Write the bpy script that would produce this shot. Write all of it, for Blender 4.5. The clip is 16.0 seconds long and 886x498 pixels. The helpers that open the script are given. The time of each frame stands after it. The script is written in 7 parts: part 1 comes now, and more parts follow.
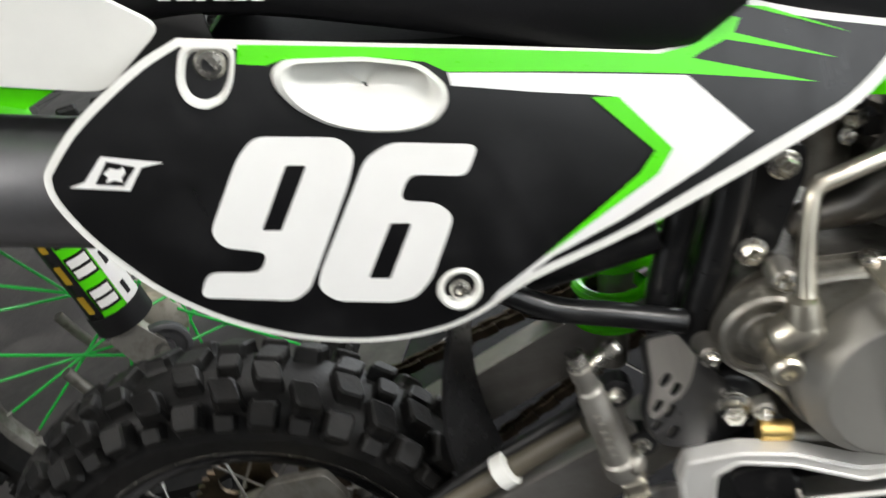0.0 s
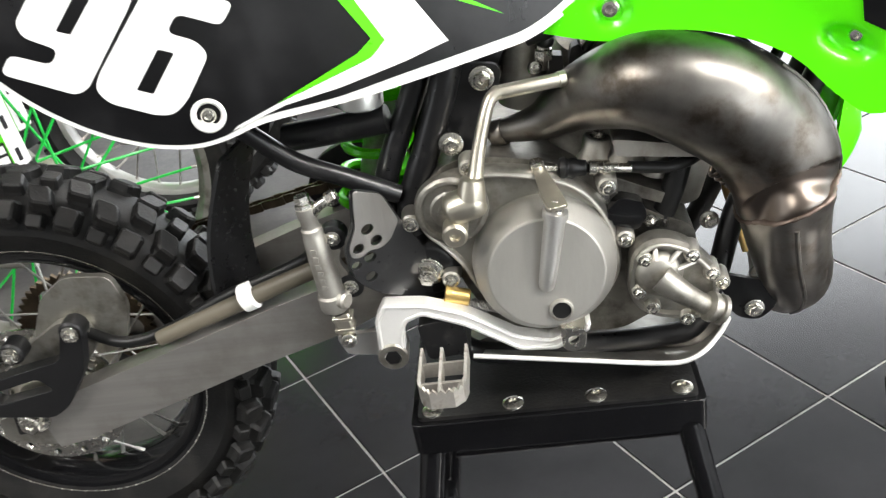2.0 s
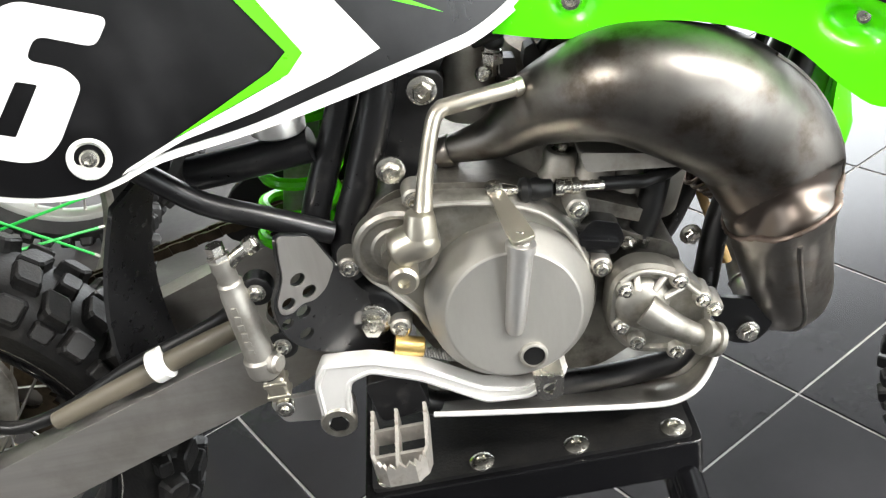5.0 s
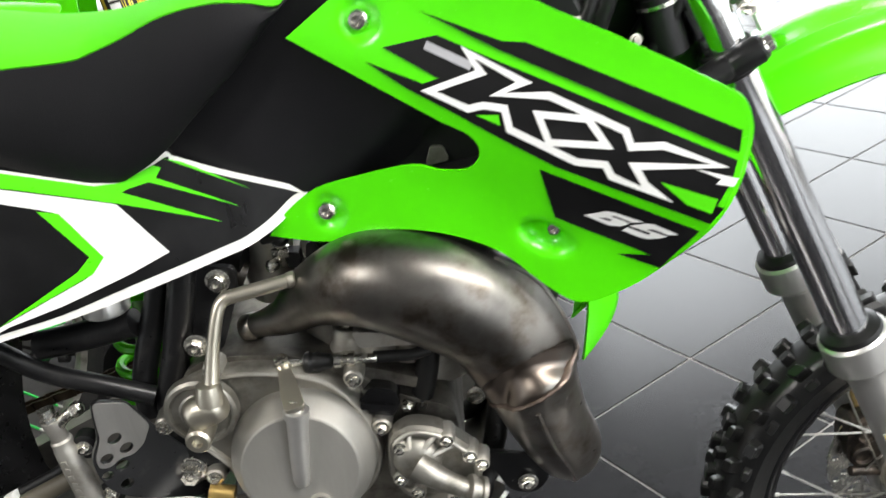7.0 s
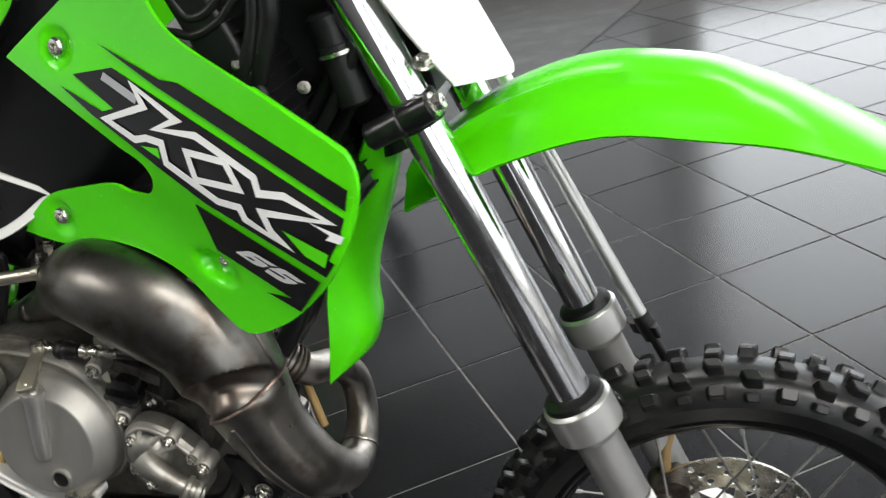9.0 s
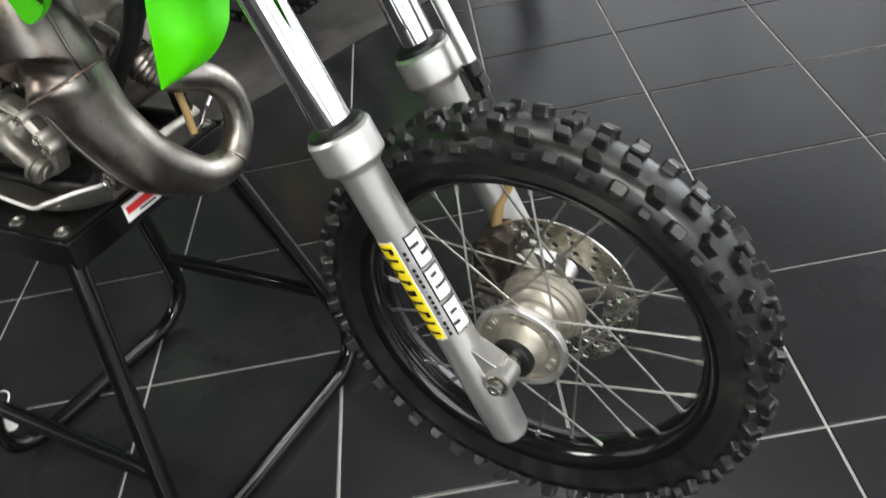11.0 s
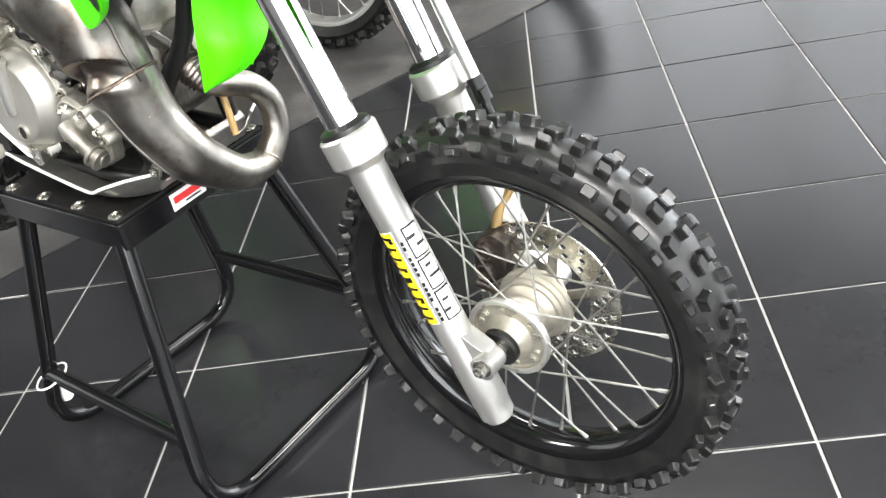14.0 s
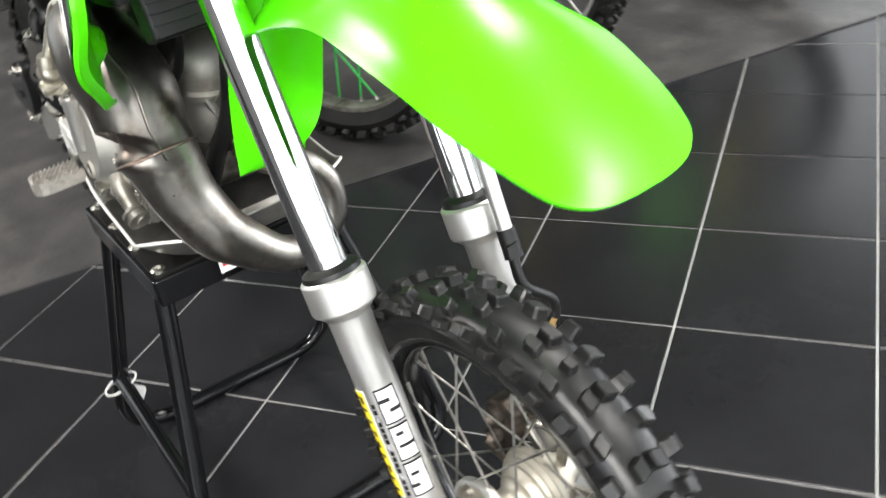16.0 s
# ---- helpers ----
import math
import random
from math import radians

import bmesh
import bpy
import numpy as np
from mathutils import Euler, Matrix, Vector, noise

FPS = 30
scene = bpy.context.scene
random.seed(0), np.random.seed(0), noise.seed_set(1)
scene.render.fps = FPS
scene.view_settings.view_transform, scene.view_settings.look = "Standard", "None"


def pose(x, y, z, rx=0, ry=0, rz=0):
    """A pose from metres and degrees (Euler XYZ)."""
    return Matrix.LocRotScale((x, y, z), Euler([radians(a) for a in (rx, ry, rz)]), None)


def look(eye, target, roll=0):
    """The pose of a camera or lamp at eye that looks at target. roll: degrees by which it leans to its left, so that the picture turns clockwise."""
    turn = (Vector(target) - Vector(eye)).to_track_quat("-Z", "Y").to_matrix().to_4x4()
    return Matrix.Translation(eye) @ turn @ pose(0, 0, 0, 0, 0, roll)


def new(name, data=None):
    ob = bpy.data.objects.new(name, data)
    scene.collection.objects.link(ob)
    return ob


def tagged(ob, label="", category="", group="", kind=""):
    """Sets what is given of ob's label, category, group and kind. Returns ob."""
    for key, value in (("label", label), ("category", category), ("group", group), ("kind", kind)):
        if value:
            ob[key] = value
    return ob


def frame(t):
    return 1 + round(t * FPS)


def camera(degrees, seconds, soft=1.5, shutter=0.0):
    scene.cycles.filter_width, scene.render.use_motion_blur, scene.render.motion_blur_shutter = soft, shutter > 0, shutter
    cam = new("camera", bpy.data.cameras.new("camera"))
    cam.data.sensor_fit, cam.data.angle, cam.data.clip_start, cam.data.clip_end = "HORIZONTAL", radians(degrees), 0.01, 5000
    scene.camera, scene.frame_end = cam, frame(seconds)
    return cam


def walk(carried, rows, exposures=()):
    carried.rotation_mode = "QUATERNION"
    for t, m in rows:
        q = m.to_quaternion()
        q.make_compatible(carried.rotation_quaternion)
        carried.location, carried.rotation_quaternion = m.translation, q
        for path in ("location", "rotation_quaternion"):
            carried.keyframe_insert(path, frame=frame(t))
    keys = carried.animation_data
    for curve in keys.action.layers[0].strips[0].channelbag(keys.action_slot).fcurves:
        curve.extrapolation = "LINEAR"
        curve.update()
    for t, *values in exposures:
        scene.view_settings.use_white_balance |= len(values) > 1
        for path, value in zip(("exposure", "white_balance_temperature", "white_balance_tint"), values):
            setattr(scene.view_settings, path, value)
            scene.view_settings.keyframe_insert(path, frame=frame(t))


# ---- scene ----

cam = camera(50.40, 16.0, soft=1.3, shutter=0.6)
# seconds, eye, target, roll
PATH = [
    (0, (0.3423, -0.6063, 1.0794), (0.0347, 1.0993, 0.0812), -22.56),
    (0.5, (0.4364, -0.7043, 1.0713), (0.0841, 0.9852, 0.0606), -20.89),
    (1, (0.5170, -0.7993, 1.0534), (0.2889, 0.8696, -0.0248), -16.91),
    (1.5, (0.5142, -0.8391, 1.0464), (0.2846, 0.8627, 0.0212), -13.39),
    (2, (0.5112, -0.8189, 1.0214), (0.2864, 0.9047, 0.0321), -10.27),
    (2.5, (0.4894, -0.7816, 1.0010), (0.3412, 0.9450, 0.0025), -9.82),
    (3, (0.4887, -0.7584, 0.9930), (0.4184, 0.9628, -0.0233), -10.64),
    (5.5, (0.4902, -0.6841, 0.9948), (0.4185, 1.0237, -0.0436), -12.25),
    (6, (0.5493, -0.6948, 1.0290), (0.4860, 1.0094, -0.0159), -12.41),
    (6.5, (0.6542, -0.7290, 1.0604), (0.5420, 1.0294, 0.1140), -13.05),
    (7, (0.7244, -0.7718, 1.0665), (0.5611, 1.0349, 0.2243), -13.17),
    (7.5, (0.7717, -0.7980, 1.0690), (0.5904, 1.0349, 0.2895), -13.22),
    (8, (0.8489, -0.7922, 1.0608), (0.6379, 1.0216, 0.2450), -14.62),
    (8.2, (0.9042, -0.7676, 1.0541), (0.6500, 1.0344, 0.2245), -13.93),
    (10.3, (1.3990, -0.6755, 1.0201), (0.4068, 0.8297, 0.1542), -11.54),
    (10.5, (1.4286, -0.6461, 1.0019), (0.4337, 0.8028, 0.0473), -11.84),
    (11, (1.4859, -0.6061, 0.9543), (0.5035, 0.6948, -0.2044), -13.03),
    (11.5, (1.5335, -0.6172, 0.9594), (0.5335, 0.6490, -0.2224), -12.26),
    (12, (1.5625, -0.6294, 0.9638), (0.4988, 0.6487, -0.1474), -12.42),
    (12.5, (1.5753, -0.6418, 0.9666), (0.4687, 0.6453, -0.0912), -12.46),
    (13, (1.5885, -0.6492, 0.9616), (0.4607, 0.6224, -0.0925), -12.82),
    (13.5, (1.6003, -0.6471, 0.9613), (0.4695, 0.6121, -0.1044), -13.02),
    (14, (1.6117, -0.6479, 0.9636), (0.4802, 0.6042, -0.1097), -12.82),
    (14.5, (1.6306, -0.6345, 0.9671), (0.4698, 0.5987, -0.0968), -12.91),
    (15, (1.6208, -0.5373, 0.9661), (0.3475, 0.5976, -0.0782), -13.27),
    (15.5, (1.6237, -0.4230, 0.9936), (0.2225, 0.5653, -0.0359), -16.17),
    (16, (1.6406, -0.3299, 1.0192), (0.1840, 0.5306, -0.0348), -10.07),
]
EXPOSURES = [(0.0, -0.5), (0.5, -0.95), (1.0, -0.33), (2.0, 0.36), (3.0, 0.64), (5.5, 0.48), (6.5, -0.12), (7.5, -0.22), (8.2, -0.6), (10.3, -1.1), (11.0, -0.6), (12.0, 0.52), (14.5, 0.58), (15.5, 0.40), (16.0, 0.04)]
walk(cam, [(t, look(eye, target, roll)) for t, eye, target, roll in PATH], EXPOSURES)

# ---- world and lights ----
world = bpy.data.worlds.new("world")
scene.world = world
world.use_nodes = True
world.node_tree.nodes["Background"].inputs[0].default_value = (0.75, 0.82, 0.9, 1)
world.node_tree.nodes["Background"].inputs[1].default_value = 0.15
scene.view_settings.exposure = 0.0
CEILING = 3.3


def lamp(x, y, sx, sy, watts, rz=0.0):
    data = bpy.data.lights.new("ceiling_lamp", "AREA")
    data.shape, data.size, data.size_y, data.energy = "RECTANGLE", sx, sy, watts
    data.color = (1.0, 0.97, 0.93)
    ob = new("ceiling_lamp", data)
    ob.matrix_world = pose(x, y, CEILING - 0.075, 0, 0, rz)
    return ob


# x, y, watts
LAMPS = [(-1.7, -2.1, 115), (2.2, -1.5, 95), (4.4, -1.9, 300), (0.4, 1.7, 45), (2.7, 1.7, 45)]
for lx, ly, watts in LAMPS:
    lamp(lx, ly, 1.15, 0.55, watts)

# ---- materials ----


def node_material(name):
    m = bpy.data.materials.new(name)
    m.use_nodes = True
    nt = m.node_tree
    return m, nt, nt.nodes["Principled BSDF"]


def add_noise(nt, scale, detail=4.0, rough=0.6, stretch=None, space="Object"):
    tc = nt.nodes.new("ShaderNodeTexCoord")
    n = nt.nodes.new("ShaderNodeTexNoise")
    n.inputs["Scale"].default_value, n.inputs["Detail"].default_value, n.inputs["Roughness"].default_value = scale, detail, rough
    if stretch:
        mp = nt.nodes.new("ShaderNodeMapping")
        mp.inputs["Scale"].default_value = stretch
        nt.links.new(tc.outputs[space], mp.inputs["Vector"])
        nt.links.new(mp.outputs["Vector"], n.inputs["Vector"])
    else:
        nt.links.new(tc.outputs[space], n.inputs["Vector"])
    return n


def add_ramp(nt, source, stops):
    r = nt.nodes.new("ShaderNodeValToRGB")
    e = r.color_ramp.elements
    while len(e) < len(stops):
        e.new(0.5)
    for k, (p, c) in zip(e, stops):
        k.position, k.color = p, (*c, 1) if len(c) == 3 else (c[0], c[0], c[0], 1)
    nt.links.new(source, r.inputs["Fac"])
    return r


def surface(name, colour, rough=0.5, metal=0.0, vary=0.12, scale=18.0, fine=220.0, bump=0.06, rough_vary=0.12, coat=0.0, stretch=None, spec=0.5, dirt=None, dirt_at=(0.55, 0.75), dirt_scale=9.0, dirt_detail=6.0):
    """A plain surface with variation in colour, gloss and relief at two scales."""
    m, nt, b = node_material(name)
    big = add_noise(nt, scale, stretch=stretch)
    small = add_noise(nt, fine, 3.0, stretch=stretch)
    lo, hi = [max(0, c * (1 - vary)) for c in colour], [min(1, c * (1 + vary)) for c in colour]
    ramp = add_ramp(nt, big.outputs["Fac"], [(0.3, lo), (0.7, hi)])
    out = ramp.outputs["Color"]
    if dirt:
        dn = add_noise(nt, dirt_scale, dirt_detail, 0.6)
        dr = add_ramp(nt, dn.outputs["Fac"], [(dirt_at[0], (0.0,)), (dirt_at[1], (1.0,))])
        mix = nt.nodes.new("ShaderNodeMix")
        mix.data_type = "RGBA"
        nt.links.new(dr.outputs["Color"], mix.inputs["Factor"])
        nt.links.new(out, mix.inputs["A"])
        mix.inputs["B"].default_value = (*dirt, 1)
        out = mix.outputs["Result"]
    nt.links.new(out, b.inputs["Base Color"])
    mr = nt.nodes.new("ShaderNodeMapRange")
    mr.inputs["To Min"].default_value, mr.inputs["To Max"].default_value = max(0.02, rough - rough_vary), min(1, rough + rough_vary)
    nt.links.new(small.outputs["Fac"], mr.inputs["Value"])
    nt.links.new(mr.outputs["Result"], b.inputs["Roughness"])
    b.inputs["Metallic"].default_value = metal
    b.inputs["Specular IOR Level"].default_value = spec
    b.inputs["Coat Weight"].default_value = coat
    if bump:
        bp = nt.nodes.new("ShaderNodeBump")
        bp.inputs["Strength"].default_value, bp.inputs["Distance"].default_value = bump, 0.002
        nt.links.new(small.outputs["Fac"], bp.inputs["Height"])
        nt.links.new(bp.outputs["Normal"], b.inputs["Normal"])
    return m


GREEN_VINYL = surface("green_seat_vinyl", (0.075, 0.56, 0.002), 0.62, vary=0.06, fine=900, bump=0.12, spec=0.2)
GREEN = surface("lime_green_plastic", (0.088, 0.76, 0.002), 0.24, vary=0.04, bump=0.02, rough_vary=0.08)
GREEN_DECAL = surface("green_vinyl", (0.09, 0.7, 0.004), 0.32, vary=0.03, bump=0.02)
WHITE = surface("white_plastic", (0.8, 0.8, 0.76), 0.38, vary=0.03, bump=0.02)
WHITE_DECAL = surface("white_vinyl", (0.83, 0.83, 0.81), 0.35, vary=0.02, bump=0.02)
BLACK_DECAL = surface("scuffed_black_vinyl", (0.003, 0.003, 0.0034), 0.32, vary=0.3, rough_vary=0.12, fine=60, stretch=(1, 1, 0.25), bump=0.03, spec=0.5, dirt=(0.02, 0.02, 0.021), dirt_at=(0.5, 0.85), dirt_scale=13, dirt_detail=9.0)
GREY_DECAL = surface("grey_vinyl", (0.4, 0.4, 0.42), 0.35, vary=0.05)
YELLOW = surface("yellow_vinyl", (0.85, 0.68, 0.02), 0.4, vary=0.04)
RED = surface("red_print", (0.7, 0.03, 0.03), 0.4, vary=0.05)
VINYL = surface("black_seat_vinyl", (0.007, 0.007, 0.008), 0.5, vary=0.3, scale=9, fine=900, bump=0.22, spec=0.24, rough_vary=0.08)
BLACK_PLASTIC = surface("black_plastic", (0.007, 0.007, 0.0075), 0.42, vary=0.2, fine=500, bump=0.12, spec=0.35)
RUBBER = surface("black_rubber", (0.0055, 0.0053, 0.0052), 0.5, vary=0.35, scale=40, fine=350, bump=0.25, spec=0.3, dirt=(0.016, 0.015, 0.0135), dirt_at=(0.48, 0.7), dirt_scale=24)
FRONT_RUBBER = surface("glossy_tyre_rubber", (0.008, 0.008, 0.0082), 0.34, vary=0.3, scale=40, fine=300, bump=0.12, spec=0.45, dirt=(0.024, 0.0235, 0.022), dirt_at=(0.5, 0.72), dirt_scale=30)
HOSE = surface("hose_rubber", (0.006, 0.006, 0.006), 0.42, vary=0.2, bump=0.08, spec=0.38)
FRAME = surface("worn_black_frame_paint", (0.007, 0.007, 0.0075), 0.32, vary=0.2, bump=0.04, spec=0.5, dirt=(0.06, 0.056, 0.052), dirt_at=(0.6, 0.8), dirt_scale=20)
STAND_PAINT = surface("black_powder_coat", (0.0035, 0.0035, 0.004), 0.16, vary=0.15, fine=600, bump=0.03, spec=0.45, rough_vary=0.06)
CAST = surface("cast_aluminium", (0.43, 0.415, 0.375), 0.5, 0.85, vary=0.14, fine=500, bump=0.05, dirt=(0.2, 0.18, 0.14), dirt_at=(0.48, 0.82), dirt_scale=26, dirt_detail=8.0)
CAST_DULL = surface("dull_cast_aluminium", (0.34, 0.327, 0.292), 0.46, 0.9, vary=0.18, fine=500, bump=0.07, dirt=(0.1, 0.088, 0.07), dirt_at=(0.47, 0.75), dirt_scale=30, dirt_detail=8.0)
# CAST_DULL darkened: the pipe's shade on engine parts behind it is in the colour
SHADED_CAST = surface("shaded_cast_aluminium", (0.20, 0.19, 0.168), 0.48, 0.9, vary=0.25, scale=26, fine=400, bump=0.08, dirt=(0.05, 0.043, 0.035), dirt_at=(0.45, 0.7), dirt_scale=34, dirt_detail=9.0)
PEDAL_ALLOY = surface("polished_alloy", (0.80, 0.79, 0.76), 0.42, 0.5, vary=0.06, fine=300, bump=0.02)
KICK_STEEL = surface("warm_satin_steel", (0.58, 0.545, 0.455), 0.34, 0.95, vary=0.08, fine=300, bump=0.02)
HUB_CAST = surface("cream_cast_aluminium", (0.46, 0.435, 0.37), 0.42, 0.75, dirt=(0.28, 0.25, 0.19), dirt_at=(0.5, 0.75), dirt_scale=40, vary=0.12, fine=400, bump=0.04)
BRUSHED = surface("brushed_aluminium", (0.40, 0.385, 0.36), 0.42, 0.85, dirt=(0.27, 0.25, 0.22), dirt_at=(0.48, 0.75), dirt_scale=14, dirt_detail=9.0, vary=0.10, scale=30, fine=200, bump=0.14, stretch=(0.12, 1, 3.0))
SATIN = surface("satin_aluminium", (0.64, 0.63, 0.605), 0.38, 0.88, vary=0.08, fine=500, bump=0.06)
CHROME = surface("chromed_steel", (0.82, 0.82, 0.83), 0.08, 1.0, vary=0.03, bump=0.0, rough_vary=0.04)
ZINC = surface("zinc_plated_steel", (0.68, 0.66, 0.6), 0.26, 1.0, vary=0.1, fine=160, bump=0.008, rough_vary=0.08)
STEEL = surface("spoke_steel", (0.38, 0.37, 0.345), 0.4, 1.0, vary=0.25, scale=60)
WORN_STEEL = surface("oily_brown_steel", (0.1, 0.078, 0.055), 0.4, 1.0, vary=0.4, scale=60)
BRASS = surface("brass", (0.55, 0.39, 0.14), 0.4, 1.0, vary=0.2)
PIPE = surface("heat_stained_steel", (0.185, 0.174, 0.159), 0.36, 1.0, vary=0.28, scale=26, fine=46, bump=0.006, rough_vary=0.12, dirt=(0.085, 0.070, 0.056), dirt_at=(0.47, 0.66), dirt_scale=26, dirt_detail=10.0)
HEADER = surface("dull_header_steel", (0.335, 0.314, 0.286), 0.34, 1.0, vary=0.16, scale=16, fine=110, bump=0.016, rough_vary=0.14, dirt=(0.19, 0.162, 0.134), dirt_at=(0.50, 0.72), dirt_scale=34, dirt_detail=12.0)
PIPE_RUST = surface("rusty_weld_steel", (0.20, 0.155, 0.13), 0.45, 1.0, vary=0.45, scale=40, bump=0.2)
WORN = surface("worn_brown_rubber", (0.095, 0.083, 0.060), 0.5, vary=0.25, stretch=(0.2, 1, 1), dirt=(0.2, 0.17, 0.135), dirt_at=(0.55, 0.8))
BLACK_RIM = surface("black_anodised", (0.004, 0.004, 0.0045), 0.13, 0.0, vary=0.1, bump=0.005, spec=0.6, rough_vary=0.05)
TAN = surface("tan_hose", (0.42, 0.27, 0.1), 0.45, vary=0.15)
GREEN_SPOKE = surface("green_anodised", (0.01, 0.5, 0.06), 0.35, vary=0.1)
ORANGE = surface("yellow_orange_plastic", (0.9, 0.42, 0.01), 0.3, vary=0.04)


def tile_material():
    m, nt, b = node_material("charcoal_floor_tile")
    oi = nt.nodes.new("ShaderNodeObjectInfo")
    isl = nt.nodes.new("ShaderNodeNewGeometry")
    s = nt.nodes.new("ShaderNodeMath")
    s.operation = "ADD"
    nt.links.new(oi.outputs["Random"], s.inputs[0])
    nt.links.new(isl.outputs["Random Per Island"], s.inputs[1])
    big = add_noise(nt, 5.0, 5.0, 0.65)
    r = add_ramp(nt, big.outputs["Fac"], [(0.25, (0.0115, 0.0115, 0.013)), (0.75, (0.020, 0.020, 0.022))])
    hsv = nt.nodes.new("ShaderNodeHueSaturation")
    mr = nt.nodes.new("ShaderNodeMapRange")
    mr.inputs["From Max"].default_value, mr.inputs["To Min"].default_value, mr.inputs["To Max"].default_value = 2.0, 0.8, 1.2
    nt.links.new(s.outputs[0], mr.inputs["Value"])
    nt.links.new(mr.outputs["Result"], hsv.inputs["Value"])
    nt.links.new(r.outputs["Color"], hsv.inputs["Color"])
    nt.links.new(hsv.outputs["Color"], b.inputs["Base Color"])
    fine = add_noise(nt, 60.0, 6.0, 0.7)
    rr = nt.nodes.new("ShaderNodeMapRange")
    rr.inputs["To Min"].default_value, rr.inputs["To Max"].default_value = 0.14, 0.30
    nt.links.new(fine.outputs["Fac"], rr.inputs["Value"])
    nt.links.new(rr.outputs["Result"], b.inputs["Roughness"])
    bp = nt.nodes.new("ShaderNodeBump")
    bp.inputs["Strength"].default_value, bp.inputs["Distance"].default_value = 0.08, 0.002
    nt.links.new(fine.outputs["Fac"], bp.inputs["Height"])
    nt.links.new(bp.outputs["Normal"], b.inputs["Normal"])
    b.inputs["Specular IOR Level"].default_value = 0.34
    return m


def rust_patch(m, centre, axis, reach):
    """Adds a rusty, scratched patch round a point of a part's own space."""
    nt = m.node_tree
    b = nt.nodes["Principled BSDF"]
    old = b.inputs["Base Color"].links[0].from_socket
    tc, mp = nt.nodes.new("ShaderNodeTexCoord"), nt.nodes.new("ShaderNodeMapping")
    mp.vector_type = "TEXTURE"
    mp.inputs["Location"].default_value, mp.inputs["Rotation"].default_value, mp.inputs["Scale"].default_value = centre, axis, reach
    nt.links.new(tc.outputs["Object"], mp.inputs["Vector"])
    ln = nt.nodes.new("ShaderNodeVectorMath")
    ln.operation = "LENGTH"
    nt.links.new(mp.outputs["Vector"], ln.inputs[0])
    n = add_noise(nt, 70.0, 8.0, 0.75, (0.5, 1, 2.0))
    s = nt.nodes.new("ShaderNodeMath")
    s.operation = "MULTIPLY_ADD"
    s.inputs[1].default_value = -1.6
    nt.links.new(n.outputs["Fac"], s.inputs[0])
    nt.links.new(ln.outputs["Value"], s.inputs[2])
    r = add_ramp(nt, s.outputs[0], [(0.0, (0.7,)), (0.24, (0.0,))])
    mix = nt.nodes.new("ShaderNodeMix")
    mix.data_type = "RGBA"
    nt.links.new(r.outputs["Color"], mix.inputs["Factor"])
    nt.links.new(old, mix.inputs["A"])
    mix.inputs["B"].default_value = (0.185, 0.146, 0.120, 1)
    nt.links.new(mix.outputs["Result"], b.inputs["Base Color"])
    return m


TILE = tile_material()
GROUT = surface("pale_grout", (0.33, 0.325, 0.315), 0.8, vary=0.2, bump=0.2, scale=4)
MAT = surface("grey_stone_print_mat", (0.052, 0.049, 0.048), 0.36, vary=0.35, scale=7, fine=90, bump=0.12, dirt=(0.115, 0.109, 0.104), dirt_at=(0.5, 0.70), dirt_scale=5, dirt_detail=9.0)
WALL = surface("white_wall_paint", (0.78, 0.78, 0.76), 0.7, vary=0.03, bump=0.05)
DARK_WALL = surface("grey_wall_paint", (0.11, 0.11, 0.11), 0.7, vary=0.05, bump=0.05)
CEIL = surface("dark_ceiling_board", (0.16, 0.16, 0.16), 0.8, vary=0.03, bump=0.05)

# ---- building helpers ----
PLACE = {}


def thing(name, label, category, base=(0, 0, 0), group="", kind=""):
    ob = new(name)
    ob.location = base
    ob.empty_display_size = 0.05
    PLACE[ob] = Vector(base)
    return tagged(ob, label, category, group, kind)


def part(name, bm, material, parent=None, label="", sharp=38.0, bevel=0.0, solid=0.0, origin=None):
    """Links a bmesh, given in world metres, as one mesh under a thing or part."""
    bmesh.ops.remove_doubles(bm, verts=bm.verts, dist=1e-6)
    bmesh.ops.recalc_face_normals(bm, faces=bm.faces)
    lim = radians(sharp)
    for e in bm.edges:
        e.smooth = len(e.link_faces) == 2 and e.calc_face_angle(0) < lim
    for f in bm.faces:
        f.smooth = True
    lo = Vector([min(v.co[i] for v in bm.verts) for i in range(3)])
    hi = Vector([max(v.co[i] for v in bm.verts) for i in range(3)])
    mid = Vector(origin) if origin is not None else (lo + hi) / 2
    bmesh.ops.translate(bm, vec=-mid, verts=bm.verts)
    me = bpy.data.meshes.new(name)
    bm.to_mesh(me)
    bm.free()
    me.materials.append(material)
    ob = new(name, me)
    PLACE[ob] = mid
    if parent:
        ob.parent = parent
        ob.location = mid - PLACE[parent]
    else:
        ob.location = mid
    if solid:
        md = ob.modifiers.new("thickness", "SOLIDIFY")
        md.thickness, md.offset = abs(solid), -1 if solid > 0 else 1
    if bevel:
        md = ob.modifiers.new("edge", "BEVEL")
        md.width, md.segments, md.limit_method, md.angle_limit = bevel, 2, "ANGLE", radians(40)
    return tagged(ob, label) if label else ob


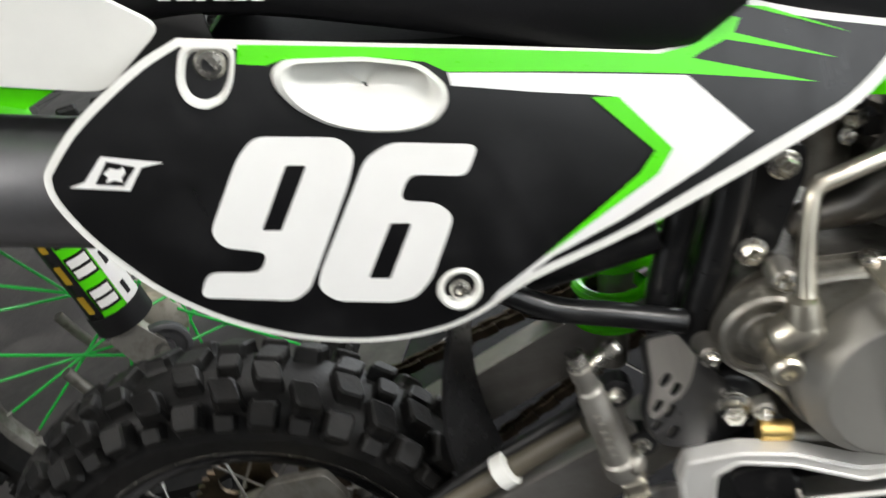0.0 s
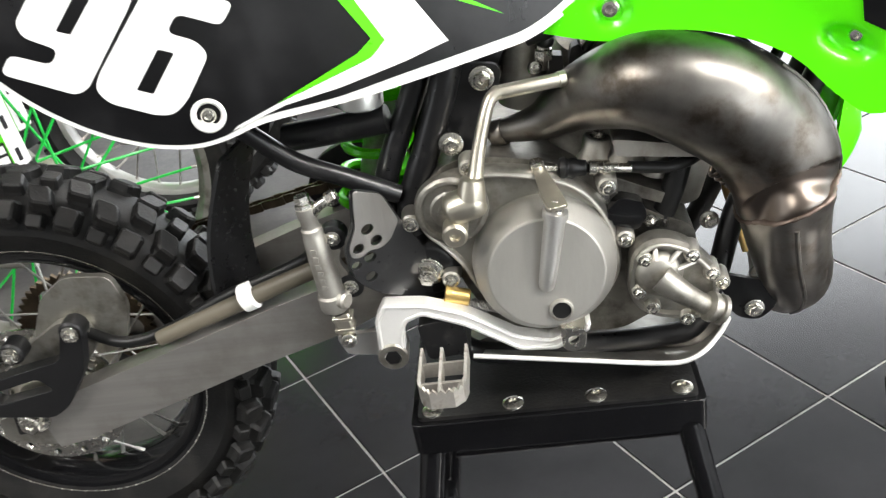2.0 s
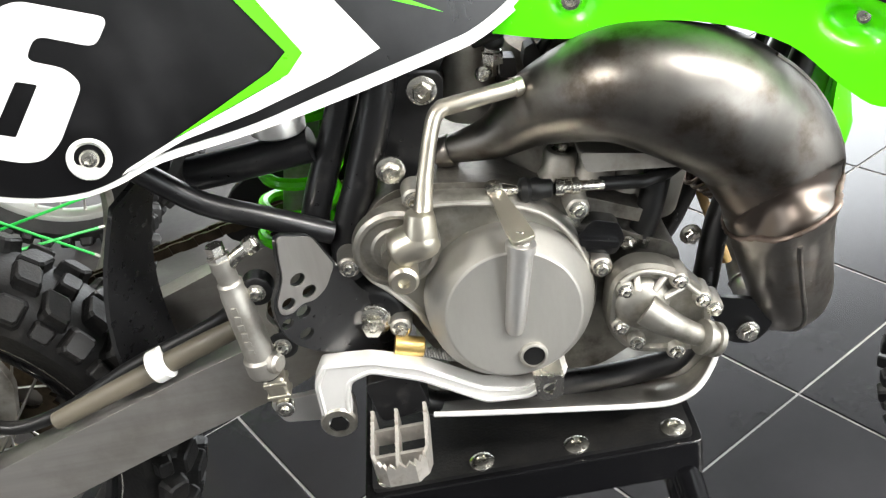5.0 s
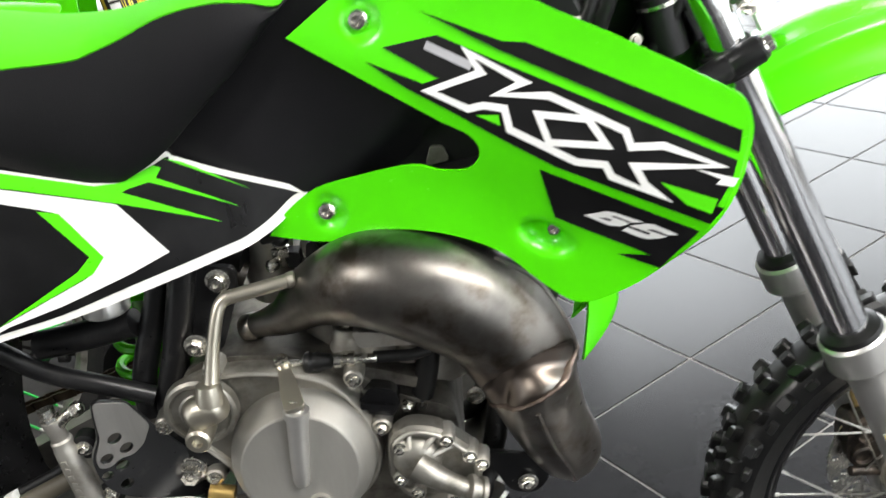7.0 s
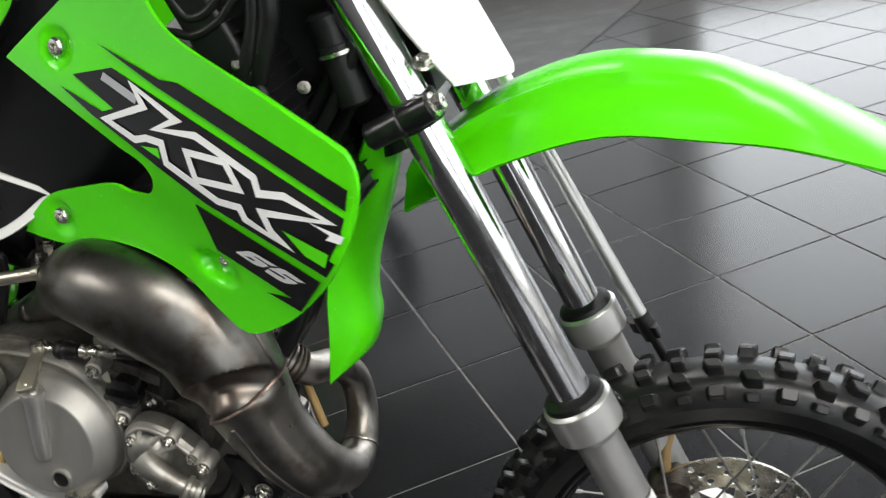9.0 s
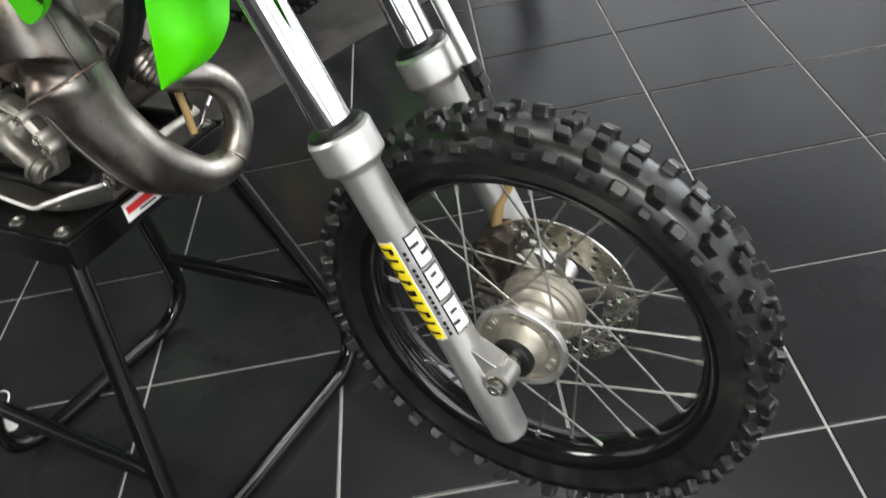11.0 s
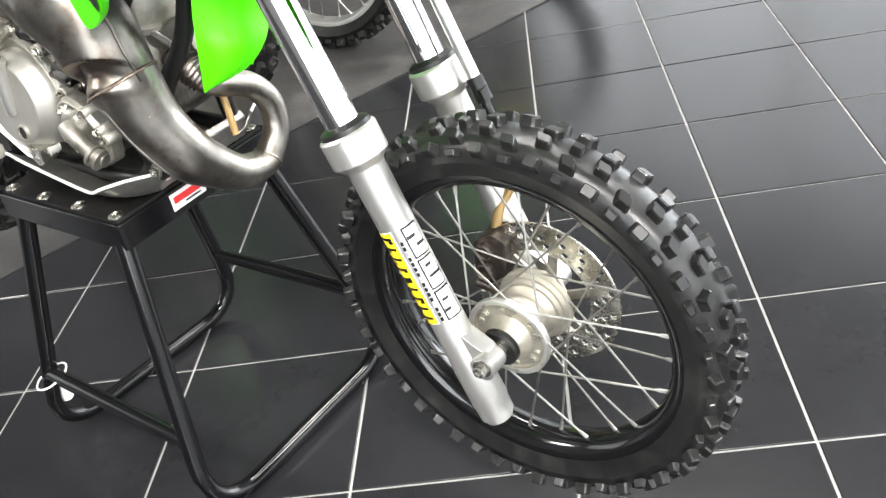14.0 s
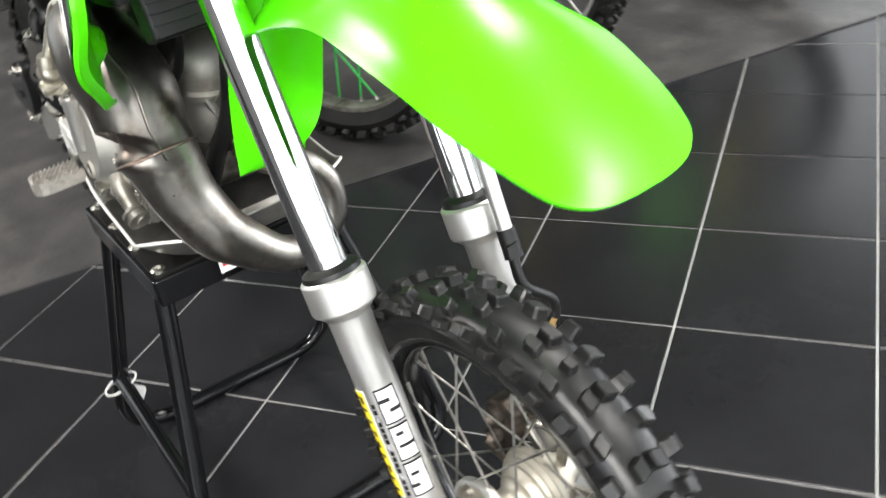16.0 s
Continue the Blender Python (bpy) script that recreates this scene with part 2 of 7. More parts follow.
def spline(pts, n=6, closed=False):
    """Catmull-Rom through points of any size."""
    p = [np.array(q, float) for q in pts]
    out, m = [], len(p)
    for i in range(m if closed else m - 1):
        a, b, c, d = (p[(i - 1) % m], p[i], p[(i + 1) % m], p[(i + 2) % m]) if closed else (p[max(i - 1, 0)], p[i], p[i + 1], p[min(i + 2, m - 1)])
        for k in range(n):
            t = k / n
            out.append(0.5 * (2 * b + (c - a) * t + (2 * a - 5 * b + 4 * c - d) * t * t + (3 * b - a - 3 * c + d) * t ** 3))
    if not closed:
        out.append(p[-1])
    return out


def rounded(pts, r, n=4):
    """A closed 2D outline with each corner rounded by about r."""
    out, m = [], len(pts)
    for i in range(m):
        a, b, c = np.array(pts[i - 1], float), np.array(pts[i], float), np.array(pts[(i + 1) % m], float)
        u, v = a - b, c - b
        lu, lv = np.linalg.norm(u), np.linalg.norm(v)
        d = min(r, lu * 0.45, lv * 0.45)
        p, q = b + u / lu * d, b + v / lv * d
        for k in range(n + 1):
            t = k / n
            out.append((1 - t) ** 2 * p + 2 * t * (1 - t) * b + t * t * q)
    return out


def frame_axes(d):
    d = Vector(d).normalized()
    a = Vector((0, 0, 1)) if abs(d.z) < 0.9 else Vector((1, 0, 0))
    u = d.cross(a).normalized()
    return u, d.cross(u).normalized(), d


def sweep(bm, pts, radii, seg=14, cap=True, flat=1.0):
    """A round tube along points; radii: one, or one a point."""
    pts = [Vector(p) for p in pts]
    if not hasattr(radii, "__len__"):
        radii = [radii] * len(pts)
    rings, u = [], None
    for i, p in enumerate(pts):
        d = (pts[min(i + 1, len(pts) - 1)] - pts[max(i - 1, 0)]).normalized()
        if u is None:
            u = frame_axes(d)[0]
        u = (u - d * u.dot(d)).normalized()
        v = d.cross(u)
        rings.append([bm.verts.new(p + (u * math.cos(a) + v * math.sin(a) * flat) * radii[i]) for a in (2 * math.pi * k / seg for k in range(seg))])
    for a, b in zip(rings, rings[1:]):
        for k in range(seg):
            bm.faces.new((a[k], a[(k + 1) % seg], b[(k + 1) % seg], b[k]))
    if cap:
        bm.faces.new(rings[0][::-1])
        bm.faces.new(rings[-1])
    return bm


def tube(pts, radii, seg=14, n=6, cap=True, flat=1.0):
    """A smooth tube through points (x, y, z), with radii at the points."""
    if hasattr(radii, "__len__"):
        q = spline([(*p, r) for p, r in zip(pts, radii)], n)
        return sweep(bmesh.new(), [w[:3] for w in q], [float(w[3]) for w in q], seg, cap, flat)
    return sweep(bmesh.new(), [w for w in spline(pts, n)], radii, seg, cap, flat)


def lathe(bm, base, axis, profile, seg=24, turn=0.0):
    """A turned body: profile of (height along axis, radius) from base."""
    u, v, d = frame_axes(axis)
    base = Vector(base)
    rings = []
    for h, r in profile:
        if r < 1e-5:
            rings.append([bm.verts.new(base + d * h)])
        else:
            rings.append([bm.verts.new(base + d * h + (u * math.cos(a + turn) + v * math.sin(a + turn)) * r) for a in (2 * math.pi * k / seg for k in range(seg))])
    for a, b in zip(rings, rings[1:]):
        for k in range(seg):
            j = (k + 1) % seg
            if len(a) == 1 and len(b) > 1:
                bm.faces.new((a[0], b[k], b[j]))
            elif len(b) == 1 and len(a) > 1:
                bm.faces.new((a[k], a[j], b[0]))
            elif len(a) > 1:
                bm.faces.new((a[k], a[j], b[j], b[k]))
    for ring, flip in ((rings[0], True), (rings[-1], False)):
        if len(ring) > 2:
            bm.faces.new(ring[::-1] if flip else ring)
    return bm


def slab(bm, outline, thick, place, holes=()):
    """A plate: a 2D outline with holes, mapped by place(a, b, h) for the height h of its two faces."""
    loops = []
    edges = []
    for loop in (outline, *holes):
        vs = [bm.verts.new(place(float(p[0]), float(p[1]), 0.0)) for p in loop]
        loops.append((loop, vs))
        edges += [bm.edges.new((vs[i], vs[(i + 1) % len(vs)])) for i in range(len(vs))]
    faces = [g for g in bmesh.ops.triangle_fill(bm, use_beauty=True, edges=edges)["geom"] if isinstance(g, bmesh.types.BMFace)]
    top = {}
    for loop, vs in loops:
        for p, v in zip(loop, vs):
            top[v] = bm.verts.new(place(float(p[0]), float(p[1]), thick))
    for f in faces:
        try:
            bm.faces.new([top[v] for v in f.verts][::-1])
        except (KeyError, ValueError):
            pass
    for loop, vs in loops:
        for i in range(len(vs)):
            a, b = vs[i], vs[(i + 1) % len(vs)]
            bm.faces.new((a, b, top[b], top[a]))
    return bm


def sheet(bm, rows, close=False):
    """A skin over rows of points, all of one length."""
    g = [[bm.verts.new(p) for p in row] for row in rows]
    for a, b in zip(g, g[1:]):
        for k in range(len(a) - (0 if close else 1)):
            j = (k + 1) % len(a)
            bm.faces.new((a[k], a[j], b[j], b[k]))
    return bm


def box(bm, centre, size, m=None):
    r = bmesh.ops.create_cube(bm, size=1.0)
    mat = Matrix.Translation(centre) @ (m or Matrix()) @ Matrix.Diagonal((*size, 1))
    bmesh.ops.transform(bm, matrix=mat, verts=r["verts"])
    return bm


def side(y0):
    """Places (x, z) outlines on an upright plane, growing towards the viewer's side (-y)."""
    return lambda a, b, h: Vector((a, y0 - h, b))


def hex_bolt(name, at, axis, r, parent, material=None, label=""):
    """A flanged bolt with a hexagon head and a dimple."""
    bm = lathe(bmesh.new(), at, axis, [(0, r * 1.45), (r * 0.22, r * 1.42), (r * 0.36, r * 1.05)], 20)
    lathe(bm, Vector(at) + Vector(axis).normalized() * r * 0.3, axis, [(0, r), (r * 0.75, r), (r * 0.9, r * 0.86), (r * 0.9, r * 0.4), (r * 0.75, r * 0.3), (r * 0.75, 0)], 6, random.random())
    return part(name, bm, material or ZINC, parent, label, sharp=30)


def cap_bolt(name, at, axis, r, parent, material=None, label=""):
    """A round-headed bolt with a recessed socket."""
    bm = lathe(bmesh.new(), at, axis, [(0, r), (r * 0.55, r), (r * 0.8, r * 0.82), (r * 0.85, r * 0.5), (r * 0.45, r * 0.46), (r * 0.45, 0)], 18)
    return part(name, bm, material or ZINC, parent, label, sharp=30)


def shell(p0, p1, out, r, a0, a1, n=10, rows=8):
    """A strip wrapped round the axis p0 to p1, from angle a0 to a1 off the direction out."""
    p0, p1, out = Vector(p0), Vector(p1), Vector(out)
    d = (p1 - p0).normalized()
    out = (out - d * out.dot(d)).normalized()
    fwd = d.cross(out)
    r0, r1 = r if hasattr(r, "__len__") else (r, r)
    return sheet(bmesh.new(), [[p0.lerp(p1, i / rows) + (out * math.cos(a) + fwd * math.sin(a)) * (r0 + (r1 - r0) * i / rows) for a in (a0 + (a1 - a0) * k / n for k in range(n + 1))] for i in range(rows + 1)])


def shift(ob, x, y, z):
    """Moves a part, with all that hangs on it. Returns it."""
    ob.location += Vector((x, y, z))
    return ob


# ---- room ----
ROOM = (-4.2, 5.6, -3.6, 5.2)   # x and y limits of the hall
GRID_AT, GRID_TURN, PITCH = (1.3535, 0.2695), radians(123.16), 0.3167


def room():
    x0, x1, y0, y1 = ROOM
    floor = part("floor", box(bmesh.new(), ((x0 + x1) / 2, (y0 + y1) / 2, -0.0525), (x1 - x0 + 0.4, y1 - y0 + 0.4, 0.1)), GROUT)
    tagged(floor, "pale grout bed under charcoal floor tiles", "floor", kind="structure")
    top = part("ceiling", box(bmesh.new(), ((x0 + x1) / 2, (y0 + y1) / 2, CEILING + 0.05), (x1 - x0 + 0.4, y1 - y0 + 0.4, 0.1)), CEIL)
    tagged(top, "white showroom ceiling with light panels", "ceiling", kind="structure")
    wz0, wz1 = 0.35, WINDOW_TOP
    z1 = CEILING - 0.006
    count = 0
    # name, across x or y, the wall's inner face, its reach, windows, paint
    for name, along, face, sgn, reach, spans, paint in (("wall_north", 0, y1, 1, (x0 - 0.2, x1 + 0.2), ((-2.4, 0.8), (1.0, 5.3)), WALL), ("wall_east", 1, x1, 1, (y0, y1), ((-3.3, 1.6), (1.9, 4.9)), WALL), ("wall_west", 1, x0, -1, (y0, y1), ((-3.4, -1.2),), DARK_WALL), ("wall_south", 0, y0, -1, (x0 - 0.2, x1 + 0.2), ((2.3, 5.3),), DARK_WALL)):
        def block(bm, a, b, c, d, depth=0.2, off=0.1):
            ctr, size = (a + b) / 2, b - a
            at = (ctr, face + sgn * off, (c + d) / 2) if along == 0 else (face + sgn * off, ctr, (c + d) / 2)
            return box(bm, at, (size, depth, d - c) if along == 0 else (depth, size, d - c))
        bm = bmesh.new()
        edge = reach[0]
        for a, b in spans:
            block(bm, edge, a, 0.002, z1)
            block(bm, a, b, 0.002, wz0)
            block(bm, a, b, wz1, z1)
            edge = b
        block(bm, edge, reach[1], 0.002, z1)
        tagged(part(name, bm, paint), "painted wall pierced by wide shop windows", "wall", kind="structure")
        for a, b in spans:
            base = ((a + b) / 2, face + sgn * 0.1, wz0) if along == 0 else (face + sgn * 0.1, (a + b) / 2, wz0)
            win = thing("window_%d" % (count + 1), "wide shop window with slim white frame", "window", base, kind="structure")
            for k in range(4):
                m = a + 0.03 + (b - a - 0.06) * k / 3
                part("mullion", block(bmesh.new(), m - 0.03, m + 0.03, wz0 + 0.002, wz1 - 0.002, 0.08, 0.06), WHITE, win)
            sky = bpy.data.materials.new("daylight_outside")
            sky.use_nodes = True
            nt = sky.node_tree
            nt.nodes.clear()
            em, out = nt.nodes.new("ShaderNodeEmission"), nt.nodes.new("ShaderNodeOutputMaterial")
            em.inputs[0].default_value, em.inputs[1].default_value = (0.93, 0.97, 1.0, 1), WINDOW_GLOW[count]
            nt.links.new(em.outputs[0], out.inputs[0])
            tagged(part("backdrop", block(bmesh.new(), a - 0.09, b + 0.09, -0.3, 3.7, 0.02, 0.5), sky), "bright overcast daylight outside the window", "sky", kind="structure")
            count += 1


WINDOW_TOP = 3.1
WINDOW_GLOW = (2.0, 8.5, 4.0, 3.5, 2.2, 6.5)
room()


def ceiling_light(x, y):
    t = thing("ceiling_light", "rectangular white ceiling light panel, switched on", "ceiling light", (x, y, CEILING), "ceiling light panels")
    bm = bmesh.new()
    for sx, sy, w, d in ((0, 0.31, 1.27, 0.04), (0, -0.31, 1.27, 0.04), (0.615, 0, 0.04, 0.58), (-0.615, 0, 0.04, 0.58)):
        box(bm, (x + sx, y + sy, CEILING - 0.03), (w, d, 0.06))
    part("frame", bm, WHITE, t)
    glow = bpy.data.materials.get("light_diffuser")
    if glow is None:
        glow, nt, b = node_material("light_diffuser")
        b.inputs["Emission Color"].default_value, b.inputs["Emission Strength"].default_value = (1, 0.97, 0.93, 1), 6.0
    part("diffuser", box(bmesh.new(), (x, y, CEILING - 0.025), (1.19, 0.58, 0.03)), glow, t)


for lx, ly, watts in LAMPS:
    ceiling_light(lx, ly)

# ---- stone-print mat under the bikes behind ----
bm = bmesh.new()
slab(bm, [(-0.363, -0.25), (-0.82, -2.10), (-3.3, -1.5), (-1.6, 5.0), (0.95, 5.0), (0.205, 2.03)], 0.004, lambda a, b, h: Vector((a, b, 0.001 + h)))
tagged(part("floor_mat", bm, MAT), "grey stone-patterned sheet mat with dirty scuffs", "floor mat")

# ---- motorcycle stand ----
stand = thing("motorcycle_stand", "black steel tube stand with flat bolted top plate", "bike stand", (0.5, 0, 0))
TOP = 0.443
bm = slab(bmesh.new(), rounded([(0.362, -0.140), (0.638, -0.140), (0.638, 0.132), (0.362, 0.132)], 0.008, 3), 0.036, lambda a, b, h: Vector((a, b, TOP - 0.036 + h)))
part("top_plate", bm, STAND_PAINT, stand, bevel=0.003)
bm = slab(bmesh.new(), rounded([(0.369, -0.134), (0.631, -0.134), (0.631, 0.124), (0.369, 0.124)], 0.006, 3), 0.004, lambda a, b, h: Vector((a, b, TOP + h)))
part("rubber_pad", bm, RUBBER, stand, "thin black rubber pad")
for bx in (0.383, 0.46, 0.538, 0.617):
    for by in (-0.124, 0.114):
        bm = lathe(bmesh.new(), (bx, by, TOP + 0.003), (0, 0, 1), [(0, 0.0105), (0.002, 0.0102), (0.0042, 0.0065), (0.0042, 0.0042), (0.0022, 0.0036), (0.0022, 0)], 18)
        part("bolt", bm, ZINC, stand)
FEET = {"rn": (0.3045, -0.2055, 0.0135), "rf": (0.3267, 0.1884, 0.0135), "fn": (0.6908, -0.2138, 0.0135), "ff": (0.6903, 0.1966, 0.0135)}
TOPS = {"rn": (0.3784, -0.1198, TOP - 0.03), "rf": (0.3886, 0.1131, TOP - 0.03), "fn": (0.6218, -0.1307, TOP - 0.03), "ff": (0.6225, 0.1082, TOP - 0.03)}


def mix3(a, b, t):
    return tuple(a[i] + (b[i] - a[i]) * t for i in range(3))


for n, f in (("rn", "rf"), ("fn", "ff")):
    pts = [TOPS[n], mix3(TOPS[n], FEET[n], 0.4)]
    for a, b, c in ((TOPS[n], FEET[n], FEET[f]), (FEET[n], FEET[f], TOPS[f])):
        e = [mix3(b, w, 0.095 / math.dist(b, w)) for w in (a, c)]
        pts += [mix3(mix3(e[0], b, k / 5), mix3(b, e[1], k / 5), k / 5) for k in range(6)]
        if b == FEET[n]:
            pts.append(mix3(FEET[n], FEET[f], 0.5))
    pts += [mix3(TOPS[f], FEET[f], 0.4), TOPS[f]]
    part("leg_frame", tube(pts, 0.0125, 16, 5), STAND_PAINT, stand)
part("side_rail", tube([mix3(TOPS["rn"], FEET["rn"], 0.7), mix3(TOPS["fn"], FEET["fn"], 0.7)], 0.0115, 16), STAND_PAINT, stand)
part("side_rail", tube([mix3(TOPS["rf"], FEET["rf"], 0.69), mix3(TOPS["ff"], FEET["ff"], 0.69)], 0.0115, 16), STAND_PAINT, stand)
bm = box(bmesh.new(), (0.6392, -0.030, TOP - 0.0145), (0.0012, 0.056, 0.023))
sticker = part("sticker", bm, WHITE_DECAL, stand, "white sticker with red markings")
for k, (w, z) in enumerate(((0.044, 0.002), (0.026, -0.0065))):
    part("marking", box(bmesh.new(), (0.6402, -0.032 + 0.008 * k, TOP - 0.0145 + z), (0.001, w, 0.009 - 0.007 * k)), RED if k == 0 else BLACK_DECAL, sticker)

tag = thing("price_tag", "white paper tag on a looped tie", "tag", (0.33, -0.18, 0.10))
loop = [(0.338 + 0.024 * math.cos(a), -0.184 + 0.026 * math.sin(a), 0.133 + 0.007 * math.sin(a + 0.5)) for a in (2 * math.pi * k / 14 for k in range(15))]
part("loop", tube(loop, 0.0016, 8, 3), WHITE, tag)
bm = slab(bmesh.new(), rounded([(-0.03, -0.02), (0.03, -0.02), (0.03, 0.02), (-0.03, 0.02)], 0.012), 0.0012, lambda a, b, h: Vector((0.304 + a * 0.9 + b * 0.1, -0.166 + a * 0.25 + b * 0.5, 0.075 + b * 0.8 + a * 0.3 + h)))
part("label", bm, WHITE_DECAL, tag)

# ---- dirt bike: steering frame ----
bike = thing("dirt_bike", "lime green youth motocross bike with black number panels on stand", "dirt bike", (0.5, 0, TOP + 0.004))
STEER = radians(2.39)
CS, SN = math.cos(STEER), math.sin(STEER)


def F(u, v, z):
    """A point of the turned front end: u ahead of the fork, v to the left."""
    return Vector((0.9908 + u * CS - v * SN, 0.0169 + u * SN + v * CS, z))


def leg(z):
    """How far ahead the fork legs' axis lies at a height."""
    return -0.327 * (z - 0.578)


AXLE_Z, AXLE_U = 0.322, 0.115
LEG = 0.0787   # half the distance between the fork legs


def wheel(parent, name, at, place, tyre_r, tyre_w, rim_r, rim_w, pitches, hub, spokes, spoke_mat, rim_mat, knob, label, nipple=0.0022, singly=True, rubber=RUBBER, chunk=1.0):
    """A spoked wheel: place(u, v, z) is centred on the axle, v along it."""
    w = thing_part(name, parent, place(0, 0, 0), label)
    bm = bmesh.new()
    spin = (place(0, 1, 0) - place(0, 0, 0)).normalized()
    shared, todo = {}, []
    # carcass: rounded section from bead to bead
    prof = []
    carc = tyre_r - knob
    for k in range(13):
        a = math.pi * (k / 12.0)
        prof.append((rim_r - 0.004 + (carc - rim_r + 0.004) * max(0.0, math.sin(a)) ** 0.6, tyre_w * 0.5 * math.copysign(abs(math.cos(a)) ** 0.62, math.cos(a)) if 0 < k < 12 else rim_w * 0.5 * math.cos(a)))
    seg = 64
    rows = []
    for i in range(seg):
        t = 2 * math.pi * i / seg
        rows.append([place(r * math.cos(t), v, r * math.sin(t)) for r, v in prof])
    rows.append(rows[0])
    sheet(bm, rows)

    def block(t, v, lean, length, width, height, cut=0.0):
        """One tapered knob at the angle t and sideways place v; single knobs share their meshes."""
        if singly:
            key = (round(v, 5), round(height, 5), round(cut, 3))
            todo.append((key, t))
            if key not in shared:
                shared[key] = shape(bmesh.new(), 0.0, v, lean, length, width, height, cut)
        else:
            shape(bm, t, v, lean, length, width, height, cut)

    def shape(bm, t, v, lean, length, width, height, cut):
        length, width = length * chunk, width * chunk
        base = carc - 0.004 - (abs(v) / tyre_w * 2) ** 3 * (carc - rim_r) * 0.30
        rings = []
        # eight-sided blocks: cut corners, flared root, rounded-over crown
        sides = [(-1, -0.72), (-0.75, -1), (0.75, -1), (1, -0.72), (1, 0.72), (0.75, 1), (-0.75, 1), (-1, 0.72)]
        for hh, shrink in ((0.0, 1.25), (0.0055, 1.06), (height * 0.8 + 0.004, 0.98), (height + 0.004, 0.82)):
            ring = []
            for su, sv in sides:
                r = base + hh * math.cos(lean)
                vv = v + hh * math.sin(lean) + sv * width * 0.5 * shrink * math.cos(lean)
                r2 = r - sv * width * 0.5 * shrink * math.sin(lean)
                tt = t + su * length * 0.5 * shrink / tyre_r + cut * sv * width / tyre_r
                ring.append(bm.verts.new(place(r2 * math.cos(tt), vv, r2 * math.sin(tt))))
            rings.append(ring)
        for lo, hi in zip(rings, rings[1:]):
            for k in range(8):
                j = (k + 1) % 8
                bm.faces.new((lo[k], lo[j], hi[j], hi[k]))
        bm.faces.new(rings[-1])
        return bm

    rng = random.Random(len(name))
    for i in range(pitches):
        t = 2 * math.pi * i / pitches
        s = 2 * math.pi * tyre_r / pitches
        e = lambda q: q if singly else q * rng.uniform(0.92, 1.06)
        if i % 2 == 0:
            block(t, -tyre_w * 0.12, -0.12, e(s * 0.54), e(tyre_w * 0.20), knob, 0.15)
            block(t, tyre_w * 0.12, 0.12, e(s * 0.54), e(tyre_w * 0.20), knob, -0.15)
            block(t, -tyre_w * 0.43, -0.75, e(s * 0.54), e(tyre_w * 0.19), e(knob))
            block(t, tyre_w * 0.43, 0.75, e(s * 0.54), e(tyre_w * 0.19), e(knob))
        else:
            block(t, -tyre_w * 0.29, -0.38, e(s * 0.54), e(tyre_w * 0.20), knob, 0.2)
            block(t, tyre_w * 0.29, 0.38, e(s * 0.54), e(tyre_w * 0.20), knob, -0.2)
            if i % 4 == 1:
                block(t, 0, 0, e(s * 0.42), e(tyre_w * 0.16), knob)
            block(t, -tyre_w * 0.47, -1.0, e(s * 0.42), e(tyre_w * 0.12), knob * 0.55)
            block(t, tyre_w * 0.47, 1.0, e(s * 0.42), e(tyre_w * 0.12), knob * 0.55)
    for key, b2 in shared.items():
        for v in b2.verts:
            v.co -= place(0, 0, 0)
        bmesh.ops.recalc_face_normals(b2, faces=b2.faces)
        me = bpy.data.meshes.new("knob")
        b2.to_mesh(me)
        b2.free()
        me.materials.append(rubber)
        shared[key] = me
    for key, t in todo:
        ob = new("knob", shared[key])
        ob.parent = w
        ob.rotation_mode = "QUATERNION"
        ob.rotation_quaternion = Matrix.Rotation(-t + rng.uniform(-0.004, 0.004), 3, spin).to_quaternion()
    part("tyre", bm, rubber, w, "knobbly black off-road tyre, slightly dusty", sharp=30)
    # rim: a hollow channel with rolled edges
    h = rim_w / 2
    prof = [(rim_r + 0.002, h), (rim_r + 0.003, h - 0.002), (rim_r - 0.002, h - 0.004), (rim_r - 0.012, h - 0.005), (rim_r - 0.018, h * 0.4), (rim_r - 0.018, -h * 0.4), (rim_r - 0.012, -h + 0.005), (rim_r - 0.002, -h + 0.004), (rim_r + 0.003, -h + 0.002), (rim_r + 0.002, -h), (rim_r - 0.006, -h - 0.0005), (rim_r - 0.015, -h + 0.003), (rim_r - 0.0215, -h * 0.42), (rim_r - 0.0225, 0), (rim_r - 0.0215, h * 0.42), (rim_r - 0.015, h - 0.003), (rim_r - 0.006, h + 0.0005)]
    bm = bmesh.new()
    rows = [[place(r * math.cos(t), v, r * math.sin(t)) for r, v in prof] for t in (2 * math.pi * i / 72 for i in range(72))]
    rows.append(rows[0])
    sheet(bm, rows, close=True)
    part("rim", bm, rim_mat, w)
    # hub: a turned body along the axle
    bm = lathe(bmesh.new(), place(0, hub[0][0], 0), place(0, 1, 0) - place(0, 0, 0), [(v - hub[0][0], r) for v, r in hub], 36)
    hb = part("hub", bm, HUB_CAST, w, "cast aluminium hub with flanges")
    flanges = sorted(hub, key=lambda q: -q[1])[:1][0][1]
    vL = max(v for v, r in hub if r > 0.8 * flanges and v < 0.04)
    vR = min(v for v, r in hub if r > 0.6 * flanges)
    rL, rR = max(r for v, r in hub if abs(v - vL) < 0.004), max(r for v, r in hub if abs(v - vR) < 0.004)
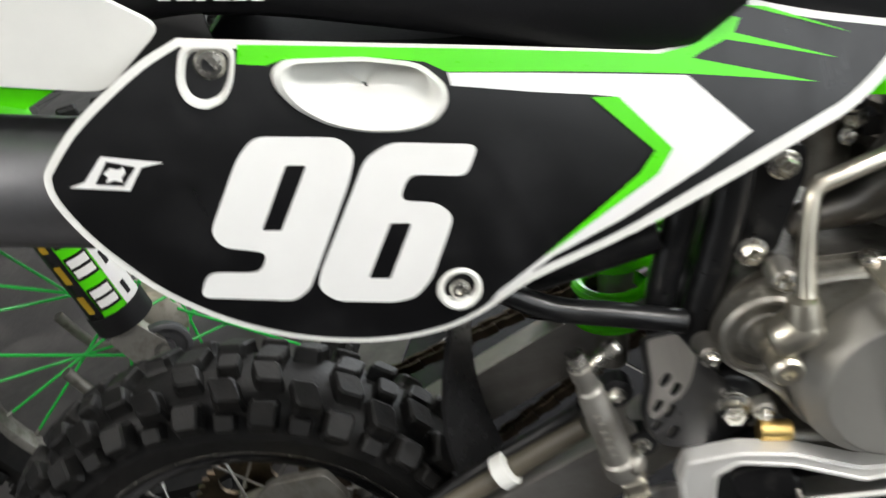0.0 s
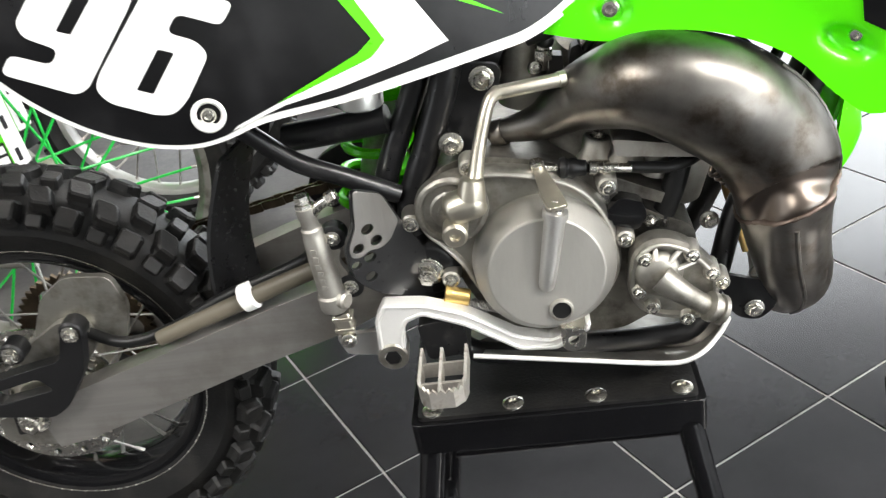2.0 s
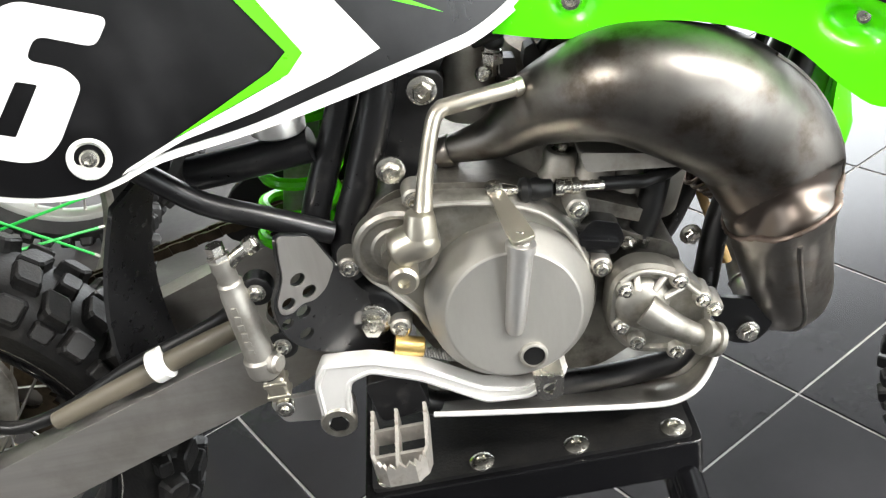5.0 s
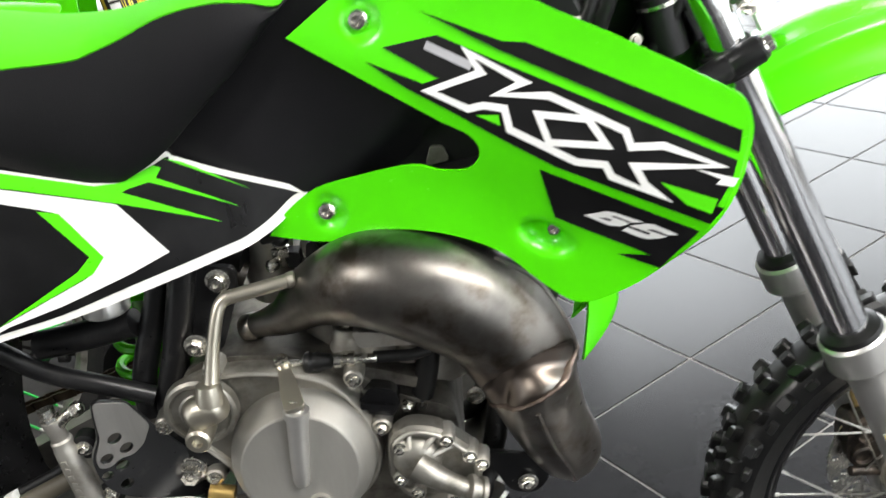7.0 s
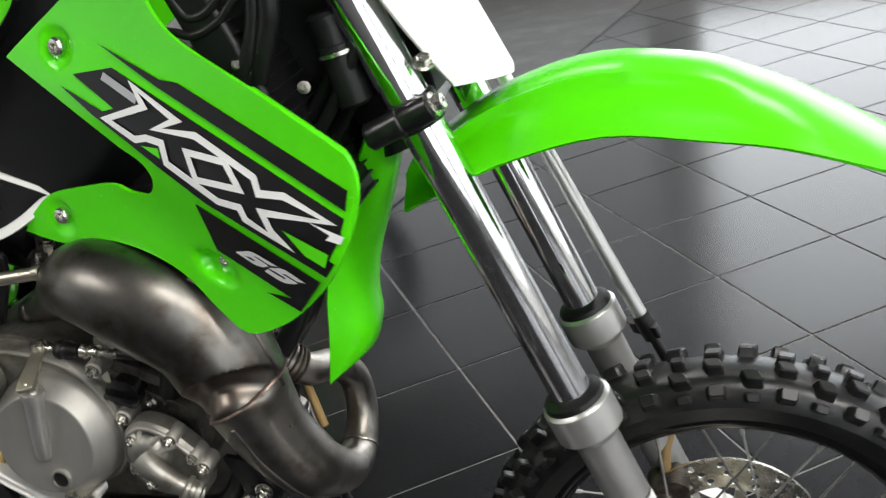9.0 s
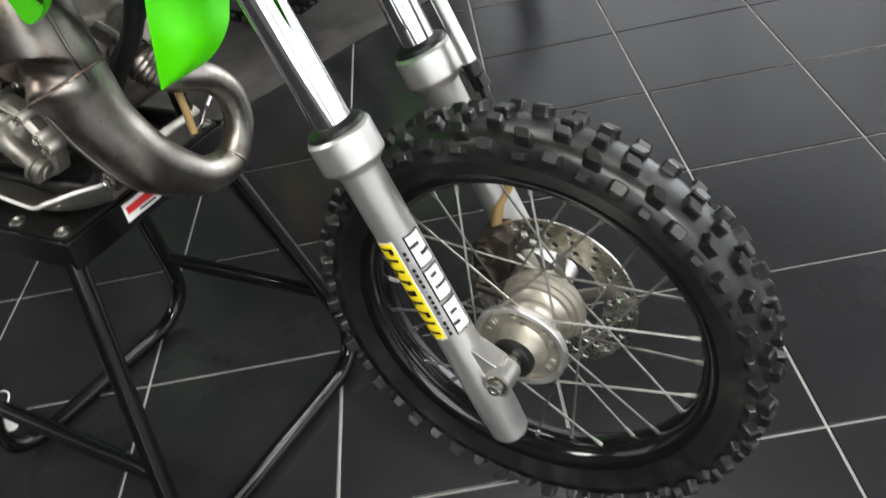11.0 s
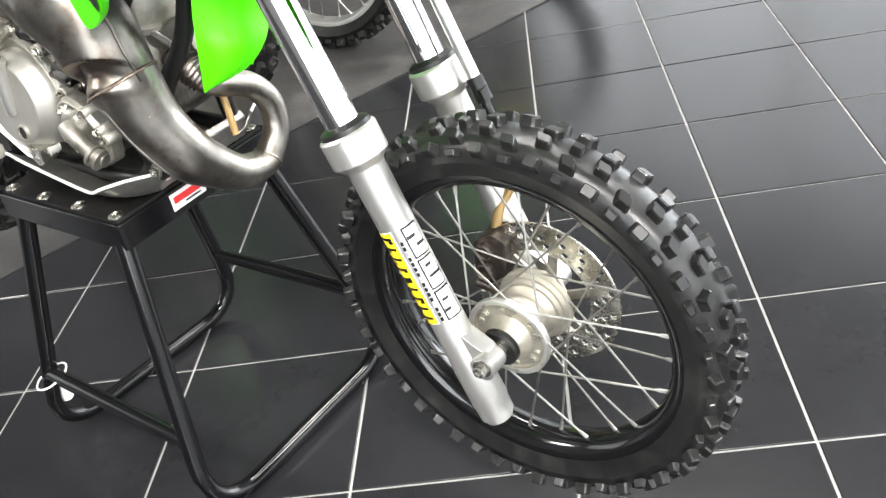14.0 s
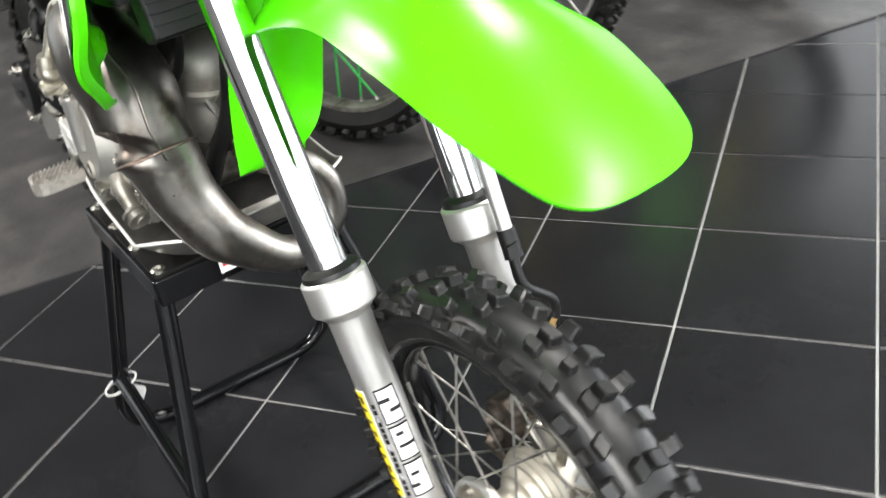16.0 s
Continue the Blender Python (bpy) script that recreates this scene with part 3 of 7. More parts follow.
    for i in range(spokes):
        t = 2 * math.pi * (i + 0.5) / spokes
        left = i % 2
        way = 1 if (i // 2) % 2 else -1
        ht = t - way * 1.15
        hr, hv = (rL, vL) if left else (rR, vR)
        hr -= 0.004
        a = place(hr * math.cos(ht), hv + (0.002 if way > 0 else -0.002), hr * math.sin(ht))
        b = place((rim_r - 0.022) * math.cos(t), 0.004 if left else -0.004, (rim_r - 0.022) * math.sin(t))
        part("spoke", sweep(bmesh.new(), [a, b], 0.0013 if nipple < 0.003 else 0.0026, 6), spoke_mat, w)
        d = (b - a).normalized()
        part("nipple", sweep(bmesh.new(), [b - d * 0.011, b - d * 0.001, b + d * 0.001], [nipple, nipple * 1.1, nipple * 1.3], 6), STEEL, w)
    return w


def thing_part(name, parent, at, label=""):
    """An empty part that gathers sub-parts."""
    ob = new(name)
    ob.empty_display_size = 0.03
    PLACE[ob] = Vector(at)
    ob.parent = parent
    ob.location = Vector(at) - PLACE[parent]
    return tagged(ob, label) if label else ob


def brake_disc(parent, place, v, r_out, r_in, holes, name="brake_disc"):
    """A drilled steel disc with a carrier."""
    bm = bmesh.new()
    rings = [[(rr * math.cos(2 * math.pi * k / 60), rr * math.sin(2 * math.pi * k / 60)) for k in range(60)] for rr in (r_out, r_in)]
    hs = []
    for i in range(holes):
        t = 2 * math.pi * i / holes
        for j, q in enumerate((0.22, 0.5, 0.78)):
            rr = r_in + (r_out - r_in) * q
            c = t + j * 0.09
            hs.append([(rr * math.cos(c) + 0.0042 * math.cos(p), rr * math.sin(c) + 0.0042 * math.sin(p)) for p in (2 * math.pi * k / 8 for k in range(8))])
    slab(bm, rings[0], 0.003, lambda a, b, h: place(a, v + h, b), [rings[1], *hs])
    return part(name, bm, ZINC, parent, "drilled steel brake disc")


front_place = lambda a, v, b: F(AXLE_U + a, v, AXLE_Z + b)
fw = wheel(bike, "front_wheel", None, front_place, 0.245, 0.066, 0.1955, 0.048, 48,
           [(-0.056, 0.012), (-0.0555, 0.0222), (-0.053, 0.0235), (-0.041, 0.0262), (-0.0375, 0.0285), (-0.0365, 0.0405), (-0.0395, 0.042), (-0.040, 0.0475), (-0.0385, 0.0488), (-0.033, 0.0488), (-0.031, 0.0465), (-0.029, 0.034), (-0.024, 0.0245), (-0.014, 0.0205), (-0.006, 0.022), (-0.001, 0.026), (0.0, 0.0285), (0.004, 0.0295), (0.009, 0.034), (0.0095, 0.0375), (0.0145, 0.0390), (0.0150, 0.0420), (0.0205, 0.0432), (0.0215, 0.0455), (0.0275, 0.0458), (0.0285, 0.043), (0.0295, 0.034), (0.041, 0.032), (0.047, 0.030), (0.0475, 0.024), (0.068, 0.014)],
           28, STEEL, BLACK_RIM, 0.0092, "front wheel with black rim and steel spokes", rubber=FRONT_RUBBER, chunk=0.9)
brake_disc(fw, front_place, 0.045, 0.094, 0.058, 18)
for k in range(6):
    a = 2 * math.pi * k / 6
    arm = [(0.026 * math.cos(a - 0.16), 0.026 * math.sin(a - 0.16)), (0.056 * math.cos(a + 0.1), 0.056 * math.sin(a + 0.1)), (0.056 * math.cos(a + 0.3), 0.056 * math.sin(a + 0.3)), (0.026 * math.cos(a + 0.25), 0.026 * math.sin(a + 0.25))]
    part("disc_arm", slab(bmesh.new(), arm, 0.004, lambda p, r, h: front_place(p, 0.0445 + h, r)), CAST_DULL, fw)
part("axle_seal", lathe(bmesh.new(), F(AXLE_U, -0.0535, AXLE_Z), F(0, -1, 0) - F(0, 0, 0), [(0, 0.0228), (0.007, 0.0222), (0.009, 0.0198), (0.009, 0.012), (0.004, 0.0118)], 28), HOSE, fw, "black rubber axle seal")
part("flange_ring", lathe(bmesh.new(), F(AXLE_U, -0.0335, AXLE_Z), F(0, -1, 0) - F(0, 0, 0), [(0, 0.0485), (0.001, 0.0496), (0.0075, 0.0496), (0.0085, 0.0488), (0.0085, 0.0446), (0.0075, 0.0436), (0.003, 0.0430)], 48), SATIN, fw, "bright machined flange ring")
part("axle", sweep(bmesh.new(), [F(AXLE_U, -0.050, AXLE_Z), F(AXLE_U, -LEG, AXLE_Z)], 0.0112, 24), ZINC, fw, "steel wheel axle")
for k in range(6):
    a = 2 * math.pi * k / 6 + 0.3
    part("hub_bolt", lathe(bmesh.new(), F(AXLE_U + 0.036 * math.cos(a), -0.0365, AXLE_Z + 0.036 * math.sin(a)), F(0, -1, 0) - F(0, 0, 0), [(0, 0.0052), (0.002, 0.0052), (0.002, 0.0036), (0.005, 0.0036), (0.005, 0.0018), (0.003, 0.0016), (0.003, 0)], 14), CAST, fw)
    part("hub_boss", lathe(bmesh.new(), F(AXLE_U + 0.0355 * math.cos(a + 0.32), -0.0365, AXLE_Z + 0.0355 * math.sin(a + 0.32)), F(0, -1, 0) - F(0, 0, 0), [(0, 0.0040), (0.0025, 0.0036), (0.003, 0.003), (0.003, 0)], 12), HUB_CAST, fw)

REAR_AT = (-0.03, 0.0, 0.462)
rear_place = lambda a, v, b: Vector((REAR_AT[0] + a, REAR_AT[1] + v, REAR_AT[2] + b))
rw = wheel(bike, "rear_wheel", None, rear_place, 0.2335, 0.088, 0.161, 0.06, 44,
           [(-0.07, 0.014), (-0.066, 0.026), (-0.054, 0.03), (-0.05, 0.045), (-0.042, 0.046), (-0.038, 0.03), (0.03, 0.03), (0.034, 0.046), (0.044, 0.046), (0.05, 0.02), (0.07, 0.014)],
           28, STEEL, BLACK_RIM, 0.0105, "rear wheel with black rim and steel spokes", chunk=1.3)
ring = [rear_place(0.1625 * math.cos(a), -0.031, 0.1625 * math.sin(a)) for a in (2 * math.pi * k / 72 for k in range(73))]
part("rim_edge", sweep(bmesh.new(), ring, 0.0016, 8), ZINC, rw, "worn bright edge of the rim")
brake_disc(rw, rear_place, -0.058, 0.085, 0.05, 16)

# ---- fork ----
for v in (-LEG, LEG):
    fork = thing_part("fork_leg", bike, F(leg(0.578), v, 0.578), "fork leg with chrome tube and cast aluminium slider")
    down = (F(leg(0.25), v, 0.25) - F(leg(0.578), v, 0.578)).normalized()
    top = F(leg(1.02), v, 1.02)
    part("chrome_tube", sweep(bmesh.new(), [top, F(leg(0.55), v, 0.55)], 0.0178, 32), CHROME, fork, "polished chrome fork tube")
    s = F(leg(0.585), v, 0.585)
    part("dust_seal", lathe(bmesh.new(), s - down * 0.0055, down, [(-0.001, 0.0182), (0.0005, 0.0215), (0.003, 0.0262), (0.008, 0.0275), (0.010, 0.0275)], 32), HOSE, fork, "black rubber dust seal")
    length = (F(leg(0.238), v, 0.238) - s).length
    part("slider", lathe(bmesh.new(), s, down, [(0.002, 0.0275), (0.0035, 0.0295), (0.005, 0.0305), (0.032, 0.0305), (0.034, 0.0295), (0.0345, 0.0278), (0.0405, 0.0222), (0.042, 0.0208), (0.046, 0.0200), (length * 0.5, 0.0192), (length * 0.72, 0.0196), (length * 0.80, 0.0208), (length * 0.93, 0.0208), (length * 0.935, 0.0200), (length - 0.006, 0.0195), (length - 0.006, 0.0165), (length, 0.016), (length, 0.008), (length - 0.004, 0.007), (length - 0.004, 0)], 36), SATIN, fork, "satin cast aluminium slider", sharp=24)
    # axle lug in front of the slider
    c = F(AXLE_U, v, AXLE_Z)
    sgn = -1 if v < 0 else 1
    ax = F(0, 1, 0) - F(0, 0, 0)
    bm = lathe(bmesh.new(), F(AXLE_U, v - 0.019, AXLE_Z), ax, [(0, 0.011), (0.001, 0.0142), (0.028, 0.0142), (0.030, 0.0125)], 24)
    web = rounded([(leg(0.362) + 0.004, 0.366), (AXLE_U + 0.004, AXLE_Z + 0.0145), (AXLE_U + 0.006, AXLE_Z - 0.014), (leg(0.285) + 0.004, 0.292)], 0.006)
    slab(bm, web, 0.022, lambda a, b, h, v=v: F(a, v - 0.011 + h, b))
    part("axle_lug", bm, SATIN, fork, bevel=0.002)
    if v < 0:
        bolt_at = F(0.118, v - 0.021, 0.327)
        part("pinch_boss", lathe(bmesh.new(), F(0.118, v - 0.008, 0.327), -ax, [(0, 0.0125), (0.011, 0.0125), (0.012, 0.011)], 20), SATIN, fork)
        hex_bolt("pinch_bolt", bolt_at, -ax, 0.0075, fork)
    # stickers wrapped on the outer side of the slider
    axis0 = F(leg(0.55), v, 0.55)

    def wrap(z0, z1, a0, a1, r, lean=0.0, v=v, down=down):
        rows = []
        u3, v3, _ = frame_axes(down)
        for i in range(9):
            z = z0 + (z1 - z0) * i / 8
            c = F(leg(z), v, z)
            out = (F(0, -1, 0) - F(0, 0, 0))
            fwd = out.cross(down).normalized()
            out = down.cross(fwd).normalized()
            rows.append([c - down * (lean * k / 8) + (out * math.cos(a0 + (a1 - a0) * k / 8) + fwd * math.sin(a0 + (a1 - a0) * k / 8)) * r for k in range(9)])
        return sheet(bmesh.new(), rows)

    if v < 0:
        WRAP = wrap
        part("sticker", wrap(0.4795, 0.3715, -0.80, 0.34, 0.0197), WHITE_DECAL, fork, "yellow sticker with slanted black bars and a white edge", solid=-0.0003)
        part("sticker_field", wrap(0.4785, 0.3725, -0.74, 0.28, 0.0200), YELLOW, fork, solid=-0.0003)
        # two rows of slanted block marks, some joined at one side
        for k in range(9):
            if k != 4:
                z = 0.4755 - 0.0116 * k
                lean = -0.0022
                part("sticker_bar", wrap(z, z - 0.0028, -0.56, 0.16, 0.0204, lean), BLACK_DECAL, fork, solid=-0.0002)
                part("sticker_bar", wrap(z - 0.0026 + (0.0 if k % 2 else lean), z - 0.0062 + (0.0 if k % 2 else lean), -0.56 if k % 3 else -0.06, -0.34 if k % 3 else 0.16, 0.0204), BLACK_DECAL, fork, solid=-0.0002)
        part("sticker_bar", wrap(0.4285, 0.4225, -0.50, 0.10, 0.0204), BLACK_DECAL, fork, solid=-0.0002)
        # three outlined emblem shapes with a fine line of bars beside them
        for k in range(3):
            z = 0.4785 - 0.0365 * k
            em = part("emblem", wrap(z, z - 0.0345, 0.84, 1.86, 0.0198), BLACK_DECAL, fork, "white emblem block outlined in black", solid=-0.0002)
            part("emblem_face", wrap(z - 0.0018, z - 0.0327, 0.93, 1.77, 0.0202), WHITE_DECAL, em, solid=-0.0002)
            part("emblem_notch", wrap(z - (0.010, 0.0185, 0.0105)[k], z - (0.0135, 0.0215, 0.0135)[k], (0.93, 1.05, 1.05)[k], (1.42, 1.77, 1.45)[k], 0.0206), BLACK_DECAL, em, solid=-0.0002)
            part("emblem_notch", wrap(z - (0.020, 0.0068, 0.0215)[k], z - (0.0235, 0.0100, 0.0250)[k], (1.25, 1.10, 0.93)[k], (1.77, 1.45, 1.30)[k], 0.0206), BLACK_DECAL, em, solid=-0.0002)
        for k in range(16):
            z = 0.466 - 0.0059 * k
            part("fine_mark", wrap(z, z - 0.0041, 0.50, 0.66, 0.0198), GREY_DECAL if k % 5 == 2 else BLACK_DECAL, fork, solid=-0.0002)
# lower fork clamp and front plate
clamp = thing_part("lower_fork_clamp", bike, F(leg(0.855) - 0.02, 0, 0.855), "black forged lower fork clamp")
bm = bmesh.new()
for v in (-LEG, LEG):
    d = (F(leg(1), v, 1) - F(leg(0.5), v, 0.5)).normalized()
    lathe(bm, F(leg(0.834), v, 0.834), d, [(0.003, 0.0195), (0.005, 0.0215), (0.025, 0.0215), (0.027, 0.0195)], 28)
slab(bm, rounded([(-0.06, -0.05), (-0.012, -0.07), (0.006, -0.06), (0.006, 0.06), (-0.012, 0.07), (-0.06, 0.05)], 0.012), 0.026, lambda a, b, h: F(leg(0.846) + a - h * 0.37, b, 0.836 + h))
part("clamp_body", bm, FRAME, clamp, bevel=0.002)
fwd = (F(1, 0, 0.36) - F(0, 0, 0)).normalized()
boss = F(leg(0.85) - 0.034, -0.097, 0.8375)
part("pinch_boss", lathe(bmesh.new(), boss, fwd, [(0, 0.0088), (0.002, 0.0108), (0.030, 0.0112), (0.031, 0.0102), (0.033, 0.0112), (0.056, 0.0110), (0.058, 0.0088)], 24), FRAME, clamp, "black pinch boss")
hex_bolt("pinch_bolt", boss + fwd * 0.058, fwd, 0.0068, clamp)
hex_bolt("pinch_bolt", boss + fwd * 0.052 + Vector((0, 0.014, 0.030)), (0.3, -0.5, 0.8), 0.0058, clamp)

# front number plate, seen only by its lower edge
rows = []
for i in range(9):
    q = i / 8
    z = 0.848 + 0.22 * q
    w = 0.052 + 0.045 * math.sin(math.pi * min(1, q * 0.8 + 0.1))
    rows.append([F(leg(z) + 0.066 - 0.02 * q - 0.035 * abs(s) ** 2.2, s * w, z + 0.012 * abs(s) * (1 - q)) for s in (k / 6 - 1 for k in range(13))])
part("front_number_plate", sheet(bmesh.new(), rows), WHITE, bike, "white plastic front number plate", solid=0.003)

# front mudguard
def fender_row(u, zc, w, drop, n=40):
    """One cross-section: a flat crown that steps down to rounded flanks with a rolled lip."""
    out = []
    crease = 0.17 * min(1.0, max(0.0, (0.15 - u) / 0.13))
    for k in range(n + 1):
        a = 2 * k / n - 1
        b = abs(a)
        step = min(1.0, max(0.0, (b - 0.50) / 0.07))
        lip = max(0.0, (b - 0.90) / 0.10)
        z = zc - drop * (1 - crease) * b ** 2.3 - drop * crease * step * step * (3 - 2 * step) + 0.014 * crease * math.exp(-((b - 0.49) / 0.04) ** 2)
        out.append(F(u, w * (a + 0.03 * lip * math.copysign(1, a)), z))
    return out


stations = spline([(-0.1225, 0.783, 0.052, 0.0254), (-0.085, 0.811, 0.064, 0.0346), (-0.028, 0.8390, 0.067, 0.0423), (0.048, 0.8530, 0.069, 0.0440), (0.124, 0.8410, 0.0755, 0.0425), (0.165, 0.8225, 0.0785, 0.0315), (0.19, 0.8095, 0.0785, 0.0262), (0.216, 0.7930, 0.0755, 0.0203), (0.2446, 0.7735, 0.0702, 0.0138), (0.2675, 0.7570, 0.0630, 0.0086), (0.280, 0.7475, 0.0560, 0.0054), (0.290, 0.7393, 0.0426, 0.0027), (0.2945, 0.7352, 0.0280, 0.0012), (0.2965, 0.7334, 0.0100, 0.0003)], 4)
part("front_fender", sheet(bmesh.new(), [fender_row(*q) for q in stations]), GREEN, bike, "glossy lime green front mudguard", solid=0.003)
# ---- bodywork ----
def on_panel(a, b, h):
    """The side number panel's gently twisted face, h proud of it."""
    u, v = a - 0.3, b - 0.85
    twist = 0.0027 + 0.0345 * u + 0.0681 * v + 0.0467 * u * u + 1.0571 * u * v + 0.6562 * v * v
    return Vector((a + 0.22 * h, -0.240 + 0.217 * a + 0.063 * b + twist - h, b + 0.1 * h))


PANEL = [(0.1733, 0.9715), (0.1995, 0.9583), (0.2728, 0.923), (0.3589, 0.8827), (0.4077, 0.8602), (0.4263, 0.8572), (0.4416, 0.8608), (0.4639, 0.8681), (0.4689, 0.8644), (0.5049, 0.843), (0.5509, 0.8195), (0.5669, 0.8106), (0.5577, 0.8035), (0.536, 0.7913), (0.513, 0.7821), (0.4883, 0.7779), (0.4147, 0.7675), (0.3583, 0.7614), (0.2985, 0.7574), (0.2664, 0.7493), (0.2396, 0.747), (0.2085, 0.7536), (0.1774, 0.7683), (0.1501, 0.7888), (0.1267, 0.814), (0.1076, 0.8438), (0.0961, 0.8714), (0.0882, 0.8975), (0.0846, 0.9214), (0.0864, 0.9344), (0.0914, 0.9408), (0.1085, 0.9525), (0.1305, 0.9618), (0.1526, 0.9687)]


def eased(pts, corners, n=4):
    """An outline run smoothly between its corners."""
    m = len(pts)
    cs = sorted(corners)
    out = []
    for a, b in zip(cs, cs[1:] + [cs[0] + m]):
        chain = [pts[i % m] for i in range(a, b + 1)]
        out += [tuple(float(c) for c in p) for p in spline(chain, n)[:-1]]
    return out


def fine(outline, step=0.012):
    """More points along straight runs, so that a plate can follow a curved face."""
    out = []
    for i, p in enumerate(outline):
        q = outline[(i + 1) % len(outline)]
        n = max(1, int(math.dist(p, q) / step))
        out += [(p[0] + (q[0] - p[0]) * k / n, p[1] + (q[1] - p[1]) * k / n) for k in range(n)]
    return out


def inset(outline, d):
    """An outline moved inwards by d."""
    a = np.array(outline, float)
    area = sum(a[i - 1][0] * a[i][1] - a[i][0] * a[i - 1][1] for i in range(len(a)))
    out = []
    for i in range(len(a)):
        e = a[(i + 1) % len(a)] - a[i - 1]
        n = np.array((-e[1], e[0])) / (np.linalg.norm(e) + 1e-9) * (1 if area > 0 else -1)
        out.append(tuple(a[i] + n * d))
    return out


def grid_skin(outline, place, step=0.012, holes=()):
    """A bent skin: an outline with holes filled with a fine grid, so that its face can bow."""
    bm = bmesh.new()
    es = []
    for loop in (outline, *holes):
        vs = [bm.verts.new((p[0], p[1], 0)) for p in fine(loop, step)]
        es += [bm.edges.new((vs[i], vs[(i + 1) % len(vs)])) for i in range(len(vs))]
    bmesh.ops.triangle_fill(bm, use_beauty=True, edges=es)
    for axis in (0, 1):
        lo, hi = min(p[axis] for p in outline), max(p[axis] for p in outline)
        for k in range(1, int((hi - lo) / step)):
            no = (1, 0, 0) if axis == 0 else (0, 1, 0)
            bmesh.ops.bisect_plane(bm, geom=bm.verts[:] + bm.edges[:] + bm.faces[:], plane_co=tuple(c * (lo + k * step) for c in no), plane_no=no, dist=1e-5)
    for v in bm.verts:
        v.co = place(v.co.x, v.co.y, 0)
    return bm


def panel_decal(name, outline, h, material, parent, label="", holes=()):
    """Vinyl on the number panel."""
    return part(name, grid_skin(outline, lambda a, b, k: on_panel(a, b, h), 0.012, holes), material, parent, label)


VENT = rounded([(0.2072, 0.9378), (0.2165, 0.9406), (0.2542, 0.9248), (0.282, 0.9084), (0.291, 0.8921), (0.2889, 0.8814), (0.278, 0.8746), (0.2621, 0.8769), (0.2422, 0.8857), (0.2244, 0.8982), (0.2117, 0.9142), (0.2065, 0.928)], 0.008)
POCKET = rounded([(0.1730, 0.9695), (0.1983, 0.9575), (0.1892, 0.9395), (0.1814, 0.9328), (0.1703, 0.9333), (0.1634, 0.9412), (0.1635, 0.9519)], 0.008)
panel = thing_part("side_panel", bike, on_panel(0.3, 0.85, 0), "black number plate side panel edged in white plastic")
OUT = eased(PANEL, (0, 4, 8, 11))
part("panel_shell", grid_skin(OUT, lambda a, b, k: on_panel(a, b, 0.0), 0.012, [inset(VENT, 0.003)]), WHITE, panel, "white plastic shell", solid=0.006, bevel=0.0015)
body = [inset(PANEL, 0.0085 if 12 <= i <= 16 else 0.006 if i in (11, 17, 18) else 0.0040)[i] for i in range(len(PANEL))]
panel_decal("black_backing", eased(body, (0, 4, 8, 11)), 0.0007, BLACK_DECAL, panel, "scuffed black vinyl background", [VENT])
# moulded air intake and bolt pocket
bm = bmesh.new()
rows = []
cx, cz = 0.251, 0.9085
# the scoop: a rolled lip, deepest under its upper edge
for f, h, up in [(1.0, 0.0, 0), (0.97, 0.004, 0), (0.90, 0.006, 0), (0.85, 0.004, 0.0004), (0.81, -0.003, 0.001), (0.77, -0.010, 0.002), (0.62, -0.014, 0.003), (0.3, -0.014, 0.002), (0.02, -0.012, 0.0)]:
    rows.append([on_panel(cx + (p[0] - cx) * f + up, cz + (p[1] - cz) * f + 2 * up, h if h > 0 else h * (0.35 + 0.65 * min(1.0, max(0.0, 0.5 + (p[1] - cz + 0.45 * (p[0] - cx)) / 0.03)))) for p in VENT])
sheet(bm, rows, close=True)
part("air_intake", bm, WHITE, panel, "white moulded air intake scoop")
bm = bmesh.new()
cx, cz = 0.181, 0.9495
rows = [[on_panel(cx + (p[0] - cx) * f, cz + (p[1] - cz) * f, h) for p in POCKET] for f, h in ((1.0, 0.0005), (0.95, 0.004), (0.86, 0.004), (0.74, 0.001), (0.55, -0.003), (0.1, -0.003), (0.01, -0.003))]
sheet(bm, rows, close=True)
part("bolt_pocket", bm, WHITE, panel)
PN = (on_panel(0.25, 0.85, 1) - on_panel(0.25, 0.85, 0)).normalized()
cap_bolt("panel_bolt", on_panel(0.1825, 0.9538, -0.003), PN, 0.0085, panel)
lathe_at = on_panel(0.257, 0.7727, 0.0)
part("bolt_grommet", lathe(bmesh.new(), lathe_at, PN, [(0, 0.0142), (0.003, 0.0138), (0.0042, 0.012), (0.002, 0.0098), (-0.0005, 0.0090), (-0.0005, 0.0)], 28), WHITE, panel, "white plastic bolt grommet")
cap_bolt("panel_bolt", on_panel(0.257, 0.7727, -0.001), PN, 0.0062, panel)
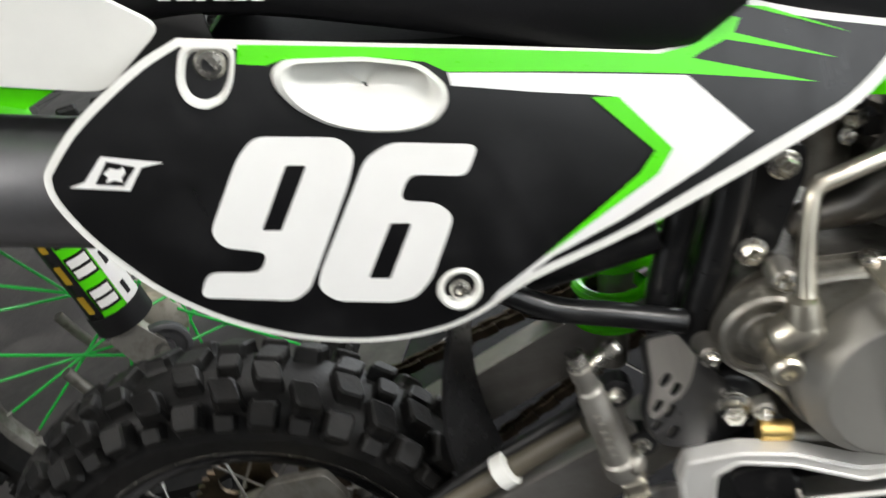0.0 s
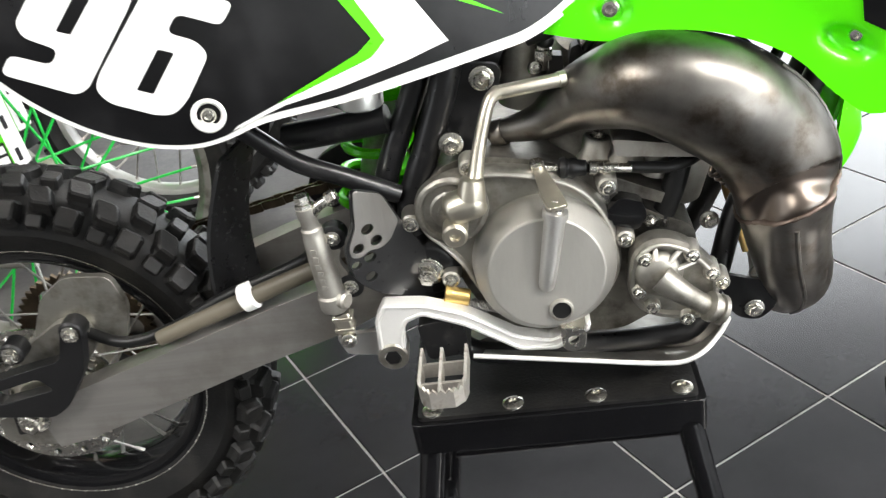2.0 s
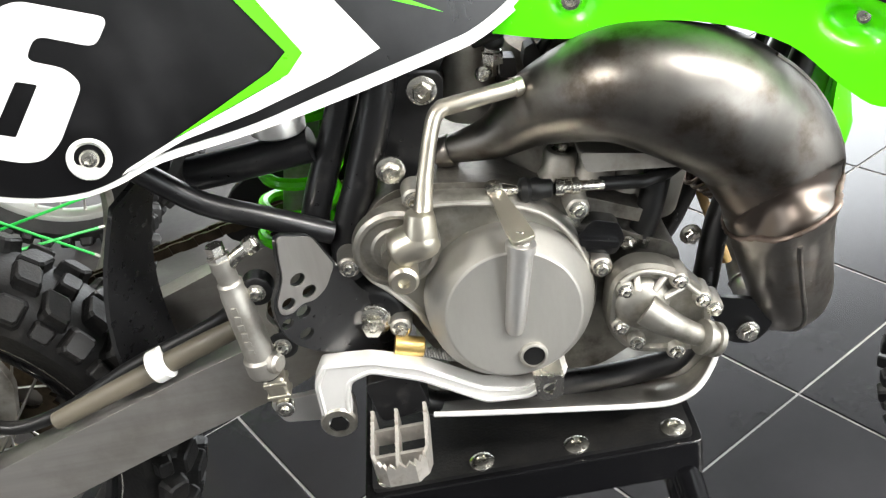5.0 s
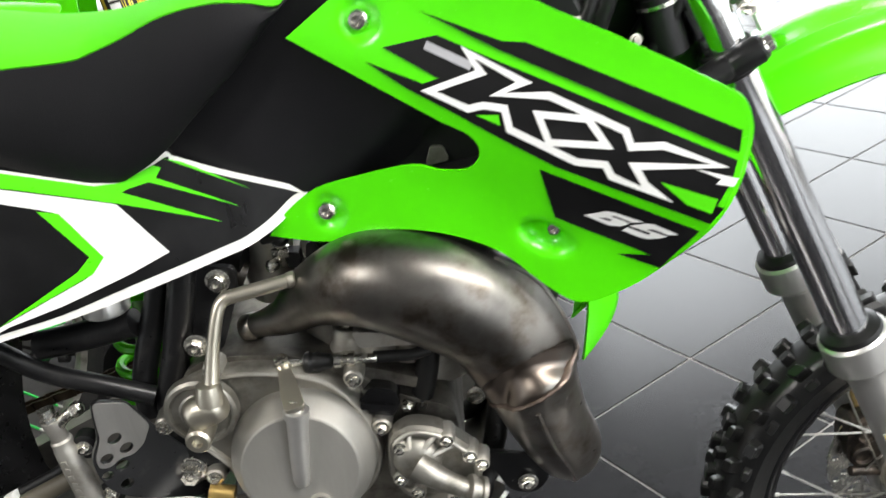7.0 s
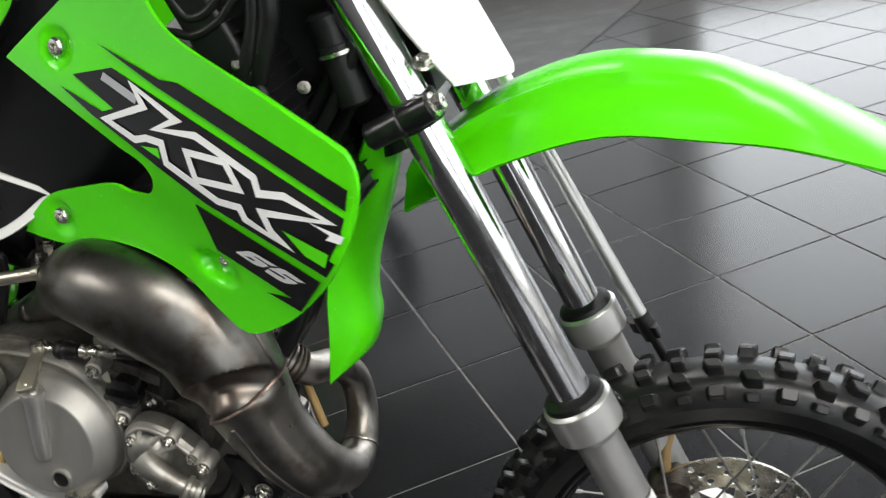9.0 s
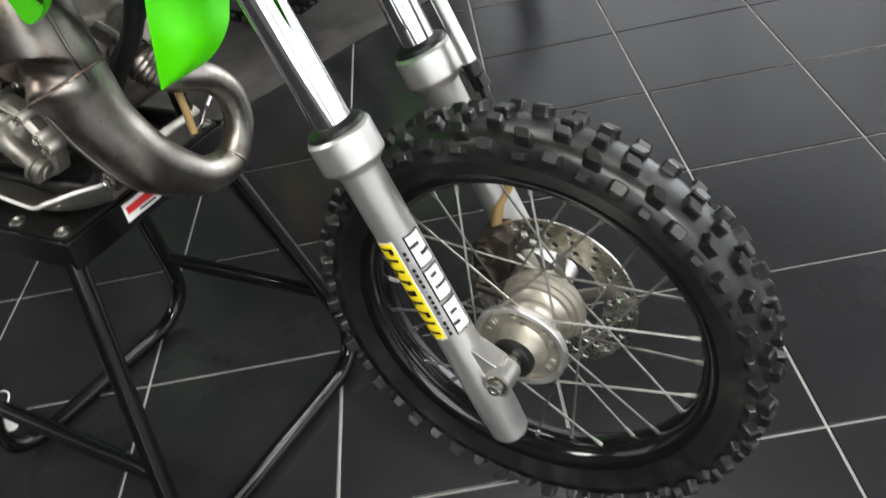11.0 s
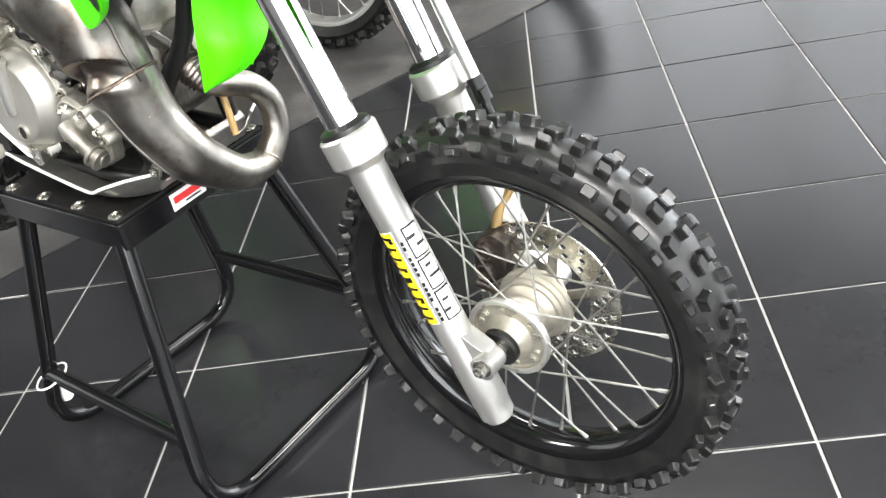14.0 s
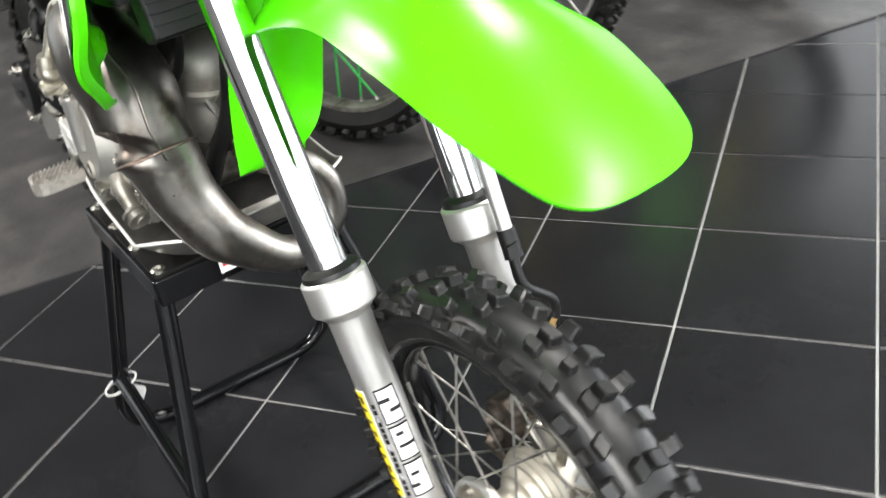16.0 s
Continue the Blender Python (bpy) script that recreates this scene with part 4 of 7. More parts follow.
# numerals 9 and 6
NINE = rounded([(0.1874, 0.9105), (0.2277, 0.8905), (0.2323, 0.879), (0.2236, 0.8655), (0.1779, 0.8129), (0.1673, 0.8097), (0.1222, 0.8368), (0.1331, 0.8499), (0.1585, 0.8361), (0.1668, 0.846), (0.1465, 0.8604), (0.1451, 0.8713), (0.1749, 0.9038)], 0.006)
panel_decal("numeral_nine", NINE, 0.0022, WHITE_DECAL, panel, "white numeral 9", [rounded([(0.1961, 0.8887), (0.2058, 0.8839), (0.1789, 0.8551), (0.1697, 0.8599)], 0.0015)])
SIX = rounded([(0.2512, 0.8762), (0.2965, 0.8539), (0.2842, 0.8393), (0.2544, 0.8545), (0.2444, 0.8424), (0.2642, 0.8316), (0.2698, 0.8198), (0.2449, 0.7878), (0.232, 0.779), (0.219, 0.7811), (0.1881, 0.7981), (0.1821, 0.8106), (0.1875, 0.8207), (0.2359, 0.8738)], 0.006)
panel_decal("numeral_six", SIX, 0.0022, WHITE_DECAL, panel, "white numeral 6", [rounded([(0.2349, 0.8318), (0.2457, 0.8264), (0.2221, 0.7985), (0.2109, 0.8043)], 0.0015)])
panel_decal("green_stripe", [(0.1985, 0.9566), (0.2722, 0.9214), (0.3585, 0.8813), (0.4088, 0.8581), (0.4267, 0.8551), (0.442, 0.8584), (0.4542, 0.8611), (0.4596, 0.8576), (0.4542, 0.8514), (0.5111, 0.8135), (0.4484, 0.8499), (0.4328, 0.8492), (0.4271, 0.848), (0.4955, 0.8056), (0.4216, 0.8411), (0.3552, 0.871), (0.2932, 0.8982), (0.2836, 0.9083), (0.2541, 0.9246), (0.2164, 0.9404), (0.2074, 0.9412), (0.1945, 0.948)], 0.0014, GREEN_DECAL, panel, "green vinyl stripe with spikes", [])
panel_decal("green_spike", [(0.4622, 0.8640), (0.5215, 0.8243), (0.4763, 0.8572)], 0.0014, GREEN_DECAL, panel)
panel_decal("white_chevron", [(0.2931, 0.8979), (0.4214, 0.8405), (0.4503, 0.7943), (0.4154, 0.7853), (0.3619, 0.7749), (0.3167, 0.7693), (0.2718, 0.7565), (0.2771, 0.7600), (0.31, 0.7712), (0.3845, 0.7914), (0.4014, 0.8045), (0.3772, 0.8467), (0.3667, 0.8523), (0.3337, 0.8686), (0.2928, 0.8906)], 0.0020, WHITE_DECAL, panel, "white vinyl chevron")
panel_decal("green_edge", [(0.3648, 0.8518), (0.3794, 0.8458), (0.4017, 0.8043), (0.3898, 0.7935), (0.3102, 0.7719), (0.3792, 0.7982), (0.3914, 0.8074)], 0.0028, GREEN_DECAL, panel, "green vinyl edge line")
logo = panel_decal("emblem", [(0.1163, 0.9347), (0.1417, 0.9179), (0.1308, 0.9205), (0.1203, 0.9117), (0.0956, 0.9267), (0.1036, 0.9262), (0.1083, 0.9295)], 0.0020, WHITE_DECAL, panel, "white slanted emblem")
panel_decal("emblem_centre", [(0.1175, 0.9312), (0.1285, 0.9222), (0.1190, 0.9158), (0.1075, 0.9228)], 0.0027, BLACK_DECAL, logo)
panel_decal("emblem_mark", [(0.1176, 0.9275), (0.121, 0.9248), (0.1236, 0.9252), (0.1232, 0.9218), (0.1205, 0.9205), (0.1196, 0.9178), (0.1168, 0.9205), (0.1122, 0.9212), (0.1148, 0.9236), (0.1132, 0.9262)], 0.0034, WHITE_DECAL, logo)


def on_shroud(a, b, h):
    """The tank shroud's face, bowed outwards along its middle ridge."""
    ridge = 0.012 * math.exp(-(((b - 0.84) + 0.55 * (a - 0.75)) / 0.05) ** 2)
    for ca, cb, ra, rb, deep in ((0.642, 0.940, 0.015, 0.015, 0.005), (0.580, 0.797, 0.015, 0.015, 0.005), (0.744, 0.7635, 0.018, 0.0125, 0.012)):
        ridge -= deep / (1 + math.exp(min(40, 8 * (math.hypot((a - ca) / ra, (b - cb + 0.35 * (a - ca) * (ra > rb)) / rb) - 0.82))))
    return Vector((a - 0.27 * h, -0.001 - 0.29 * a + 0.096 * b - ridge + 0.008 - h, b + 0.09 * h))


SHROUD = [(0.585, 0.937), (0.640, 0.966), (0.685, 0.985), (0.735, 0.985), (0.746, 0.955), (0.765, 0.934), (0.817, 0.901), (0.875, 0.862), (0.887, 0.852), (0.891, 0.838), (0.889, 0.823), (0.878, 0.797), (0.855, 0.765), (0.820, 0.734), (0.791, 0.717), (0.760, 0.709), (0.736, 0.726), (0.707, 0.755), (0.665, 0.773), (0.618, 0.779), (0.576, 0.772), (0.525, 0.781), (0.545, 0.800), (0.574, 0.817), (0.611, 0.824), (0.655, 0.829), (0.676, 0.823), (0.697, 0.823), (0.708, 0.836), (0.703, 0.850), (0.685, 0.862)]
shroud = thing_part("tank_shroud", bike, on_shroud(0.74, 0.84, 0), "lime green tank shroud with black and white graphics")


part("shroud_shell", grid_skin(eased(SHROUD, (0, 3, 21, 30)), on_shroud, 0.003), GREEN, shroud, "glossy lime green plastic", solid=0.0035, bevel=0.001)


rows = []
for p in spline(SHROUD[6:16], 5):
    a, b = float(p[0]), float(p[1])
    w = Vector((0.76 - a, 0, 0.83 - b)).normalized()
    q = on_shroud(a, b, 0)
    rows.append([q + Vector((0, d, 0)) + w * e for d, e in ((0.0005, 0.0), (0.004, 0.0), (0.008, 0.001), (0.012, 0.0025))])
part("shroud_lip", sheet(bmesh.new(), rows), GREEN, shroud, "inward lip along the front edge", solid=0.003)


def shroud_decal(name, outline, h, material, label=""):
    return part(name, grid_skin(outline, lambda a, b, k: on_shroud(a, b, h)), material, shroud, label)


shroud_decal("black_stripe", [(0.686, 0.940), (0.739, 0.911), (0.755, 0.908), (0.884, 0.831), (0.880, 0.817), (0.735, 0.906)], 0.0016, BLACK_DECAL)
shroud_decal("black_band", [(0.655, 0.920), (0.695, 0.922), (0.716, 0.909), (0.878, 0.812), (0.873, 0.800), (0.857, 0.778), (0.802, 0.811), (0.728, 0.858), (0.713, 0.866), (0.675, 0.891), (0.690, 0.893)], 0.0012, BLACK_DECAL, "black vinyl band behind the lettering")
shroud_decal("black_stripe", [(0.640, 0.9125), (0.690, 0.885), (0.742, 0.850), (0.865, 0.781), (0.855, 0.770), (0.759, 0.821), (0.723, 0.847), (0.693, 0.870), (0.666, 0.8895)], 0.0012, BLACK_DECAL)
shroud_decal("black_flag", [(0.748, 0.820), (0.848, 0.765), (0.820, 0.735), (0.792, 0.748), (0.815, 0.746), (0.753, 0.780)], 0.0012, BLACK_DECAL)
shroud_decal("green_flash", [(0.827, 0.804), (0.862, 0.788), (0.857, 0.778), (0.842, 0.786)], 0.0022, GREEN_DECAL)


def stroke(name, pts, w, h, material, parent_place, parent, closed=False):
    """A mitred line of even width drawn on a face."""
    p = [np.array(q, float) for q in pts]
    m = len(p)
    L, Rr = [], []
    for i in range(m):
        a, c = (p[i - 1] if closed or i else p[i]), (p[(i + 1) % m] if closed or i < m - 1 else p[i])
        d1, d2 = p[i] - a, c - p[i]
        d1 = d1 / (np.linalg.norm(d1) + 1e-9) if np.linalg.norm(d1) > 1e-9 else d2 / np.linalg.norm(d2)
        d2 = d2 / (np.linalg.norm(d2) + 1e-9) if np.linalg.norm(d2) > 1e-9 else d1
        t = (d1 + d2) / (np.linalg.norm(d1 + d2) + 1e-9)
        nrm = np.array((-t[1], t[0]))
        k = w / 2 / max(0.45, abs(nrm @ np.array((-d1[1], d1[0]))))
        L.append(p[i] + nrm * k)
        Rr.append(p[i] - nrm * k)
    bm = bmesh.new()
    rows = []
    for i in list(range(m)) + ([0] if closed else []):
        rows.append([parent_place(*L[i], h), parent_place(*((L[i] + Rr[i]) / 2), h), parent_place(*Rr[i], h)])
    # split long runs so that the line follows the face
    dense = []
    for a, b in zip(rows, rows[1:]):
        dense += [[a[j].lerp(b[j], k / 3) for j in range(3)] for k in range(3)]
    dense.append(rows[-1])
    sheet(bm, dense)
    return part(name, bm, material, parent, solid=-0.0005)


# model letters K and X, and the size mark, drawn as outlined shapes
stroke("letter_outline", [(0.714, 0.908), (0.749, 0.882), (0.729, 0.877), (0.764, 0.871), (0.810, 0.841), (0.812, 0.830), (0.833, 0.828), (0.867, 0.810), (0.812, 0.817), (0.817, 0.803), (0.829, 0.792), (0.796, 0.811), (0.793, 0.820), (0.774, 0.824), (0.733, 0.852), (0.732, 0.867), (0.718, 0.871), (0.707, 0.870), (0.682, 0.886), (0.721, 0.893)], 0.0052, 0.0026, WHITE_DECAL, on_shroud, shroud, True)
stroke("letter_outline", [(0.754, 0.860), (0.787, 0.852), (0.796, 0.833), (0.758, 0.840)], 0.0048, 0.0028, WHITE_DECAL, on_shroud, shroud, True)
stroke("letter_tail", [(0.686, 0.917), (0.715, 0.898)], 0.006, 0.0026, GREY_DECAL, on_shroud, shroud)
shroud_decal("letter_tail", [(0.850, 0.8105), (0.877, 0.8005), (0.8735, 0.7955), (0.862, 0.7985), (0.866, 0.8015)], 0.0026, WHITE_DECAL)
shroud_decal("digit_six", [(0.7735, 0.7815), (0.789, 0.7843), (0.7945, 0.7829), (0.813, 0.7739), (0.8053, 0.774), (0.7948, 0.7798), (0.7915, 0.78), (0.8013, 0.7748), (0.8035, 0.7728), (0.797, 0.7711), (0.7898, 0.7721)], 0.0024, WHITE_DECAL, "white numeral 6")
shroud_decal("digit_gap", [(0.7835, 0.7793), (0.788, 0.779), (0.7926, 0.7768), (0.79, 0.7761)], 0.003, BLACK_DECAL)
shroud_decal("digit_five", [(0.8028, 0.7715), (0.8144, 0.7729), (0.8195, 0.772), (0.8349, 0.7628), (0.8277, 0.7629), (0.8181, 0.7681), (0.8141, 0.768), (0.8275, 0.7616), (0.8225, 0.7602), (0.8144, 0.7599), (0.809, 0.7616), (0.7977, 0.7678), (0.8018, 0.7702), (0.815, 0.7634), (0.8172, 0.7646), (0.8062, 0.7699)], 0.0024, WHITE_DECAL, "white numeral 5")
shroud_decal("green_flash", [(0.711, 0.865), (0.727, 0.863), (0.727, 0.855)], 0.0022, GREEN_DECAL)
SNN = (on_shroud(0.7, 0.85, 1) - on_shroud(0.7, 0.85, 0)).normalized()
for a, b, r_ in ((0.642, 0.940, 0.0078), (0.580, 0.797, 0.0076), (0.7515, 0.7665, 0.0052)):
    cap_bolt("shroud_bolt", on_shroud(a, b, 0.0) + SNN * 0.0005, SNN, r_, shroud)

# inner air guides by the radiators
# near edge and lower, outer edge of a guide, from its tip upwards, as (x, y, z)
GUIDE_NEAR = [(0.761, -0.040, 0.588), (0.772, -0.039, 0.635), (0.780, -0.034, 0.682), (0.796, -0.029, 0.729), (0.822, -0.027, 0.776), (0.850, -0.030, 0.823)]
GUIDE_FAR = [(0.764, -0.036, 0.590), (0.794, 0.004, 0.603), (0.799, 0.036, 0.622), (0.794, 0.056, 0.644), (0.803, 0.061, 0.680), (0.830, 0.060, 0.740), (0.862, 0.054, 0.823)]
for sgn in (1, -1):
    near, far = spline(GUIDE_NEAR, 6), spline(GUIDE_FAR, 5)
    rows = []
    for i in range(31):
        a, b = Vector(near[i]), Vector(far[i])
        if sgn < 0:
            b = a.lerp(b, 0.45)
        rows.append([Vector((p.x, sgn * p.y, p.z)) for p in (a.lerp(b, k / 10) + Vector((0.016, -0.006, 0)) * math.sin(math.pi * k / 10) * min(1.0, i / 8) for k in range(11))])
    part("air_guide", sheet(bmesh.new(), rows), GREEN, bike, "lime green radiator air guide", solid=0.003)
# radiator
for sgn in (-1, 1):
    rad = thing_part("radiator", bike, (0.80, 0.08 * sgn, 0.88), "black finned radiator")
    tilt = Matrix.Rotation(radians(-18), 4, "Y")
    part("core", box(bmesh.new(), (0.790, 0.062 * sgn, 0.890), (0.034, 0.085, 0.25), tilt), BLACK_PLASTIC, rad, bevel=0.004)
    for k in range(24):
        z = 0.780 + 0.0095 * k
        part("fin", box(bmesh.new(), (0.8095 - (z - 0.890) * 0.325, 0.062 * sgn, z), (0.006, 0.078, 0.0015), tilt), BLACK_PLASTIC, rad)
    part("end_tank", box(bmesh.new(), (0.748, 0.062 * sgn, 1.020), (0.044, 0.088, 0.03), tilt), FRAME, rad, bevel=0.006)
# steering head and the cables in front of it
head = thing_part("steering_head", bike, F(leg(0.92) - 0.055, 0, 0.92), "black steering head with control cables")
part("head_tube", sweep(bmesh.new(), [F(leg(0.80) - 0.05, 0, 0.80), F(leg(0.87) - 0.05, 0, 0.87), F(leg(0.872) - 0.05, 0, 0.872), F(leg(1.02) - 0.05, 0, 1.02)], [0.026, 0.026, 0.03, 0.03], 24), FRAME, head)
part("gusset", slab(bmesh.new(), rounded([(0.80, 0.86), (0.93, 0.845), (0.90, 0.98), (0.78, 1.03)], 0.02), 0.07, lambda a, b, h: Vector((a - 0.01, -0.035 + h, b))), BLACK_PLASTIC, head, bevel=0.008)
for k, (dy, dx) in enumerate(((-0.055, 0.0), (-0.068, 0.016), (-0.05, 0.03), (0.04, 0.01))):
    part("cable", tube([(0.80 + dx, dy, 0.83), (0.855 + dx, dy - 0.006, 0.90), (0.872 + dx * 0.6, dy, 0.965), (0.845 + dx, dy + 0.01, 1.04)], 0.0058 - 0.0006 * k, 12), HOSE, head)

for pts, r_ in (([(0.830, -0.096, 0.985), (0.827, -0.100, 0.947), (0.822, -0.100, 0.932), (0.814, -0.100, 0.915), (0.804, -0.098, 0.895)], 0.0078), ([(0.818, -0.094, 0.985), (0.815, -0.098, 0.950), (0.809, -0.100, 0.930), (0.800, -0.102, 0.911), (0.786, -0.102, 0.895)], 0.0062), ([(0.745, -0.100, 0.985), (0.755, -0.102, 0.962), (0.764, -0.103, 0.948), (0.782, -0.103, 0.951), (0.800, -0.100, 0.968)], 0.0036), ([(0.735, -0.100, 0.942), (0.750, -0.103, 0.939), (0.766, -0.104, 0.935), (0.788, -0.103, 0.943), (0.806, -0.100, 0.960)], 0.0034)):
    part("cable", tube(pts, r_, 12), HOSE, head)
part("ignition_coil", lathe(bmesh.new(), (0.863, -0.066, 0.860), (-0.15, 0.0, 1), [(0, 0.012), (0.003, 0.0150), (0.040, 0.0150), (0.041, 0.0162), (0.048, 0.0162), (0.049, 0.0150), (0.070, 0.0150), (0.073, 0.012), (0.073, 0)], 24), BLACK_PLASTIC, head, "black cylindrical canister")
part("coil_band", lathe(bmesh.new(), (0.8575, -0.066, 0.9005), (-0.15, 0.0, 1), [(0, 0.0164), (0, 0.0172), (0.003, 0.0172), (0.003, 0.0164)], 24), ZINC, head)
for at_ in ((0.793, -0.104, 0.9095), (0.834, -0.092, 0.884)):
    hex_bolt("hose_clamp_screw", at_, (0.3, -1, 0.3), 0.0034, head, CAST_DULL)

# ---- seat and tank ----
seat = thing_part("seat", bike, (0.35, 0, 0.95), "black vinyl seat with lime green top")
# rows of x: lower edge, colour line, crown, half width
SEAT = [(-0.02, 0.99, 1.030, 1.050, 0.085), (0.08, 0.985, 1.025, 1.043, 0.092), (0.18, 0.965, 1.008, 1.026, 0.094), (0.28, 0.920, 0.983, 1.001, 0.095), (0.3576, 0.8800, 0.9615, 0.9785, 0.094), (0.391, 0.8655, 0.9565, 0.9715, 0.093), (0.426, 0.8565, 0.9535, 0.968, 0.092), (0.440, 0.8590, 0.9552, 0.9682, 0.0915), (0.4685, 0.8715, 0.9615, 0.9705, 0.090), (0.500, 0.8935, 0.9700, 0.9755, 0.088), (0.5345, 0.9170, 0.9713, 0.9815, 0.0865), (0.562, 0.9385, 0.9660, 0.989, 0.085), (0.586, 0.9575, 0.9590, 0.998, 0.083), (0.602, 0.9725, 0.9728, 1.006, 0.080), (0.614, 0.990, 0.9902, 1.014, 0.077), (0.622, 1.006, 1.0062, 1.022, 0.074)]
side_rows, top_rows = [], []
for x, zb, zm, zc, w in [tuple(float(c) for c in q_) for q_ in spline(SEAT, 5)]:
    zm = max(zm, zb + 0.0004)
    hgt = zm - zb
    near = [(-w + 0.014, zb - 0.001), (-w + 0.006, zb - 0.0005), (-w + 0.001, zb + 0.04 * hgt + 0.002), (-w - 0.003 * min(1, hgt / 0.05), zb + 0.35 * hgt), (-w, zb + 0.7 * hgt), (-w + 0.005, zm)]
    over = [(-w + 0.005, zm), (-w + 0.010, zm + 0.22 * (zc - zm)), (-w * 0.72, zm + 0.58 * (zc - zm)), (-w * 0.45, zm + 0.85 * (zc - zm)), (-w * 0.2, zc - 0.0006), (0, zc)]
    ring = near + [(-y, z) for y, z in reversed(near)]
    side_rows.append([Vector((x, y, z)) for y, z in ring])
    top_rows.append([Vector((x, y * 1.004, z + 0.0012)) for y, z in over + [(-y, z) for y, z in reversed(over[:-1])]])
part("seat_side", sheet(bmesh.new(), side_rows, close=True), VINYL, seat, "black vinyl seat side")
part("seat_top", sheet(bmesh.new(), top_rows), GREEN_VINYL, seat, "lime green vinyl seat top", solid=0.002)
# white print along the seat's lower flank, cut off by the view
for k, (w_, h_) in enumerate(((0.006, 0.012), (0.008, 0.010), (0.005, 0.012), (0.008, 0.012), (0.007, 0.009), (0.006, 0.012))):
    x_ = 0.1585 + 0.0095 * k
    z_ = 0.9848 - 0.36 * (x_ - 0.1569)
    part("seat_print", slab(bmesh.new(), [(x_, z_), (x_ + w_, z_ - 0.36 * w_), (x_ + w_ + 0.002, z_ - 0.36 * w_ + h_), (x_ + 0.002, z_ + h_)], 0.0008, lambda a, b, h: Vector((a, -0.0985 - h, b))), WHITE_DECAL, seat, "white printed bar")
part("tank_underside", slab(bmesh.new(), rounded([(0.555, 0.80), (0.60, 0.788), (0.70, 0.785), (0.775, 0.76), (0.79, 0.80), (0.70, 0.85), (0.56, 0.85)], 0.015), 0.10, lambda a, b, h: Vector((a, -0.05 + h, b))), BLACK_PLASTIC, bike, "dark underside of the fuel tank", bevel=0.01)
# dark tank cover between seat and shroud
def on_tank(a, b, h):
    """The tank's flat flank, which turns inwards ahead of a crease."""
    past = max(0.0, (a - 0.5863) * 0.580 - (b - 0.8088) * 0.815)
    return Vector((a, -0.060 - 0.08 * (a - 0.5) + 0.75 * past + h, b))


bm = grid_skin(fine([(0.455, 0.872), (0.476, 0.853), (0.545, 0.815), (0.60, 0.80), (0.640, 0.80), (0.655, 0.818), (0.668, 0.839), (0.69, 0.842), (0.72, 0.87), (0.66, 0.95), (0.65, 1.01), (0.612, 1.01), (0.600, 0.990), (0.574, 0.958), (0.522, 0.920), (0.480, 0.890)]), on_tank, 0.008)
part("tank_bracket", slab(bmesh.new(), rounded([(0.661, 0.808), (0.668, 0.823), (0.678, 0.821), (0.681, 0.809)], 0.003), 0.006, side(-0.049)), CAST_DULL, bike, "grey metal tank bracket", bevel=0.001)
part("tank_cover", bm, VINYL, bike, "matt black tank side", solid=0.006)

part("shroud_liner", slab(bmesh.new(), rounded([(0.572, -0.076), (0.65, -0.099), (0.745, -0.122), (0.785, -0.115), (0.785, 0.09), (0.572, 0.09)], 0.01), 0.006, lambda a, b, h: Vector((a, b, 0.800 + h))), BLACK_PLASTIC, bike, "dark plate under the tank", bevel=0.001)
# added plate: keeps north window light off the top of the exhaust pipe
part("far_light_block", slab(bmesh.new(), rounded([(0.565, 0.722), (0.70, 0.712), (0.79, 0.735), (0.80, 0.83), (0.565, 0.83)], 0.02), 0.004, lambda a, b, h: Vector((a, 0.088 + h, b))), BLACK_PLASTIC, bike, "added dark plate at the shroud's far side that blocks light", bevel=0.001)
# rear mudguard, tail panel and silencer
rows = []
for i in range(11):
    q = i / 10
    x = 0.175 - 0.5 * q
    z = 0.99 + 0.06 * q
    rows.append([Vector((x, s * (0.10 - 0.02 * q), z - 0.045 * abs(s) ** 3 + (0.02 if abs(s) < 0.9 else 0))) for s in (k / 6 - 1 for k in range(13))])
part("rear_fender", sheet(bmesh.new(), rows), BLACK_PLASTIC, bike, "black inner rear mudguard", solid=0.003)
bm = slab(bmesh.new(), fine(rounded([(0.165, 0.977), (0.120, 0.955), (0.06, 0.981), (-0.10, 1.04), (-0.10, 1.08), (0.09, 1.03), (0.14, 1.005)], 0.01)), 0.004, side(-0.126))
part("tail_panel", bm, WHITE, bike, "white plastic tail side panel", bevel=0.0015)
bm = slab(bmesh.new(), fine([(0.10, 0.966), (0.072, 0.960), (0.03, 0.985), (0.055, 0.99)]), 0.004, side(-0.121))
part("tail_edge", bm, GREEN, bike, "green plastic edge")
silencer = thing_part("silencer", bike, (0, -0.12, 0.92), "grey aluminium silencer body")
part("can", sweep(bmesh.new(), [(0.20, -0.085, 0.85), (0.16, -0.10, 0.865), (0.15, -0.101, 0.868), (-0.16, -0.115, 1.00), (-0.17, -0.115, 1.005)], [0.026, 0.036, 0.039, 0.039, 0.034], 28), surface("satin_grey_silencer", (0.33, 0.33, 0.34), 0.42, 1.0, vary=0.08, bump=0.05), silencer)
part("connector", tube([(0.20, -0.085, 0.85), (0.30, -0.06, 0.81), (0.40, -0.03, 0.78), (0.48, -0.02, 0.73)], 0.016, 16), PIPE, silencer)

